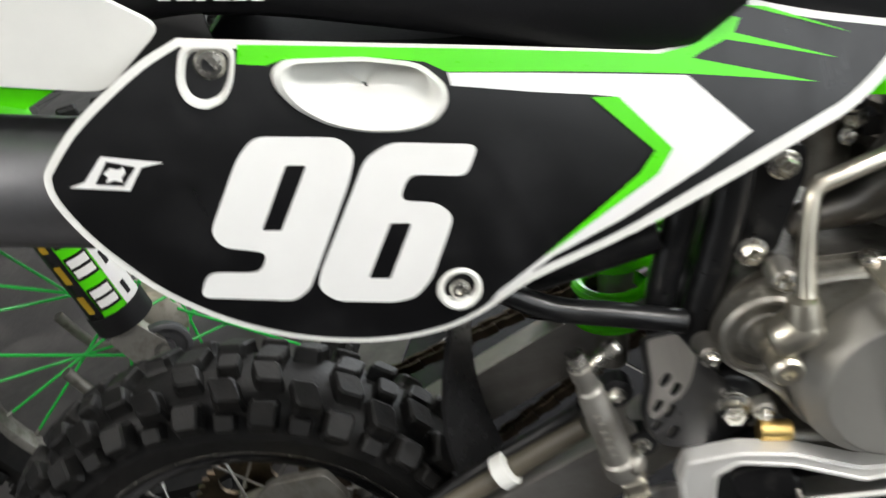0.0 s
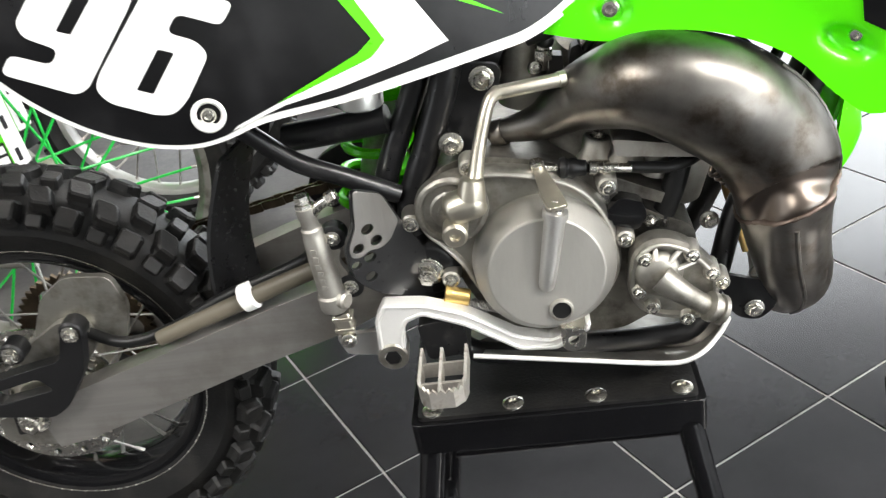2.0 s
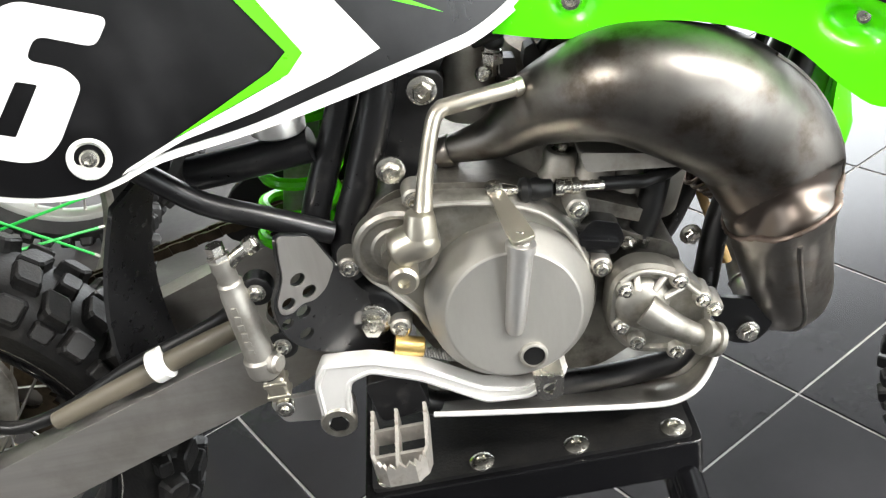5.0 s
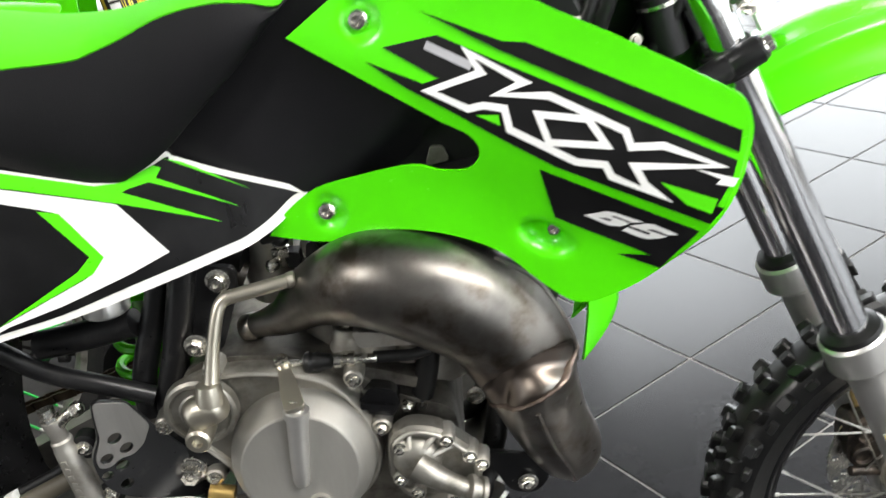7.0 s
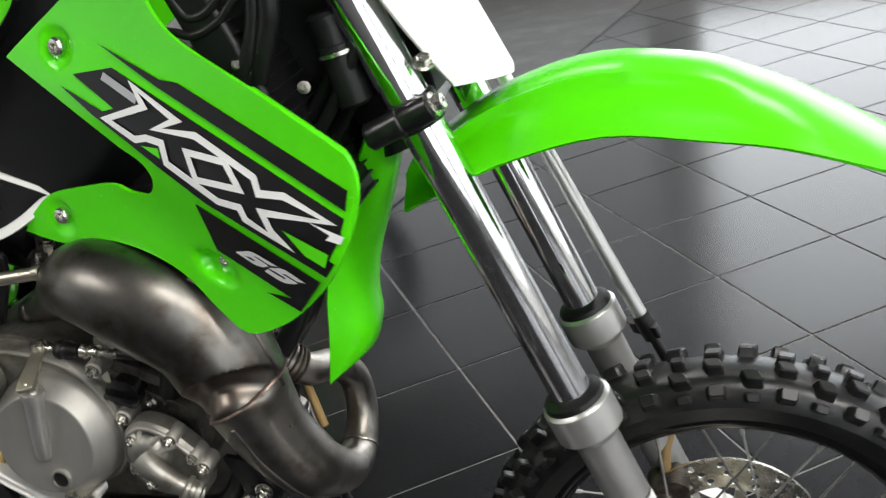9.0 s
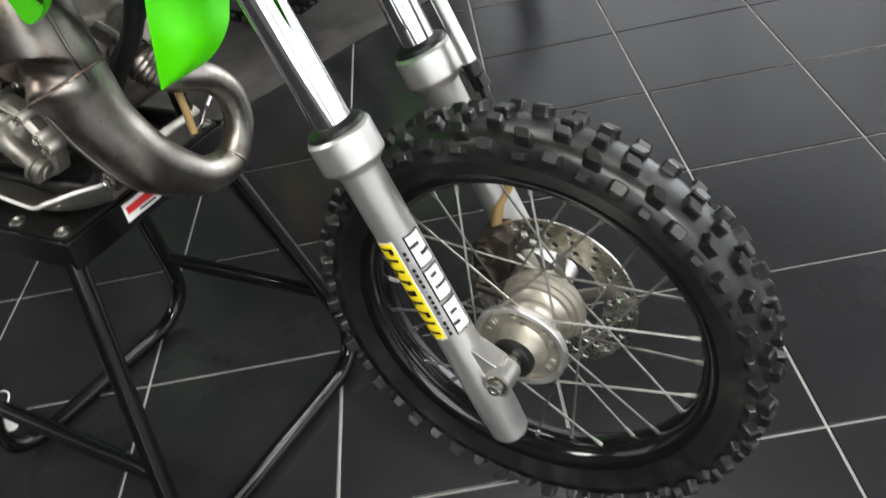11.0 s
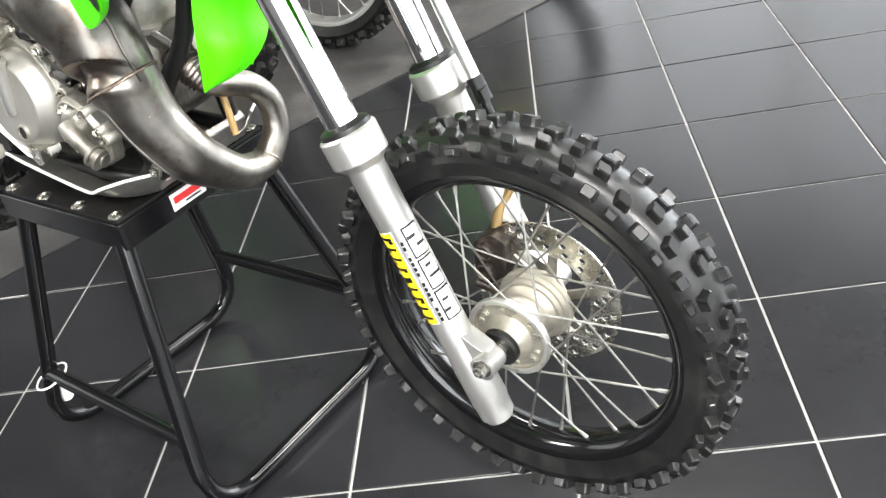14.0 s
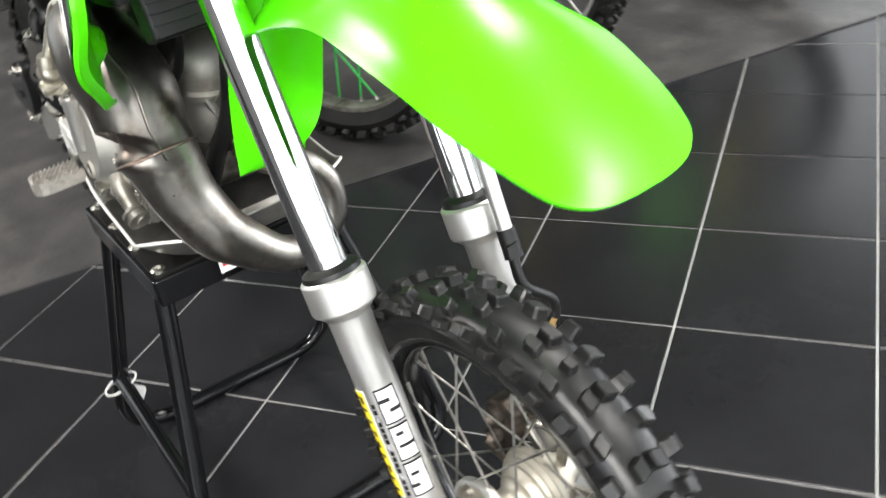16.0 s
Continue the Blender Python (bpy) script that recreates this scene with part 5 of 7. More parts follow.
# ---- exhaust expansion chamber ----
exhaust = thing_part("exhaust_pipe", bike, (0.65, -0.1, 0.65), "bare steel two-stroke expansion chamber with heat stains")
CHAMBER = [(0.4845, -0.054, 0.6942, 0.0107), (0.5168, -0.066, 0.7042, 0.017), (0.553, -0.077, 0.7253, 0.029), (0.6005, -0.102, 0.7405, 0.0396), (0.6525, -0.107, 0.7228, 0.0479), (0.689, -0.1035, 0.691, 0.0482), (0.707, -0.106, 0.653, 0.0458), (0.712, -0.098, 0.614, 0.0396), (0.719, -0.09, 0.572, 0.0352), (0.73, -0.072, 0.5265, 0.0325), (0.732, -0.047, 0.497, 0.0275), (0.736, -0.012, 0.4665, 0.022), (0.735, 0.028, 0.457, 0.0192), (0.735, 0.0513, 0.47, 0.0175), (0.735, 0.0667, 0.492, 0.0168), (0.734, 0.068, 0.524, 0.0165), (0.73, 0.055, 0.548, 0.0164), (0.726, 0.037, 0.562, 0.0164), (0.716, 0.008, 0.576, 0.0168), (0.7, -0.004, 0.598, 0.018), (0.67, 0.0, 0.625, 0.0185)]
q = spline(CHAMBER, 14)
WELD_AT, WELD_N = Vector((0.713, -0.101, 0.627)), Vector((0.42, 0.0, -0.91)).normalized()


def dented(bm):
    """A scoop knocked into the outer face between a hard lip and the weld."""
    c, ax, up_ = Vector((0.7085, -0.102, 0.631)), Vector((0.93, 0, 0.36)), Vector((-0.36, 0, 0.93))
    for v in bm.verts:
        r = v.co - c
        turn = math.atan2(r.dot(ax), -r.y)
        if -1.3 < turn < 1.9 and abs(r.dot(up_)) < 0.07:
            along = 0.042 * (turn - 0.12)
            across = r.dot(up_) + 10 * along * along
            f = math.exp(-((turn - 0.12) / 1.02) ** 4)
            g = min(1.0, max(0.0, (across + 0.004) / 0.024)) * min(1.0, max(0.0, (0.036 - across) / 0.005))
            into = Vector((r.dot(ax) * 0.93, r.y, r.dot(ax) * 0.36)).normalized()
            v.co -= into * 0.018 * f * g * g * (3 - 2 * g)
    return bm


def cut_at_weld(bm, outer):
    geom = bm.verts[:] + bm.edges[:] + bm.faces[:]
    bmesh.ops.bisect_plane(bm, geom=geom, plane_co=WELD_AT, plane_no=WELD_N, clear_outer=outer, clear_inner=not outer)
    return bm


fine_q = spline(CHAMBER, 36)
upper, lower = fine_q[:310], q[84:]
PIPE_AT = (0.65, -0.1, 0.65)
rust_patch(PIPE, (0.692 - 0.65, -0.040, 0.643 - 0.65), (0, radians(-20), 0), (0.056, 0.048, 0.026))
part("chamber", cut_at_weld(dented(sweep(bmesh.new(), [w[:3] for w in upper], [float(w[3]) for w in upper], 128)), True), PIPE, exhaust, "rolled steel chamber, brown with heat and dented", origin=PIPE_AT)
part("header", cut_at_weld(dented(sweep(bmesh.new(), [w[:3] for w in lower], [float(w[3]) for w in lower], 64)), False), HEADER, exhaust, "dull grey-brown steel header pipe")


def ring_at(at, nrm, n=72, grow=0.0004):
    """Points on the pipe's skin in a plane."""
    k = min(range(len(q) - 1), key=lambda i: (Vector(q[i][:3]) - at).length)
    u, v, d = frame_axes(Vector(q[k + 1][:3]) - Vector(q[k - 1][:3]))
    out = []
    for i in range(n + 1):
        t = 2 * math.pi * i / n
        r = (u * math.cos(t) + v * math.sin(t))
        p = Vector(q[k][:3]) + r * float(q[k][3])
        p = p - d * ((p - at).dot(nrm) / d.dot(nrm))
        j = min(range(len(q)), key=lambda i: (Vector(q[i][:3]) - (p - r * float(q[k][3]))).length)
        out.append(p + r * (float(q[j][3]) - float(q[k][3]) + grow))
    return out


bm = sweep(bmesh.new(), ring_at(WELD_AT, WELD_N), [0.0020 + 0.0005 * math.sin(i * 2.7) for i in range(73)], 8)
part("weld_seam", dented(bm), PIPE_RUST, exhaust, "raised rusty weld bead")
for k, r_, m_ in ((173, 0.0012, HEADER),):
    at = Vector(q[k][:3])
    part("weld_seam", sweep(bmesh.new(), ring_at(at, Vector(q[k + 1][:3]) - at, 60), r_, 8), m_, exhaust, "thin weld bead")


def long_seam(k0, k1, out, m_):
    """A pressed seam running along the pipe on the side that out names."""
    pts = []
    for k in range(k0, k1, 3):
        a, b = Vector(q[k][:3]), Vector(q[k + 1][:3])
        d = (b - a).normalized()
        o = Vector(out)
        o = (o - d * o.dot(d)).normalized()
        pts.append(a + o * (float(q[k][3]) - 0.0002))
    return part("long_seam", dented(sweep(bmesh.new(), pts, 0.0021, 8)), m_, exhaust, "pressed seam along the pipe")


long_seam(97, 150, (0.02, -0.95, -0.3), HEADER)
long_seam(62, 93, (1, -0.12, 0.25), PIPE)
# corrugated joint on the pipe by the cylinder
for k in range(9):
    i = 258 + 2 * k
    at = Vector(q[i][:3])
    part("joint_ring", sweep(bmesh.new(), ring_at(at, Vector(q[i + 1][:3]) - at, 28, 0.001), 0.0016, 6), PIPE_RUST, exhaust, "rusty corrugated joint ring")
part("end_collar", lathe(bmesh.new(), (0.4726, -0.0480, 0.6897), (1, -0.45, 0.35), [(0, 0.0100), (0.002, 0.0124), (0.012, 0.0124), (0.014, 0.0112)], 24), HEADER, exhaust)
hex_bolt("mount_bolt", (0.690, -0.090, 0.504), (0, -1, 0), 0.0065, exhaust)
bm = slab(bmesh.new(), rounded([(0.655, 0.545), (0.672, 0.540), (0.705, 0.530), (0.712, 0.505), (0.695, 0.488), (0.672, 0.496)], 0.01), 0.005, side(-0.084))
part("mount_bracket", bm, FRAME, exhaust)

# ---- frame ----
frame_ = thing_part("bike_frame", bike, (0.45, 0, 0.6), "black painted steel tube frame, scuffed")
for s in (-1, 1):
    yy = 0.070 * s
    part("frame_tube", tube([(0.452, yy * 0.9, 0.79), (0.438, yy, 0.748), (0.416, yy, 0.695), (0.392, yy, 0.640), (0.392, yy, 0.600)], 0.0125, 16), FRAME, frame_)
    part("frame_tube", tube([(0.430, yy * 0.75, 0.79), (0.412, yy * 0.8, 0.745), (0.375, yy * 0.85, 0.67), (0.368, yy * 0.9, 0.63)], 0.011, 16), FRAME, frame_)
    part("subframe_tube", tube([(0.250, yy * 1.15, 0.75), (0.276, yy * 1.15, 0.724), (0.303, yy * 1.15, 0.700), (0.343, yy * 1.15, 0.680), (0.385, yy * 1.1, 0.656)], 0.0088, 14), FRAME, frame_)
    part("cradle_tube", tube([(0.398, yy * 1.0, 0.56), (0.408, yy * 1.1, 0.51), (0.432, yy * 1.15, 0.4795), (0.50, yy * 1.15, 0.4755), (0.60, yy * 1.12, 0.474), (0.640, yy * 1.05, 0.482), (0.664, yy * 0.8, 0.525), (0.690, yy * 0.5, 0.590), (0.742, yy * 0.3, 0.66), (0.80, yy * 0.2, 0.80), (0.85, yy * 0.1, 0.95)], 0.0108, 14), FRAME, frame_)


def on_heel(a, b, h):
    """A plate that flares outwards behind the pivot."""
    return Vector((a + 0.573 * h, -0.122 + 0.7 * (a - 0.36) - 0.819 * h, b))


HEEL = [(0.3542, 0.69), (0.3755, 0.677), (0.3859, 0.6461), (0.3914, 0.6313), (0.3987, 0.6117), (0.4162, 0.5912), (0.4197, 0.5694), (0.4124, 0.5524), (0.3951, 0.5569), (0.3762, 0.5707), (0.3584, 0.5848), (0.3446, 0.6025), (0.3398, 0.6217), (0.3404, 0.6412), (0.3498, 0.6564), (0.3515, 0.6742)]
holes = [[(x + r * math.cos(2 * math.pi * k / 12), z + r * math.sin(2 * math.pi * k / 12)) for k in range(12)] for x, z, r in ((0.3589, 0.650, 0.0050), (0.3638, 0.6367, 0.0048), (0.3493, 0.6357, 0.0046), (0.357, 0.6225, 0.0048), (0.3455, 0.6200, 0.0040), (0.355, 0.6039, 0.0048))]
part("pivot_plate", slab(bmesh.new(), rounded(HEEL, 0.007), 0.005, lambda a, b, h: on_heel(a, b, h - 0.005), holes), FRAME, frame_, "black frame plate with drilled holes", bevel=0.0012)
part("heel_guard", slab(bmesh.new(), rounded([(0.3546, 0.6888), (0.3746, 0.6763), (0.3839, 0.6465), (0.375, 0.632), (0.3655, 0.6275), (0.3575, 0.6305), (0.3495, 0.6265), (0.3425, 0.630), (0.3423, 0.6398), (0.3504, 0.6559), (0.3521, 0.6738)], 0.004), 0.0016, on_heel, holes[:3]), surface("worn_bare_plate", (0.33, 0.315, 0.295), 0.36, 0.95, vary=0.15, scale=30, fine=200, bump=0.08, stretch=(1, 1, 0.2)), frame_, "bare brushed metal worn through on the plate", bevel=0.0004)
part("pivot_boss", lathe(bmesh.new(), (0.3996, -0.066, 0.584), (0, -1, 0), [(0, 0.034), (0.018, 0.031), (0.026, 0.026), (0.0275, 0.022), (0.0275, 0)], 32), FRAME, frame_, "black forged pivot boss")
part("pivot_washer", lathe(bmesh.new(), (0.3996, -0.094, 0.584), (0, -1, 0), [(0, 0.0145), (0.0025, 0.0145), (0.003, 0.0135)], 28), ZINC, frame_)
hex_bolt("pivot_bolt", (0.3996, -0.0965, 0.584), (0, -1, 0), 0.0092, frame_)
hex_bolt("engine_bolt", (0.471, -0.071, 0.751), (0, -1, 0), 0.0075, frame_)
hex_bolt("engine_bolt", (0.438, -0.081, 0.700), (0, -1, 0), 0.0075, frame_)
part("engine_bracket", slab(bmesh.new(), rounded([(0.448, 0.768), (0.488, 0.760), (0.484, 0.738), (0.455, 0.684), (0.424, 0.69), (0.428, 0.712)], 0.008), 0.006, side(-0.064)), FRAME, frame_, bevel=0.001)
for x, y, z in ((0.6585, -0.050, 0.579), (0.405, -0.08, 0.640)):
    hex_bolt("frame_bolt", (x, y, z), (0, -1, 0), 0.0062, frame_)

# ---- swingarm ----
swing = thing_part("swingarm", bike, (0.2, 0, 0.53), "brushed aluminium box-section swingarm")
for s in (-1, 1):
    o = [(-0.023, 0.458), (-0.017, 0.420), (0.02, 0.427), (0.22, 0.497), (0.31, 0.525), (0.395, 0.565), (0.395, 0.612), (0.31, 0.580), (0.245, 0.561), (-0.002, 0.480)]
    bm = slab(bmesh.new(), rounded(o, 0.006), 0.026, (lambda a, b, h, s=s: Vector((a, s * (0.066 + h), b))))
    part("arm", bm, BRUSHED, swing, bevel=0.003)
    bm = slab(bmesh.new(), rounded([(-0.075, 0.430), (-0.03, 0.418), (0.03, 0.436), (0.03, 0.478), (-0.03, 0.470), (-0.075, 0.456)], 0.006), 0.017, (lambda a, b, h, s=s: Vector((a, s * (0.068 + h), b))))
    part("axle_end", bm, CAST_DULL, swing, "dull cast axle end", bevel=0.002)
part("pivot_tube", sweep(bmesh.new(), [(0.398, -0.084, 0.590), (0.398, 0.084, 0.590)], 0.02, 24), FRAME, swing)
part("hose_sleeve", tube([(0.128, -0.0865, 0.538), (0.21, -0.0865, 0.5665), (0.296, -0.0865, 0.596)], [0.0078, 0.0088, 0.0085], 18), WORN, swing, "worn brown rubber hose sleeve")
part("cable_clip", lathe(bmesh.new(), (0.2215, -0.088, 0.573), (0.94, 0, 0.34), [(0, 0.012), (0.001, 0.0138), (0.012, 0.0138), (0.013, 0.012)], 20), WHITE, swing, "white plastic clip")
part("axle_block", slab(bmesh.new(), rounded([(-0.055, 0.440), (-0.005, 0.448), (0.0, 0.476), (-0.05, 0.478)], 0.004), 0.007, side(-0.0845)), FRAME, swing, bevel=0.001)
hex_bolt("axle_nut", (-0.03, -0.0915, 0.461), (0, -1, 0), 0.012, swing)
# mud flap
rows = []
for i in range(9):
    q = i / 8
    rows.append([Vector((0.247 - 0.042 * q - 0.016 * math.sin(math.pi * q) + s * 0.014 - 0.004 * s * s, -0.03 + s * 0.03 - 0.008 * s * s, 0.715 - 0.19 * q + 0.008 * s)) for s in (-1, -0.5, 0, 0.5, 1)])
part("mud_flap", sheet(bmesh.new(), rows), surface("glossy_black_rubber", (0.008, 0.008, 0.0085), 0.3, vary=0.2, fine=120, bump=0.05), bike, "curved black rubber mud flap", solid=0.004)

# ---- rear brake ----
brake = thing_part("rear_brake", bike, (0.03, -0.08, 0.53), "rear brake caliper with black guard")
bm = slab(bmesh.new(), rounded([(-0.03, 0.530), (0.03, 0.565), (0.055, 0.560), (0.06, 0.535), (0.03, 0.50), (-0.02, 0.505)], 0.008), 0.03, side(-0.05))
part("caliper", bm, CAST_DULL, brake, bevel=0.004)
bm = slab(bmesh.new(), rounded([(-0.10, 0.505), (-0.02, 0.525), (0.03, 0.535), (0.045, 0.575), (0.065, 0.572), (0.05, 0.520), (0.02, 0.480), (0.0, 0.468), (-0.10, 0.480)], 0.008), 0.016, side(-0.088), [rounded([(-0.06, 0.503), (0.0, 0.517), (0.012, 0.502), (-0.05, 0.49)], 0.006)])
part("guard", bm, BLACK_PLASTIC, brake, "black plastic caliper guard", bevel=0.004)
part("caliper_bracket", slab(bmesh.new(), rounded([(-0.0081, 0.5427), (0.0153, 0.5873), (0.0465, 0.6081), (0.0906, 0.6036), (0.0991, 0.5698), (0.0859, 0.5307), (0.0404, 0.5281)], 0.008), 0.008, side(-0.062)), CAST_DULL, brake, "grey cast caliper bracket", bevel=0.002)
for x0_, z0_, x1_, z1_ in ((0.030, 0.545, 0.078, 0.594), (0.052, 0.540, 0.090, 0.572), (0.012, 0.560, 0.052, 0.600)):
    part("bracket_rib", sweep(bmesh.new(), [(x0_, -0.0625, z0_), (x1_, -0.0625, z1_)], 0.003, 8), CAST_DULL, brake)
hex_bolt("bracket_bolt", (0.0795, -0.0625, 0.588), (0, -1, 0), 0.0062, brake)
part("hose", tube([(0.05, -0.075, 0.548), (0.09, -0.082, 0.535), (0.14, -0.082, 0.545), (0.2, -0.08, 0.572), (0.28, -0.08, 0.60), (0.30, -0.09, 0.62)], 0.0058, 12), HOSE, brake)
for x, z in ((0.052, 0.565), (-0.015, 0.548)):
    part("bolt_boss", lathe(bmesh.new(), (x, -0.086, z), (0, -1, 0), [(0, 0.0125), (0.016, 0.012), (0.018, 0.010)], 20), BLACK_PLASTIC, brake)
    hex_bolt("caliper_bolt", (x, -0.104, z), (0, -1, 0), 0.006, brake)

# master cylinder
mc = thing_part("rear_master_cylinder", bike, (0.315, -0.115, 0.61), "cast aluminium rear brake master cylinder")
top_, bot = Vector((0.3085, -0.114, 0.674)), Vector((0.3150, -0.114, 0.556))
d = (bot - top_).normalized()
prof = [(0, 0.0065), (0.001, 0.0085), (0.010, 0.0085), (0.0115, 0.0078), (0.020, 0.0078), (0.022, 0.0094), (0.028, 0.0094), (0.030, 0.0102), (0.052, 0.0112), (0.080, 0.0118), (0.088, 0.0118), (0.090, 0.0140), (0.102, 0.0142), (0.105, 0.0128), (0.107, 0.0105)]
part("barrel", lathe(bmesh.new(), top_, d, prof, 28), CAST, mc, "smooth stepped cast cylinder")
part("rubber_boot", lathe(bmesh.new(), top_ + d * 0.106, d, [(0, 0.0098), (0.002, 0.0100), (0.004, 0.0080)], 20), HOSE, mc, "black rubber boot")
for k in range(6):
    part("raised_mark", box(bmesh.new(), top_ + d * (0.040 + 0.0075 * k) + Vector((-0.0015, -0.0108 - 0.0001 * k, 0)), (0.0045, 0.0016, 0.0048), Matrix.Rotation(radians(-3 + 12 * (k % 2)), 4, "Y")), CAST, mc)
part("bleed_boss", lathe(bmesh.new(), top_ + d * 0.094 + Vector((0.006, -0.004, 0)), (0.8, -0.5, 0), [(0, 0.009), (0.008, 0.0082), (0.010, 0.006), (0.010, 0)], 18), CAST, mc)
part("banjo_bolt", lathe(bmesh.new(), top_ + Vector((-0.0003, 0, 0.002)), -d, [(-0.006, 0.0082), (0.001, 0.0082), (0.002, 0.0068), (0.0085, 0.0068)], 6), ZINC, mc)
web = rounded([(0.314, 0.632), (0.3245, 0.640), (0.3305, 0.627), (0.3255, 0.615), (0.331, 0.603), (0.3345, 0.580), (0.324, 0.573), (0.316, 0.580)], 0.004)
part("mount_web", slab(bmesh.new(), web, 0.008, side(-0.104)), CAST, mc, bevel=0.002)
for x, z in ((0.3255, 0.6395), (0.3313, 0.5885)):
    part("mount_ear", lathe(bmesh.new(), (x, -0.100, z), (0, -1, 0), [(0, 0.0118), (0.0126, 0.0118), (0.0136, 0.0105)], 24), BLACK_PLASTIC, mc)
    hex_bolt("mount_bolt", (x, -0.113, z), (0, -1, 0), 0.0050, mc)
part("hose_fitting", tube([(0.313, -0.114, 0.666), (0.3217, -0.114, 0.6737), (0.3378, -0.110, 0.680)], 0.0048, 12), ZINC, mc)
part("fitting_nut", lathe(bmesh.new(), (0.328, -0.1125, 0.6762), (0.9, 0.15, 0.38), [(0, 0.0058), (0.001, 0.0066), (0.008, 0.0066), (0.009, 0.0058)], 6), ZINC, mc)
part("push_rod", tube([(0.3155, -0.112, 0.56), (0.3155, -0.112, 0.525)], 0.004, 10), ZINC, mc)
clev = top_ + d * 0.121 + Vector((0.003, 0, 0))
part("clevis", box(bmesh.new(), clev, (0.0165, 0.014, 0.022), Matrix.Rotation(radians(-4), 4, "Y")), KICK_STEEL, mc, "brassy plated clevis block", bevel=0.0025)
for k in (-1, 1):
    part("clevis_ridge", box(bmesh.new(), clev + Vector((0, 0, 0.006 * k)), (0.0185, 0.0155, 0.004)), KICK_STEEL, mc, bevel=0.001)
part("clevis_pin", lathe(bmesh.new(), clev + Vector((0.002, -0.004, -0.016)), (0, -1, 0), [(0, 0.0075), (0.006, 0.0075), (0.007, 0.006), (0.007, 0.0035), (0.010, 0.0035), (0.010, 0)], 18), ZINC, mc)

# brake pedal
pedal = thing_part("brake_pedal", bike, (0.43, -0.13, 0.55), "forged aluminium brake pedal")
PED = [(0.346, 0.520), (0.348, 0.562), (0.358, 0.5795), (0.395, 0.5755), (0.430, 0.5620), (0.474, 0.5315), (0.504, 0.5235), (0.540, 0.539), (0.538, 0.529), (0.508, 0.5115), (0.474, 0.5145), (0.428, 0.5470), (0.392, 0.5630), (0.3765, 0.558), (0.371, 0.540), (0.370, 0.520)]
part("lever", slab(bmesh.new(), rounded(PED, 0.004), 0.014, side(-0.122)), PEDAL_ALLOY, pedal, "satin aluminium pedal arm", bevel=0.003)
PED_IN = [tuple(p) for p in inset(rounded(PED, 0.004), 0.0028)]
part("lever_rim", tube([(a, -0.1358, b) for a, b in PED_IN + PED_IN[:1]], 0.0016, 8, 1), PEDAL_ALLOY, pedal, "raised rim round the pedal arm")
part("pivot_boss", lathe(bmesh.new(), (0.358, -0.110, 0.522), (0, -1, 0), [(0, 0.013), (0.026, 0.0145), (0.028, 0.013), (0.028, 0.008), (0.02, 0.007), (0.02, 0)], 28), CAST_DULL, pedal, "dull steel pivot boss")
part("rear_arm", slab(bmesh.new(), rounded([(0.305, 0.538), (0.312, 0.517), (0.345, 0.512), (0.36, 0.525), (0.345, 0.54)], 0.005), 0.006, side(-0.112)), SATIN, pedal, bevel=0.001)
hole = [(0.5225 + 0.0048 * math.cos(2 * math.pi * k / 12), 0.5485 + 0.0048 * math.sin(2 * math.pi * k / 12)) for k in range(12)]
bm = slab(bmesh.new(), rounded([(a, b - 0.013) for a, b in ((0.512, 0.563), (0.535, 0.5585), (0.532, 0.5395), (0.5215, 0.5355), (0.513, 0.5405))], 0.003), 0.0025, side(-0.156), [[(a, b - 0.013) for a, b in hole]])
slab(bm, rounded([(0.512, 0.550), (0.535, 0.5455), (0.5345, 0.5425), (0.5115, 0.547)], 0.001), 0.022, side(-0.136))
slab(bm, rounded([(0.532, 0.545), (0.535, 0.545), (0.5325, 0.527), (0.5295, 0.528)], 0.001), 0.022, side(-0.136))
shift(part("pedal_tip", bm, ZINC, pedal, "folded steel pedal tip with rust spots", bevel=0.0008), 0.0, 0.009, -0.006)
part("return_spring", sweep(bmesh.new(), [(0.430 + 0.030 * k / 120, -0.118 + 0.004 * math.cos(k * 0.75), 0.562 - 0.012 * k / 120 + 0.004 * math.sin(k * 0.75)) for k in range(121)], 0.0009, 6), STEEL, pedal)

shift(pedal, 0.0, 0.010, -0.0055)
# footpeg
PEG_STEEL = surface("rough_bright_steel", (0.5, 0.475, 0.43), 0.42, 0.75, vary=0.2, scale=60, fine=300, bump=0.08, dirt=(0.2, 0.15, 0.11), dirt_at=(0.55, 0.75), dirt_scale=60)
peg = thing_part("footpeg", bike, (0.40, -0.16, 0.52), "steel footpeg with toothed edges")
def toothed(p0, p1, z0, z1, tooth=0.0045, thick=0.0026):
    """An upright steel strip with a saw-toothed top."""
    p0, p1 = Vector(p0), Vector(p1)
    L = (p1 - p0).length
    d = (p1 - p0) / L
    nrm = Vector((-d.y, d.x, 0))
    n = max(2, round(L / 0.006))
    o = [(0, z0)] + [(L, z0)]
    for k in range(n, 0, -1):
        o += [(L * k / n, z1), (L * (k - 0.5) / n, z1 + tooth)]
    o.append((0, z1))
    return slab(bmesh.new(), o, thick, lambda a, b, h: Vector((p0.x + d.x * a + nrm.x * h, p0.y + d.y * a + nrm.y * h, b)))


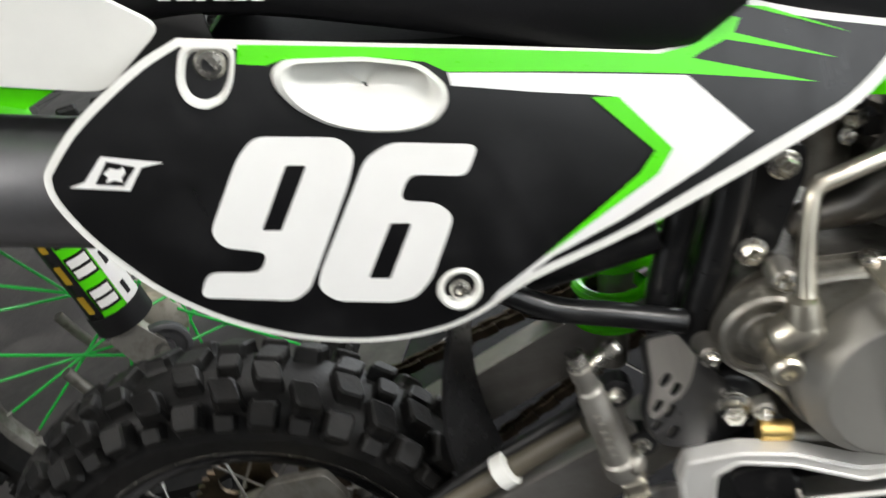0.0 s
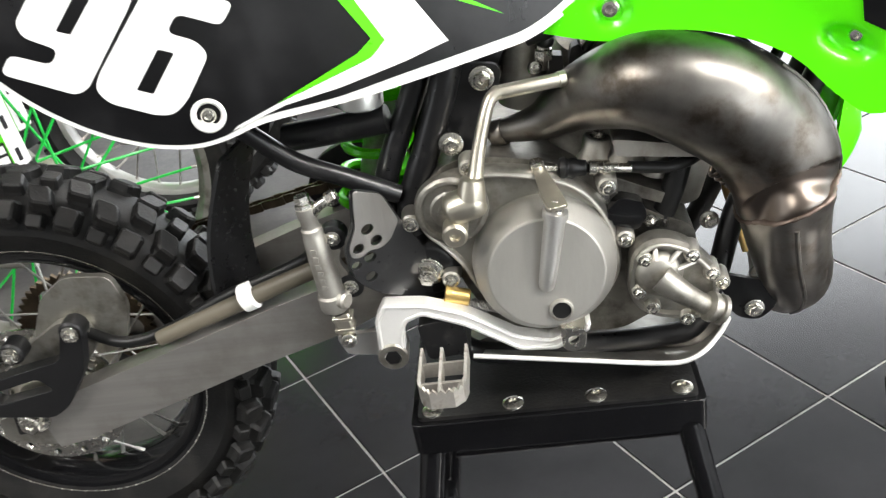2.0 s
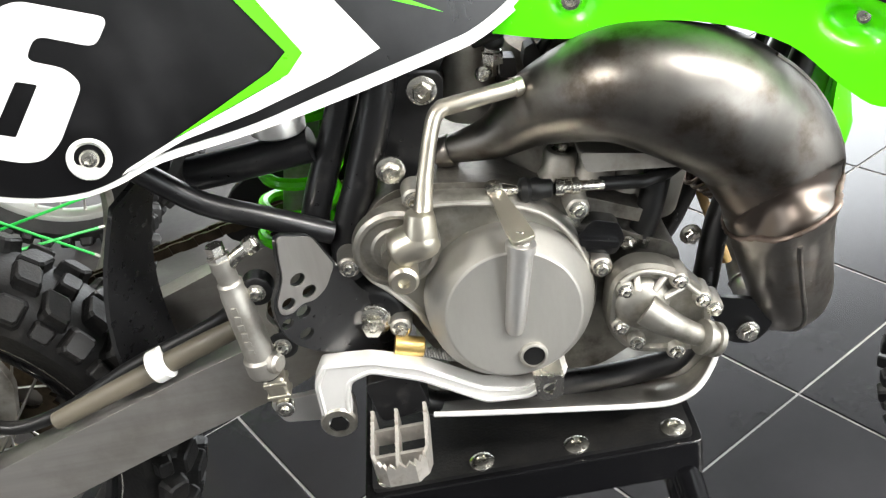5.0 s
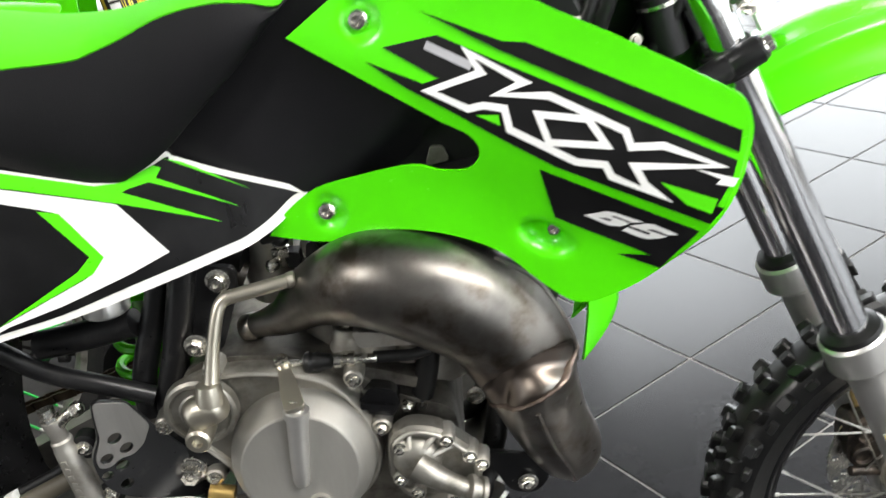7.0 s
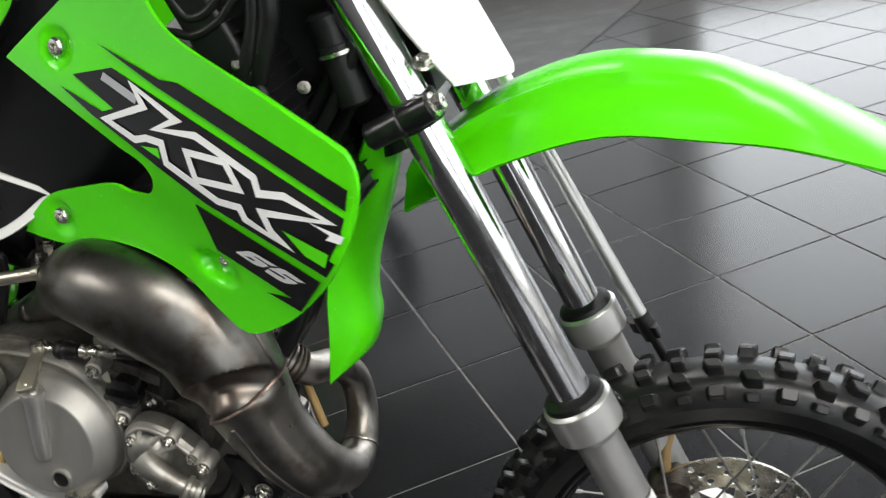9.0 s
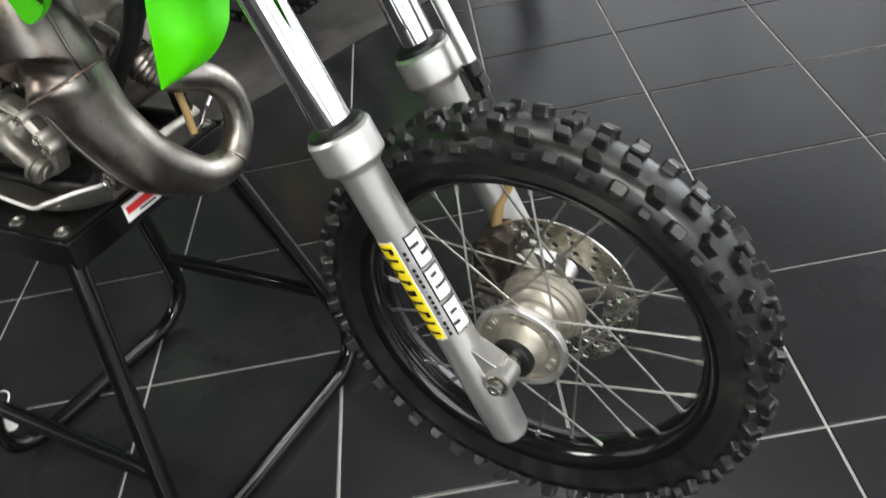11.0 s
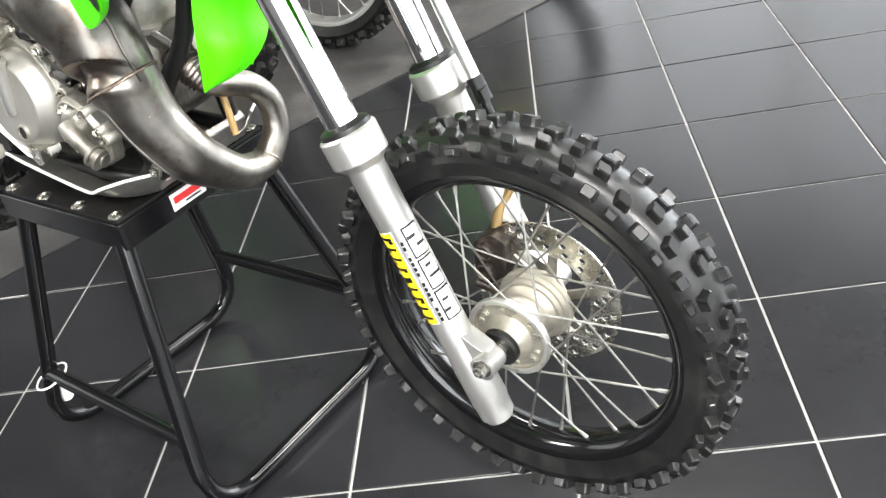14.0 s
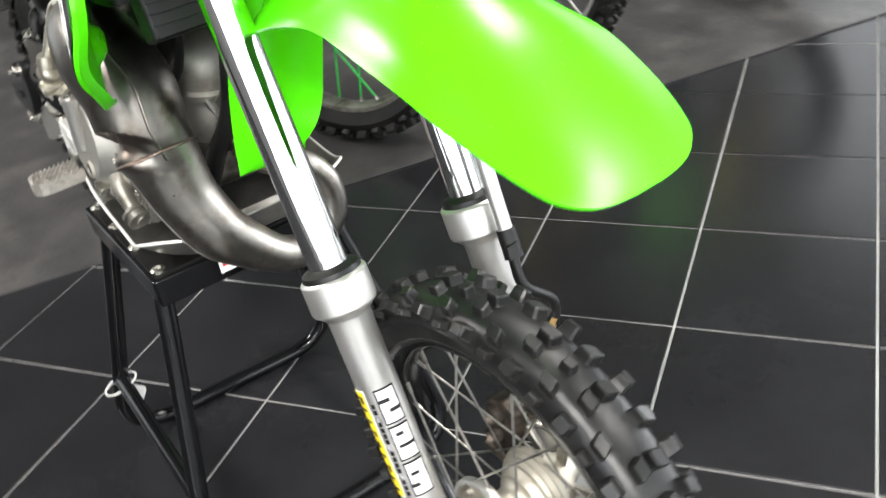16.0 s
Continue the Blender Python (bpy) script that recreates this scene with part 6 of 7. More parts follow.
PEG = [(0.385, -0.130, 0), (0.385, -0.180, 0), (0.388, -0.189, 0), (0.396, -0.196, 0), (0.417, -0.196, 0), (0.425, -0.189, 0), (0.428, -0.180, 0), (0.428, -0.130, 0)]
for p0, p1 in zip(PEG, PEG[1:]):
    part("toothed_bar", toothed(p0, p1, 0.508, 0.5235), PEG_STEEL, peg, "toothed steel bar")
part("toothed_bar", toothed((0.406, -0.195, 0), (0.406, -0.132, 0), 0.511, 0.5235), PEG_STEEL, peg, "toothed steel bar")
for y in (-0.150, -0.178):
    part("cross_bar", box(bmesh.new(), (0.4065, y, 0.515), (0.041, 0.003, 0.014)), PEG_STEEL, peg)
part("peg_mount", slab(bmesh.new(), rounded([(0.384, 0.545), (0.424, 0.548), (0.43, 0.51), (0.39, 0.505)], 0.006), 0.04, side(-0.082)), FRAME, peg, bevel=0.003)

# skid guard under the engine
GUARD = [(0.418, 0.474), (0.444, 0.482), (0.527, 0.470), (0.628, 0.452), (0.656, 0.462), (0.668, 0.492), (0.660, 0.500), (0.648, 0.474), (0.626, 0.461), (0.527, 0.480), (0.445, 0.492), (0.418, 0.484)]
GUARD_METAL = surface("worn_guard_aluminium", (0.36, 0.35, 0.325), 0.36, 0.9, vary=0.2, scale=30, fine=160, bump=0.05, dirt=(0.15, 0.135, 0.115), dirt_at=(0.5, 0.8))
guard = part("skid_guard", slab(bmesh.new(), rounded(GUARD, 0.003), 0.15, lambda a, b, h: Vector((a, -0.075 + h, b))), GUARD_METAL, bike, "worn aluminium skid guard plate with a bright edge", bevel=0.002)
# flared side flange: foot and free edge, from the rear to the turned-in front
FLANGE = [((0.440, -0.075, 0.482), (0.432, -0.132, 0.5125)), ((0.485, -0.075, 0.476), (0.485, -0.138, 0.5075)), ((0.540, -0.075, 0.468), (0.540, -0.139, 0.4985)), ((0.588, -0.075, 0.460), (0.588, -0.139, 0.4900)), ((0.616, -0.075, 0.455), (0.616, -0.1395, 0.4885)), ((0.640, -0.068, 0.454), (0.635, -0.137, 0.4955)), ((0.654, -0.060, 0.462), (0.654, -0.114, 0.4965)), ((0.662, -0.055, 0.474), (0.668, -0.086, 0.4920))]
foot, edge = spline([p for p, e in FLANGE], 5), spline([e for p, e in FLANGE], 5)
for sgn in (1, -1):
    rows = []
    for p, e in zip(foot, edge):
        p, e = Vector((p[0], sgn * p[1], p[2])), Vector((e[0], sgn * e[1], e[2]))
        rows.append([p.lerp(e, k / 6) - Vector((0, 0, 0.008)) * math.sin(math.pi * k / 6) for k in range(7)])
    part("side_flange", sheet(bmesh.new(), rows), GUARD_METAL, guard, "flared side flange", solid=0.002)
    part("bright_edge", tube([(e[0], sgn * e[1], e[2]) for e in edge], 0.0023, 10, 2), PEDAL_ALLOY, guard, "bright rolled edge")

# airbox under the seat
bm = slab(bmesh.new(), fine(rounded([(0.13, 0.86), (0.20, 0.78), (0.27, 0.765), (0.40, 0.79), (0.47, 0.80), (0.47, 0.87), (0.30, 0.90), (0.15, 0.95)], 0.02)), 0.14, lambda a, b, h: Vector((a, -0.07 + h, b)))
part("airbox", bm, BLACK_PLASTIC, bike, "black plastic airbox", bevel=0.008)
bm = slab(bmesh.new(), fine(rounded([(0.215, 0.79), (0.27, 0.785), (0.275, 0.735), (0.262, 0.70), (0.25, 0.70), (0.235, 0.74)], 0.012)), 0.05, lambda a, b, h: Vector((a, -0.01 + h, b)))
part("inner_guard", bm, BLACK_PLASTIC, bike, "black inner mud guard", bevel=0.005)
# chain and sprocket on the far side
drive = thing_part("chain_drive", bike, (0.2, 0.07, 0.56), "steel chain and rear sprocket")
teeth = []
for k in range(96):
    a = 2 * math.pi * k / 96
    r = 0.078 + (0.0035 if k % 2 else -0.0025)
    teeth.append((REAR_AT[0] + r * math.cos(a), REAR_AT[2] + r * math.sin(a)))
cut = [[(REAR_AT[0] + 0.055 * math.cos(a) + 0.014 * math.cos(b), REAR_AT[2] + 0.055 * math.sin(a) + 0.014 * math.sin(b)) for b in (2 * math.pi * k / 10 for k in range(10))] for a in (2 * math.pi * k / 6 for k in range(6))]
part("rear_sprocket", slab(bmesh.new(), teeth, 0.005, lambda a, b, h: Vector((a, 0.058 + h, b)), cut), WORN_STEEL, drive)
top_run, low_run = [Vector((REAR_AT[0] + 0.02, 0.06, 0.552)), Vector((0.415, 0.06, 0.635))], [Vector((REAR_AT[0] + 0.02, 0.06, 0.374)), Vector((0.42, 0.06, 0.575))]
for run in (top_run, low_run):
    n = int((run[1] - run[0]).length / 0.0127)
    bm = bmesh.new()
    d = (run[1] - run[0]).normalized()
    tilt = Matrix.Rotation(-math.atan2(d.z, d.x), 4, "Y")
    for k in range(n):
        c = run[0] + d * (0.0127 * (k + 0.5))
        w_ = 0.011 if k % 2 else 0.007
        for sgn in (-1, 1):
            box(bm, c + Vector((0, sgn * w_ / 2, 0)), (0.0155, 0.0018, 0.0095), tilt)
    ob = part("chain_run", bm, WORN_STEEL, drive, "oily steel roller chain")
    tagged(ob, kind="stuff")

bm = slab(bmesh.new(), fine(rounded([(0.255, 0.585), (0.275, 0.632), (0.33, 0.655), (0.375, 0.63), (0.36, 0.575), (0.30, 0.565)], 0.02)), 0.01, lambda a, b, h: Vector((a, 0.080 + h, b)))
part("chain_guard", bm, BLACK_PLASTIC, bike, "black plastic chain guard", bevel=0.003)
# ---- engine ----
engine = thing_part("engine", bike, (0.52, 0, 0.6), "cast aluminium two-stroke engine with clutch cover and water pump")
CASE = [(0.4001, 0.6502), (0.4105, 0.6662), (0.4236, 0.6747), (0.4387, 0.6788), (0.4573, 0.6802), (0.4793, 0.678), (0.5067, 0.6719), (0.5337, 0.6612), (0.5504, 0.6475), (0.5627, 0.6279), (0.5712, 0.601), (0.5725, 0.571), (0.562, 0.545), (0.542, 0.527), (0.508, 0.5195), (0.472, 0.530), (0.448, 0.550), (0.4365, 0.573), (0.4315, 0.586), (0.4154, 0.6093), (0.4045, 0.6216), (0.399, 0.6346)]
# painted in the darker cast tone that holds the shade behind cover and pipe
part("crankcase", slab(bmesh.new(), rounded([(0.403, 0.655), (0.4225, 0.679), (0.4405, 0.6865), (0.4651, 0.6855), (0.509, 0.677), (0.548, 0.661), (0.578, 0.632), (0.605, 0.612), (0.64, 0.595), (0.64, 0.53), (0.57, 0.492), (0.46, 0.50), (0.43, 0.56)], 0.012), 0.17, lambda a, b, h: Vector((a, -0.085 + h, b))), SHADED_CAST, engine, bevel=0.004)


def dome(bm, outline, levels, y0):
    """A cover that steps in towards the viewer: levels of (inset, height)."""
    rows = [[Vector((p[0], y0 - h, p[1])) for p in inset(outline, d)] for d, h in levels]
    sheet(bm, rows, close=True)
    k = len(rows[-1])
    bm.verts.ensure_lookup_table()
    bm.faces.new([bm.verts[i] for i in range((len(rows) - 1) * k, len(rows) * k)])
    return bm


CASE_R = [tuple(p) for p in spline(CASE, 4, True)]
part("right_cover", dome(bmesh.new(), CASE_R, [(0, 0), (0.0, 0.012), (0.003, 0.017), (0.0055, 0.0175), (0.0075, 0.0145), (0.012, 0.0145)], -0.083), CAST_DULL, engine, "satin cast aluminium side cover")
part("cover_lip", tube([(p[0], -0.1005, p[1]) for p in inset(CASE_R, 0.0042)] + [(inset(CASE_R, 0.0042)[0][0], -0.1005, inset(CASE_R, 0.0042)[0][1])], 0.0022, 8, 1), CAST, engine, "bright machined edge")
C0, CAX = Vector((0.5052, -0.098, 0.5870)), Vector((0.03, -1, 0.12)).normalized()
part("clutch_cover", lathe(bmesh.new(), C0, CAX, [(-0.006, 0.0645), (0.002, 0.064), (0.012, 0.063), (0.016, 0.0622), (0.0185, 0.0606), (0.0325, 0.0518), (0.0338, 0.0508), (0.0345, 0.0492), (0.0345, 0)], 72), surface("brushed_clutch_cover", (0.37, 0.36, 0.33), 0.5, 0.75, vary=0.10, fine=300, bump=0.015, stretch=(1, 1, 0.3)), engine, "round clutch cover with a bevelled edge", sharp=22)
part("drain_plug", lathe(bmesh.new(), (0.5151, -0.1362, 0.5558), CAX, [(-0.004, 0.0112), (0, 0.0108), (0.003, 0.0104), (0.0035, 0.0095), (0.0035, 0.0084), (0.0005, 0.0082), (0.0005, 0)], 28), CAST, engine)
part("plug_socket", lathe(bmesh.new(), (0.5151, -0.1365, 0.5558), CAX, [(0.0004, 0.0081), (0.0012, 0.0081), (0.0012, 0)], 20), HOSE, engine)
# clutch release arm on its post
part("clutch_post", sweep(bmesh.new(), [(0.5045, -0.1335, 0.579), (0.5052, -0.1345, 0.584), (0.5085, -0.1345, 0.600), (0.517, -0.1325, 0.640), (0.5178, -0.1322, 0.644), (0.5180, -0.1322, 0.645), (0.5192, -0.132, 0.651), (0.5195, -0.132, 0.652)], [0.0062, 0.0072, 0.0078, 0.0090, 0.0092, 0.0108, 0.0108, 0.0095], 24), SATIN, engine, "cast clutch arm post")
part("arm_shaft", lathe(bmesh.new(), (0.5192, -0.132, 0.650), (0.15, 0.05, 1), [(0, 0.0068), (0.010, 0.0068), (0.0115, 0.0055), (0.0115, 0)], 18), ZINC, engine)
# the arm lies across the shaft and reaches back over the cover to the cable
ARM0, ARM1 = Vector((0.5202, -0.136, 0.6575)), Vector((0.508, -0.089, 0.672))
armd = (ARM1 - ARM0).normalized()
armw = Vector((1, 0.25, 0.05)).normalized()
armn = armd.cross(armw).normalized() * -1
bm = slab(bmesh.new(), rounded([(-0.006, -0.0085), (0.012, -0.0088), (0.040, -0.0058), (0.054, -0.0058), (0.054, 0.0058), (0.040, 0.0052), (0.012, 0.0078), (-0.006, 0.0085)], 0.004), 0.004, lambda a, b, h: ARM0 + armd * a + armw * b + armn * h)
part("clutch_arm", bm, KICK_STEEL, engine, "steel clutch release arm", bevel=0.001)
cable = thing_part("clutch_cable", bike, (0.55, -0.14, 0.69), "black clutch cable with threaded adjuster")
part("cable_end", lathe(bmesh.new(), (0.508, -0.0905, 0.668), (0, -0.3, 1), [(0, 0.0065), (0.011, 0.0065), (0.012, 0.004)], 16), ZINC, cable)
AXC = Vector((0.989, 0.02, -0.145))
A0 = Vector((0.509, -0.092, 0.6725))
part("link", lathe(bmesh.new(), A0, AXC, [(0, 0.003), (0.018, 0.003)], 10), ZINC, cable)
part("boot", lathe(bmesh.new(), A0 + AXC * 0.016, AXC, [(0, 0.004), (0.002, 0.0085), (0.006, 0.0095), (0.009, 0.0078), (0.013, 0.009), (0.018, 0.0072), (0.024, 0.0068), (0.026, 0.004)], 18), HOSE, cable, "black rubber boot")
part("adjuster", lathe(bmesh.new(), A0 + AXC * 0.042, AXC, [(0, 0.0038), (0.001, 0.0066), (0.007, 0.0066), (0.008, 0.0048), (0.012, 0.0048), (0.013, 0.0066), (0.018, 0.0066), (0.019, 0.0042), (0.036, 0.0042), (0.037, 0.0036)], 12), ZINC, cable, "threaded steel adjuster")
part("outer_cable", tube([(0.584, -0.0885, 0.6612), (0.605, -0.088, 0.6580), (0.622, -0.087, 0.6565), (0.65, -0.075, 0.662), (0.70, -0.05, 0.70), (0.76, -0.045, 0.82)], 0.0052, 12), HOSE, cable)
part("cable_bracket", slab(bmesh.new(), [(0.5575, 0.618), (0.5665, 0.616), (0.5685, 0.668), (0.5575, 0.670)], 0.004, side(-0.084)), ZINC, engine)
# kick starter
kick = thing_part("kick_starter", bike, (0.46, -0.14, 0.70), "folding kick-start lever in satin steel")
part("shaft_housing", lathe(bmesh.new(), (0.4315, -0.100, 0.650), (0, -1, 0), [(0, 0.0325), (0.008, 0.0315), (0.0105, 0.029), (0.0110, 0.0265), (0.0085, 0.0245), (0.0085, 0.0185), (0.010, 0.0165), (0.010, 0.0115), (0.022, 0.011), (0.022, 0)], 40), CAST_DULL, kick, "round cast shaft housing", sharp=24)
K0, K1 = Vector((0.4290, -0.1285, 0.6600)), Vector((0.4620, -0.1270, 0.6690))
part("knuckle", lathe(bmesh.new(), K0, K1 - K0, [(0, 0), (0.0002, 0.0085), (0.0025, 0.0122), (0.007, 0.0140), (0.024, 0.0148), (0.030, 0.0135), (0.0335, 0.0102), (0.0342, 0.0065), (0.0342, 0)], 28), KICK_STEEL, kick, "forged kick-start knuckle")
part("knuckle_collar", lathe(bmesh.new(), (0.4520, -0.130, 0.671), (0.16, 0.12, 0.98), [(0, 0.012), (0.010, 0.0112), (0.0165, 0.0098), (0.018, 0.0075)], 22), KICK_STEEL, kick)
part("pinch_lug", lathe(bmesh.new(), (0.4345, -0.114, 0.6425), (0, -1, 0), [(0, 0.0095), (0.001, 0.0108), (0.026, 0.0108), (0.0285, 0.0088), (0.0285, 0.0045), (0.024, 0.004), (0.024, 0)], 24), KICK_STEEL, kick)
part("arm", tube([(0.4535, -0.130, 0.678), (0.4575, -0.125, 0.688), (0.4637, -0.117, 0.7102), (0.4722, -0.108, 0.734), (0.478, -0.1028, 0.7445), (0.4855, -0.1004, 0.7480)], [0.0085, 0.0066, 0.0056, 0.0054, 0.0056, 0.0056], 18), KICK_STEEL, kick)
part("pedal_bar", sweep(bmesh.new(), [(0.4795, -0.1010, 0.7468), (0.4815, -0.1006, 0.7472), (0.4825, -0.1004, 0.7473), (0.533, -0.0905, 0.7476), (0.5335, -0.0904, 0.7476), (0.5385, -0.0892, 0.7477), (0.5397, -0.089, 0.7477)], [0.0048, 0.0058, 0.0060, 0.0060, 0.0068, 0.0068, 0.0058], 20), KICK_STEEL, kick)
# cover bolts
for x, z in ((0.4512, 0.6840), (0.3937, 0.6390), (0.4202, 0.5771), (0.5769, 0.5984), (0.5649, 0.6516)):
    part("bolt_boss", lathe(bmesh.new(), (x, -0.084, z), (0, -1, 0), [(0, 0.0095), (0.018, 0.0085), (0.0195, 0.007)], 18), CAST, engine)
    hex_bolt("cover_bolt", (x, -0.103, z), (0, -1, 0), 0.0048, engine)
# oil filler cap
GLOSS_BLACK = surface("glossy_black_plastic", (0.006, 0.006, 0.0065), 0.22, vary=0.2, bump=0.02)
shift(part("filler_cap", slab(bmesh.new(), rounded([(0.5560, 0.639), (0.5711, 0.6535), (0.5902, 0.6465), (0.5938, 0.632), (0.5848, 0.6195), (0.5610, 0.628)], 0.005), 0.018, side(-0.104)), GLOSS_BLACK, engine, "black plastic oil filler cap", bevel=0.004), 0.004, 0.026, -0.0166)
shift(part("cap_grip", slab(bmesh.new(), rounded([(0.560, 0.6415), (0.589, 0.6335), (0.587, 0.628), (0.5595, 0.6355)], 0.002), 0.007, side(-0.120)), GLOSS_BLACK, engine, bevel=0.002), 0.004, 0.026, -0.0166)
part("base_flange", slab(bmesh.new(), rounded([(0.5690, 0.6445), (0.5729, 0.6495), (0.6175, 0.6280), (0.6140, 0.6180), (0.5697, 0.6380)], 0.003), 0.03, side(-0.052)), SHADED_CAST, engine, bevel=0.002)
# water pump
pump = thing_part("water_pump", bike, (0.62, -0.12, 0.57), "cast aluminium water pump with hose elbow")
RIM = [(0.5891, 0.5847), (0.6045, 0.5914), (0.6253, 0.5841), (0.6416, 0.5673), (0.6497, 0.5549), (0.6512, 0.5383), (0.6438, 0.5179), (0.6302, 0.5144), (0.595, 0.5228), (0.5812, 0.5439), (0.5835, 0.5703)]
PUMP = inset([tuple(p) for p in spline(RIM, 4, True)], -0.0045)
part("pump_cover", dome(bmesh.new(), PUMP, [(0, 0), (0, 0.016), (0.002, 0.020), (0.0055, 0.0205), (0.0075, 0.0165), (0.014, 0.0165)], -0.082), CAST_DULL, pump, sharp=24)
part("rim_lip", tube([(x, -0.1025, z) for x, z in RIM[:7]], 0.0023, 10), CAST, pump, "raised cast lip")
part("impeller_dome", lathe(bmesh.new(), (0.603, -0.096, 0.562), (0, -1, 0), [(0, 0.0225), (0.004, 0.0218), (0.009, 0.0195), (0.0125, 0.0155), (0.0145, 0.0095), (0.015, 0)], 32), CAST_DULL, pump)
for a in (0.35, 1.0, 1.75):
    e0 = Vector((0.603 + 0.016 * math.cos(a), -0.106, 0.562 + 0.016 * math.sin(a)))
    e1 = Vector((0.607 + 0.033 * math.cos(a), -0.099, 0.560 + 0.029 * math.sin(a)))
    part("rib", sweep(bmesh.new(), [e0, e1], [0.003, 0.0024], 8), CAST, pump)
part("outlet_pipe", tube([(0.604, -0.110, 0.563), (0.614, -0.115, 0.555), (0.628, -0.116, 0.5435), (0.642, -0.115, 0.533), (0.655, -0.112, 0.525)], [0.0125, 0.0112, 0.0092, 0.0086, 0.0084], 22), CAST_DULL, pump)
part("outlet_collar", lathe(bmesh.new(), (0.641, -0.1185, 0.5352), (0.84, 0.15, -0.52), [(0, 0.0108), (0.001, 0.0135), (0.005, 0.0138), (0.006, 0.0112), (0.010, 0.0112), (0.011, 0.0135), (0.015, 0.0135), (0.016, 0.011)], 22), CAST_DULL, pump)
for x, z in ((0.5915, 0.5785), (0.6483, 0.5571), (0.6566, 0.5472), (0.5964, 0.5286), (0.632, 0.578), (0.585, 0.546), (0.626, 0.513)):
    part("bolt_boss", lathe(bmesh.new(), (x, -0.085, z), (0, -1, 0), [(0, 0.0080), (0.018, 0.0072), (0.0195, 0.006)], 16), CAST, pump)
    hex_bolt("pump_bolt", (x, -0.104, z), (0, -1, 0), 0.0042, pump)
hose = thing_part("water_hose", bike, (0.615, -0.11, 0.65), "black rubber water hose with steel clamp")
part("hose_body", tube([(0.6035, -0.109, 0.612), (0.6095, -0.110, 0.627), (0.6175, -0.110, 0.6475), (0.6245, -0.108, 0.669), (0.631, -0.102, 0.690), (0.650, -0.088, 0.72), (0.69, -0.07, 0.76)], 0.0102, 20), HOSE, hose)
part("hose_clamp", lathe(bmesh.new(), (0.6062, -0.1095, 0.619), (0.36, 0, 0.93), [(0, 0.0106), (0, 0.0116), (0.008, 0.0116), (0.008, 0.0106)], 28), ZINC, hose, "steel band clamp")
part("spigot", lathe(bmesh.new(), (0.599, -0.106, 0.596), (0.36, -0.02, 0.93), [(0, 0.014), (0.008, 0.0105), (0.02, 0.0098)], 24), CAST, hose)
hex_bolt("clamp_screw", (0.5965, -0.120, 0.6265), (-0.4, -1, 0), 0.0046, hose)
shift(pump, -0.001, -0.015, 0.0068)
shift(hose, 0.0045, 0.035, -0.0215)
# cylinder and head
cyl = thing_part("cylinder", bike, (0.60, 0, 0.70), "cast aluminium cylinder and head with spark plug")
for x, z, r_ in ((0.557, 0.655, 0.0125), (0.5845, 0.652, 0.0135), (0.609, 0.640, 0.0115)):
    part("stud_tower", lathe(bmesh.new(), (x, -0.058, z), (0.22, -0.08, 0.97), [(0, r_ * 1.25), (0.006, r_ * 1.2), (0.010, r_), (0.024, r_), (0.0265, r_ * 0.85), (0.027, r_ * 0.55), (0.0245, r_ * 0.5), (0.0245, 0)], 24), CAST, cyl, "cast stud tower")
    hex_bolt("base_nut", (x + 0.006, -0.060, z + 0.025), (0.22, -0.08, 0.97), r_ * 0.42, cyl)
up = Vector((0.30, 0, 0.95))
# barrel takes the same shade-darkened cast; the water jacket keeps plain CAST
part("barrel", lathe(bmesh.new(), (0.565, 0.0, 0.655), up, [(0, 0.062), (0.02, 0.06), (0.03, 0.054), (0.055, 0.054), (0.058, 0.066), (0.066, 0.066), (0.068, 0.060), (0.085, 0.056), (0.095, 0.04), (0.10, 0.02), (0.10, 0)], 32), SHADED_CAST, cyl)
part("water_jacket", lathe(bmesh.new(), (0.612, 0.0, 0.602), up, [(0, 0.050), (0.034, 0.050), (0.040, 0.046), (0.060, 0.046), (0.064, 0.059), (0.066, 0.061), (0.073, 0.061), (0.076, 0.056), (0.098, 0.054), (0.114, 0.045), (0.126, 0.022), (0.126, 0)], 36), CAST, cyl, "cast cylinder water jacket")
part("lower_flange", slab(bmesh.new(), rounded([(0.572, 0.690), (0.64, 0.676), (0.645, 0.664), (0.575, 0.674)], 0.004), 0.03, side(-0.062)), CAST, cyl, bevel=0.002)
for k in range(6):
    a = 2 * math.pi * k / 6
    u_, v_, d_ = frame_axes(up)
    p = Vector((0.565, 0, 0.655)) + d_ * 0.066 + (u_ * math.cos(a) + v_ * math.sin(a)) * 0.056
    hex_bolt("head_nut", p, d_, 0.0062, cyl)
part("exhaust_flange", lathe(bmesh.new(), (0.62, 0, 0.655), (0.95, 0, -0.25), [(0, 0.03), (0.03, 0.028), (0.04, 0.024), (0.07, 0.022)], 24), CAST_DULL, cyl)
part("exhaust_spring", sweep(bmesh.new(), [(0.675 + 0.035 * k / 140, -0.024 + 0.0038 * math.cos(k * 0.8), 0.655 - 0.02 * k / 140 + 0.0038 * math.sin(k * 0.8)) for k in range(141)], 0.0009, 6), STEEL, cyl)
part("breather_hose", tube([(0.690, 0.034, 0.572), (0.694, 0.032, 0.555), (0.702, 0.027, 0.525), (0.709, 0.021, 0.497)], 0.0046, 12), TAN, cyl, "tan plastic breather hose")
# brass pedal stop and odd fittings
part("pedal_socket", lathe(bmesh.new(), (0.358, -0.1372, 0.522), (0, -1, 0), [(0, 0.0075), (0.0008, 0.0075), (0.0008, 0)], 6), HOSE, pedal)
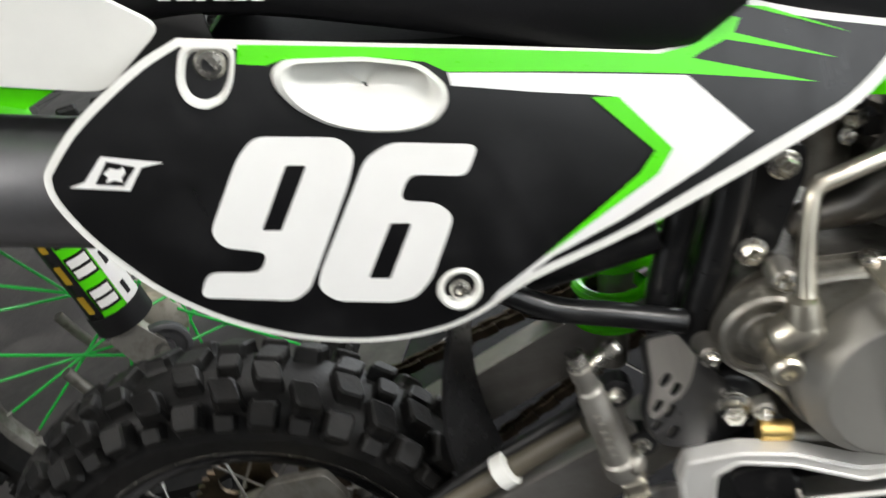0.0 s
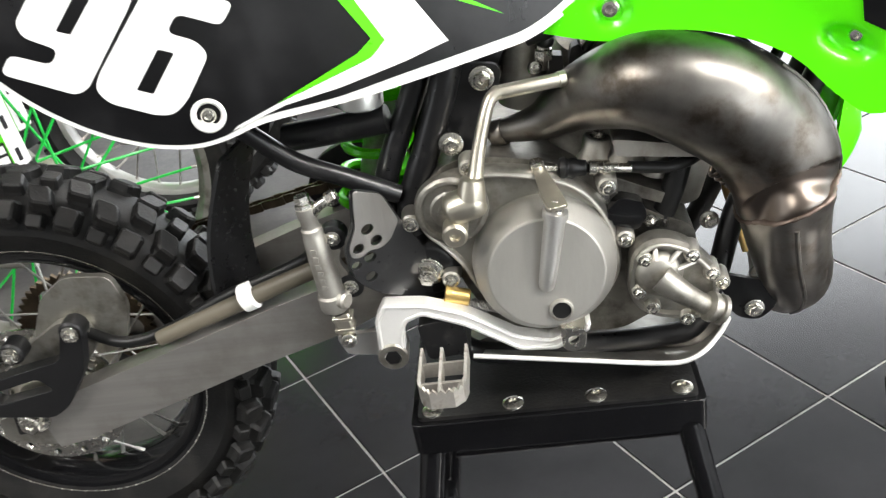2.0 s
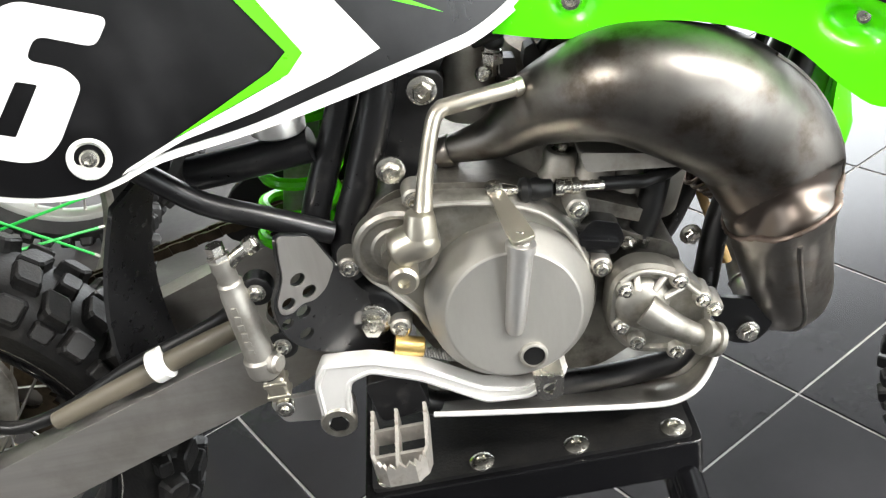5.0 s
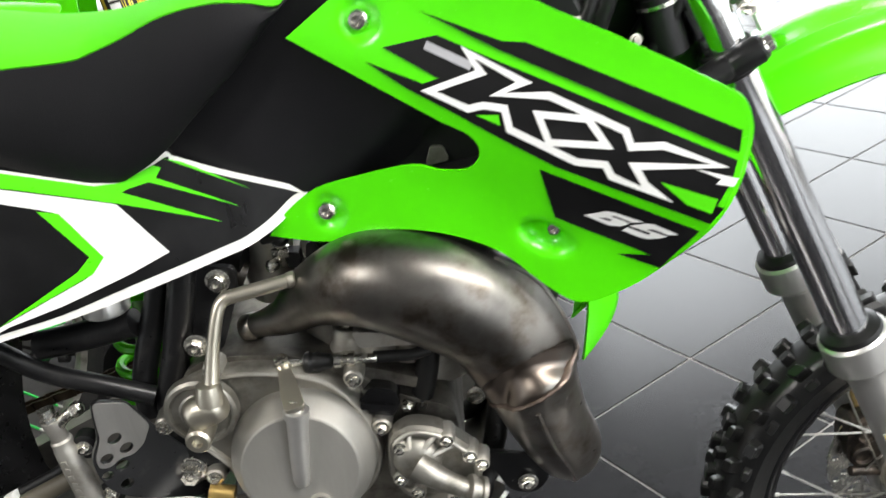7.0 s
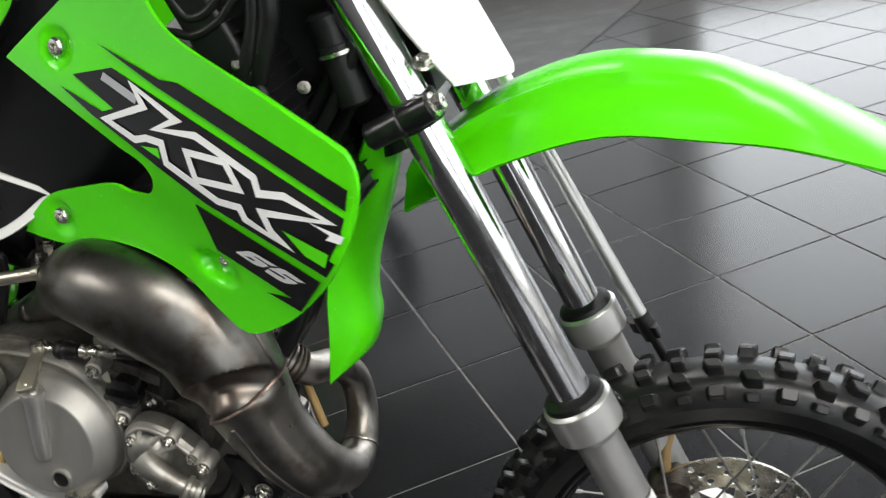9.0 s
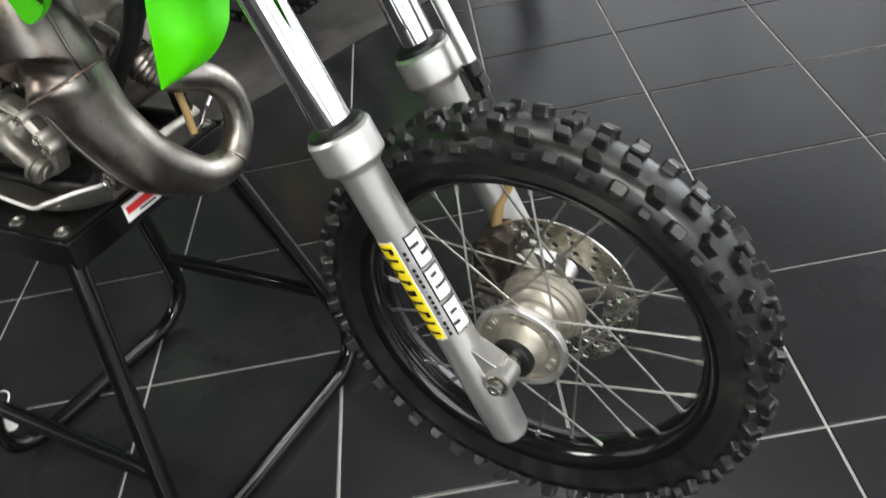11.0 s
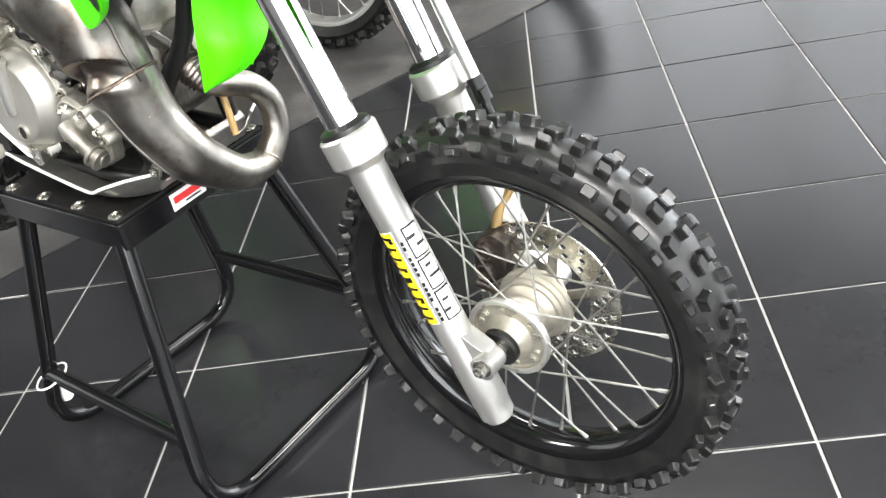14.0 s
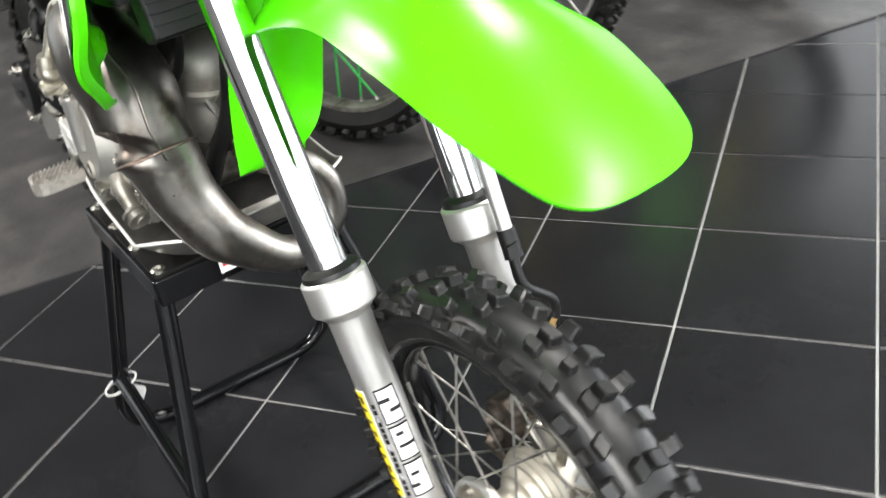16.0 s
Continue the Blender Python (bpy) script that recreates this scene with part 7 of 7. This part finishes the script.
part("pedal_stop", lathe(bmesh.new(), (0.413, -0.108, 0.567), (0.9, 0, -0.3), [(0, 0.008), (0.022, 0.008), (0.023, 0.006)], 16), BRASS, bike, "brass pedal stop")
# shock absorber with green spring seen behind the frame
shock = thing_part("rear_shock", bike, (0.36, 0, 0.70), "rear shock with green spring and alloy reservoir")
s0, s1 = Vector((0.338, 0.02, 0.60)), Vector((0.395, 0.01, 0.80))
pts = []
for k in range(181):
    q = k / 180
    c = s0.lerp(s1, q)
    u_, v_, d_ = frame_axes(s1 - s0)
    pts.append(c + (u_ * math.cos(q * 14 * math.pi) + v_ * math.sin(q * 14 * math.pi)) * 0.03)
part("spring", sweep(bmesh.new(), pts, 0.0052, 8), GREEN, shock, "green painted coil spring")
part("damper", sweep(bmesh.new(), [s0 - (s1 - s0) * 0.2, s1], 0.014, 16), CAST_DULL, shock)
part("reservoir", lathe(bmesh.new(), (0.363, -0.055, 0.735), (0.1, 0, 1), [(0, 0.018), (0.002, 0.0205), (0.02, 0.0205), (0.022, 0.019), (0.05, 0.019)], 28), SATIN, shock, "alloy shock reservoir cap")
part("swing_link_tube", tube([(0.290, -0.05, 0.712), (0.33, -0.055, 0.716), (0.385, -0.06, 0.722)], 0.013, 16), FRAME, shock)
# carburettor behind the kick starter
carb = thing_part("carburettor", bike, (0.5, -0.03, 0.77), "small alloy carburettor with black hoses")
part("bowl", lathe(bmesh.new(), (0.50, -0.02, 0.705), (0.2, 0, 1), [(0, 0.02), (0.02, 0.024), (0.03, 0.02), (0.075, 0.018), (0.08, 0.012)], 24), CAST, carb)
part("elbow", tube([(0.503, -0.06, 0.79), (0.508, -0.06, 0.80), (0.52, -0.055, 0.812)], 0.005, 12), ZINC, carb)
part("vent_hose", tube([(0.512, -0.05, 0.77), (0.53, -0.055, 0.775), (0.55, -0.05, 0.79), (0.57, -0.045, 0.80)], 0.0042, 10), HOSE, carb)
part("fitting", lathe(bmesh.new(), (0.5225, -0.05, 0.744), (0.12, 0, 1), [(0, 0.0045), (0.008, 0.0045), (0.009, 0.0082), (0.017, 0.0082), (0.018, 0.006), (0.022, 0.006)], 6), ZINC, carb, "hexagonal brass-plated fitting")
part("fitting_cap", lathe(bmesh.new(), (0.5252, -0.05, 0.764), (0.25, 0, 1), [(0, 0.006), (0.002, 0.0078), (0.006, 0.0082), (0.010, 0.006), (0.0115, 0)], 18), HOSE, carb)
part("drain_fitting", lathe(bmesh.new(), (0.517, -0.055, 0.748), (-0.5, -1, 0.3), [(0, 0.0055), (0.006, 0.0055), (0.007, 0.004), (0.007, 0)], 14), ZINC, carb)
part("cable_block", slab(bmesh.new(), rounded([(0.5275, 0.742), (0.5285, 0.7565), (0.5400, 0.7545), (0.5392, 0.740)], 0.0015), 0.014, side(-0.04)), BLACK_PLASTIC, carb, bevel=0.001)
part("connector", slab(bmesh.new(), rounded([(0.5445, 0.749), (0.5475, 0.7605), (0.5545, 0.763), (0.5575, 0.7545), (0.553, 0.744), (0.547, 0.738)], 0.002), 0.014, side(-0.04)), BLACK_PLASTIC, carb, "black plug connector", bevel=0.0015)
part("lead", tube([(0.552, -0.047, 0.746), (0.561, -0.047, 0.757), (0.571, -0.045, 0.768), (0.60, -0.03, 0.795)], 0.0042, 10), HOSE, carb)
part("intake_boot", tube([(0.43, -0.01, 0.775), (0.47, -0.015, 0.76), (0.49, -0.02, 0.75)], [0.03, 0.026, 0.022], 20), HOSE, carb)
# front brake
fb = thing_part("front_brake", bike, F(0.08, 0.1, 0.42), "front brake caliper, hose and guide tube")
DARK_ALLOY = surface("oily_dark_alloy", (0.05, 0.042, 0.036), 0.42, 0.7, vary=0.4, scale=60, fine=200, bump=0.1, dirt=(0.14, 0.11, 0.085), dirt_at=(0.5, 0.7), dirt_scale=70)
bm = slab(bmesh.new(), rounded([(0.040, 0.388), (0.066, 0.402), (0.084, 0.392), (0.076, 0.345), (0.052, 0.325), (0.036, 0.345)], 0.008), 0.034, lambda a, b, h: F(a, 0.030 + h, b))
caliper = part("caliper", bm, DARK_ALLOY, fb, "oily dark cast brake caliper", bevel=0.005)
for a_, b_ in ((0.056, 0.378), (0.052, 0.350)):
    part("piston_cap", lathe(bmesh.new(), F(a_, 0.030, b_), F(0, -1, 0) - F(0, 0, 0), [(0, 0.0125), (0.006, 0.012), (0.008, 0.0095), (0.004, 0.008), (0.004, 0)], 20), DARK_ALLOY, caliper)
part("slide_pin", sweep(bmesh.new(), [F(0.038, 0.026, 0.332), F(0.088, 0.030, 0.318)], 0.0055, 12), DARK_ALLOY, caliper)
GUIDE_TOP, GUIDE_END = Vector((0.931, 0.110, 0.840)), Vector((1.0405, 0.0945, 0.566))
GUIDE_D = (GUIDE_END - GUIDE_TOP).normalized()
part("hose_guide", sweep(bmesh.new(), [GUIDE_TOP, GUIDE_END], 0.0072, 16), SATIN, fb, "silver hose guide tube")
part("hose_end", sweep(bmesh.new(), [GUIDE_END - GUIDE_D * 0.006, GUIDE_END + GUIDE_D * 0.022], 0.0092, 16), HOSE, fb)
part("guide_clip", slab(bmesh.new(), rounded([(-0.02, -0.006), (0.012, -0.007), (0.012, 0.007), (-0.02, 0.006)], 0.004), 0.012, lambda a, b, h: GUIDE_END + GUIDE_D * (0.004 + h) + Vector((a * 0.9, a * -0.4 + b, b * 0.2))), HOSE, fb, "black plastic hose clip")
part("brake_hose", tube([GUIDE_END + GUIDE_D * 0.015, GUIDE_END + GUIDE_D * 0.05, F(0.078, 0.10, 0.49), F(0.08, 0.097, 0.465)], 0.0052, 12), HOSE, fb, "black brake hose")
part("hose_sleeve", tube([F(0.079, 0.097, 0.473), F(0.074, 0.086, 0.445), F(0.061, 0.065, 0.415), F(0.060, 0.052, 0.395)], 0.006, 12), TAN, fb, "tan hose sleeve")

# ---- bikes behind ----
FLANGE_GREY = surface("dark_grey_casting", (0.11, 0.11, 0.115), 0.42, 0.6, vary=0.2, scale=40, bump=0.06)
GOLD = surface("dull_gold_print", (0.42, 0.27, 0.015), 0.4, vary=0.1)


def far_bike(at, turn, scale, rim_mat, spoke_mat, name_label, fork_mat=None, fender_mat=None, edge_mat=None, guard_top=0.40, body=False, ahead=(0.0, 0.0)):
    """The front end of a motocross bike standing behind: wheel, fork and mudguard."""
    c, s = math.cos(turn), math.sin(turn)
    base = Vector(at)
    P = lambda u, v, z: base + Vector((u * c - v * s, u * s + v * c, z)) * 1.0
    t = thing("parked_dirt_bike", name_label, "dirt bike", (at[0], at[1], 0.005), "parked bikes behind")
    r = at[2] - 0.006
    wheel(t, "front_wheel", None, lambda a, v, b: P(a, v, b), r, 0.085, r * 0.80, 0.05, 44, [(-0.06, 0.014), (-0.05, 0.05), (-0.046, 0.052), (-0.042, 0.03), (0.0, 0.026), (0.03, 0.03), (0.036, 0.055), (0.042, 0.055), (0.06, 0.014)], 28, spoke_mat, rim_mat, 0.014, "parked bike's spoked front wheel", nipple=0.0032, singly=False)
    if fork_mat:
        for v in (-0.1, 0.1):
            f = thing_part("fork_leg", t, P(-0.1, v, 0.2), "upside-down fork leg with graphic guard")
            out = P(0, -1, 0) - P(0, 0, 0)
            lean = lambda z: -0.022 - 0.06 * z
            part("axle_flange", lathe(bmesh.new(), P(0, v - 0.012, 0), out, [(0, 0.044), (0.014, 0.044), (0.016, 0.041), (0.016, 0.036), (0.006, 0.034), (0.006, 0.018), (0.018, 0.017), (0.018, 0.009), (0.004, 0.008), (0.004, 0)], 32), FLANGE_GREY, f, "grey cast axle flange")
            part("lug", slab(bmesh.new(), rounded([(-0.005, -0.035), (0.012, 0.01), (-0.02, 0.075), (-0.062, 0.06), (-0.045, 0.0)], 0.01), 0.036, lambda a, b, h, v=v: P(a, v - 0.03 + h, b)), CAST, f, bevel=0.006)
            part("leg", sweep(bmesh.new(), [P(lean(0.07), v, 0.07), P(lean(0.36), v, 0.36), P(lean(0.66), v, 0.66)], [0.03, 0.028, 0.027], 20), BLACK_PLASTIC, f)
            part("hose", tube([P(0.0, v - 0.03, -0.03), P(-0.06, v - 0.035, -0.055), P(-0.11, v - 0.03, -0.03), P(-0.135, v - 0.03, 0.05)], 0.009, 12), CAST_DULL, f, "grey sleeved brake hose")
            lo, hi = P(lean(0.075), v, 0.075), P(lean(guard_top), v, guard_top)
            part("guard", shell(lo, hi, out, (0.038, 0.042), -1.5, 1.5), fork_mat, f, "fork guard with pale markings", solid=0.002)
            part("guard_foot", shell(lo - (hi - lo) * 0.02, lo + (hi - lo) * 0.09, out, (0.0445, 0.0445), -1.55, 1.55), BLACK_PLASTIC, f, "black clamp at the guard's foot", solid=0.002)
            part("guard_stripe", shell(lo, hi, out, 0.0425, 0.50, 1.45), edge_mat, f)
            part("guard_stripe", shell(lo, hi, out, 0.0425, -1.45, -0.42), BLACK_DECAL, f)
            for k in range(5):
                c0 = 0.12 + 0.175 * k
                p0, p1 = lo.lerp(hi, c0), lo.lerp(hi, c0 + 0.125)
                part("guard_mark", shell(p0, p1, out, 0.0426, -0.36, 0.44, 6, 2), BLACK_DECAL, f)
                part("guard_mark", shell(p0.lerp(p1, 0.12), p0.lerp(p1, 0.88), out, 0.0432, -0.30, 0.38, 6, 2), WHITE_DECAL, f)
                part("guard_mark", shell(p0.lerp(p1, 0.44), p0.lerp(p1, 0.56), out, 0.0438, -0.30, 0.38, 6, 2), BLACK_DECAL, f)
                part("guard_mark", shell(p0, p0.lerp(p1, 0.8), out, 0.0432, -0.92, -0.60, 6, 2), GOLD, f)
                part("guard_mark", shell(p0, p0.lerp(p1, 0.55), out, 0.0432, 0.72, 0.92, 6, 2), BLACK_DECAL, f)
    if fender_mat:
        def arc(u, zc, w, drop):
            return [P(u + ahead[0], w * s_, zc + ahead[1] - drop * abs(s_) ** 2.2) for s_ in (k / 6 - 1 for k in range(13))]
        st = spline([(-0.30, 0.50, 0.07, 0.03), (-0.16, 0.56, 0.09, 0.035), (0.0, 0.60, 0.10, 0.035), (0.18, 0.595, 0.10, 0.03), (0.33, 0.565, 0.09, 0.03), (0.40, 0.545, 0.06, 0.02), (0.42, 0.538, 0.02, 0.005)], 4)
        part("front_fender", sheet(bmesh.new(), [arc(*q_) for q_ in st]), fender_mat, t, "curved plastic front mudguard", solid=0.004)
    if body:
        sh = fine(rounded([(-0.12, 0.62), (-0.16, 0.36), (-0.30, 0.28), (-0.46, 0.42), (-0.52, 0.66)], 0.05))
        for v in (-0.13, 0.11):
            part("radiator_shroud", slab(bmesh.new(), sh, 0.012, lambda a, b, h, v=v: P(a, v + h, b)), GREEN, t, "green plastic radiator shroud", bevel=0.003)
        part("frame_spine", tube([P(-0.16, 0, 0.70), P(-0.30, 0, 0.52), P(-0.42, 0, 0.20), P(-0.52, 0, 0.10)], 0.03, 14), BLACK_PLASTIC, t)
    return t


far_bike((-0.380, 0.672, 0.375), radians(24), 1.0, CAST_DULL, GREEN_SPOKE, "parked motocross bike with green spokes and printed fork guards", GREEN_DECAL, GREEN, WHITE_DECAL, ahead=(0.035, -0.018))
far_bike((-0.36, 1.28, 0.33), radians(8), 1.0, SATIN, STEEL, "parked motocross bike with silver spokes and yellow mudguard", BLACK_DECAL, ORANGE, YELLOW)
far_bike((-0.22, 2.02, 0.33), radians(8), 1.0, BLACK_RIM, STEEL, "parked motocross bike with black rims and green bodywork", BLACK_DECAL, GREEN, YELLOW, 0.58, True)

# ---- floor tiles, last ----
def tiles():
    c, s = math.cos(GRID_TURN), math.sin(GRID_TURN)
    floor = bpy.data.objects["floor"]
    PLACE[floor] = floor.location.copy()
    h = PITCH / 2 - 0.0022
    bm = bmesh.new()
    slab_rows = [(h, -0.004), (h, -0.0009), (h - 0.0012, 0.0)]
    rings = [[bm.verts.new((sx * q, sy * q, z)) for sx, sy in ((-1, -1), (1, -1), (1, 1), (-1, 1))] for q, z in slab_rows]
    for a, b in zip(rings, rings[1:]):
        for k in range(4):
            bm.faces.new((a[k], a[(k + 1) % 4], b[(k + 1) % 4], b[k]))
    bm.faces.new(rings[-1])
    me = bpy.data.meshes.new("tile")
    bm.to_mesh(me)
    bm.free()
    me.materials.append(TILE)
    x0, x1, y0, y1 = ROOM
    near, far = [], []
    for i in range(-32, 33):
        for j in range(-32, 33):
            x = GRID_AT[0] + (i + 0.5) * PITCH * c + (j + 0.5) * PITCH * s
            y = GRID_AT[1] + (i + 0.5) * PITCH * s - (j + 0.5) * PITCH * c
            if x0 - 0.25 < x < x1 + 0.25 and y0 - 0.25 < y < y1 + 0.25:
                (near if math.hypot(x - 0.75, (y - 0.9)) < 2.95 else far).append((x, y))
    for x, y in near:
        ob = new("tile", me)
        ob.parent = floor
        ob.location = Vector((x, y, 0)) - PLACE[floor]
        ob.rotation_euler = (0, 0, GRID_TURN)
    verts, faces = [], []
    for x, y in far:
        b = len(verts)
        for q, z in slab_rows:
            for sx, sy in ((-1, -1), (1, -1), (1, 1), (-1, 1)):
                verts.append((x + (sx * c - sy * s) * q, y + (sx * s + sy * c) * q, z))
        for r in (0, 4):
            faces += [(b + r + k, b + r + (k + 1) % 4, b + r + 4 + (k + 1) % 4, b + r + 4 + k) for k in range(4)]
        faces.append((b + 8, b + 9, b + 10, b + 11))
    me2 = bpy.data.meshes.new("far_tiles")
    me2.from_pydata(verts, [], faces)
    cut = bmesh.new()
    cut.from_mesh(me2)
    for co, no in (((x0 - 0.01, 0, 0), (-1, 0, 0)), ((x1 + 0.01, 0, 0), (1, 0, 0)), ((0, y0 - 0.01, 0), (0, -1, 0)), ((0, y1 + 0.01, 0), (0, 1, 0))):
        bmesh.ops.bisect_plane(cut, geom=cut.verts[:] + cut.edges[:] + cut.faces[:], plane_co=co, plane_no=no, clear_outer=True)
    cut.to_mesh(me2)
    cut.free()
    me2.materials.append(TILE)
    ob = new("far_tiles", me2)
    ob.parent = floor
    ob.location = -PLACE[floor]
    tagged(ob, "charcoal floor tiles", kind="stuff")


tiles()
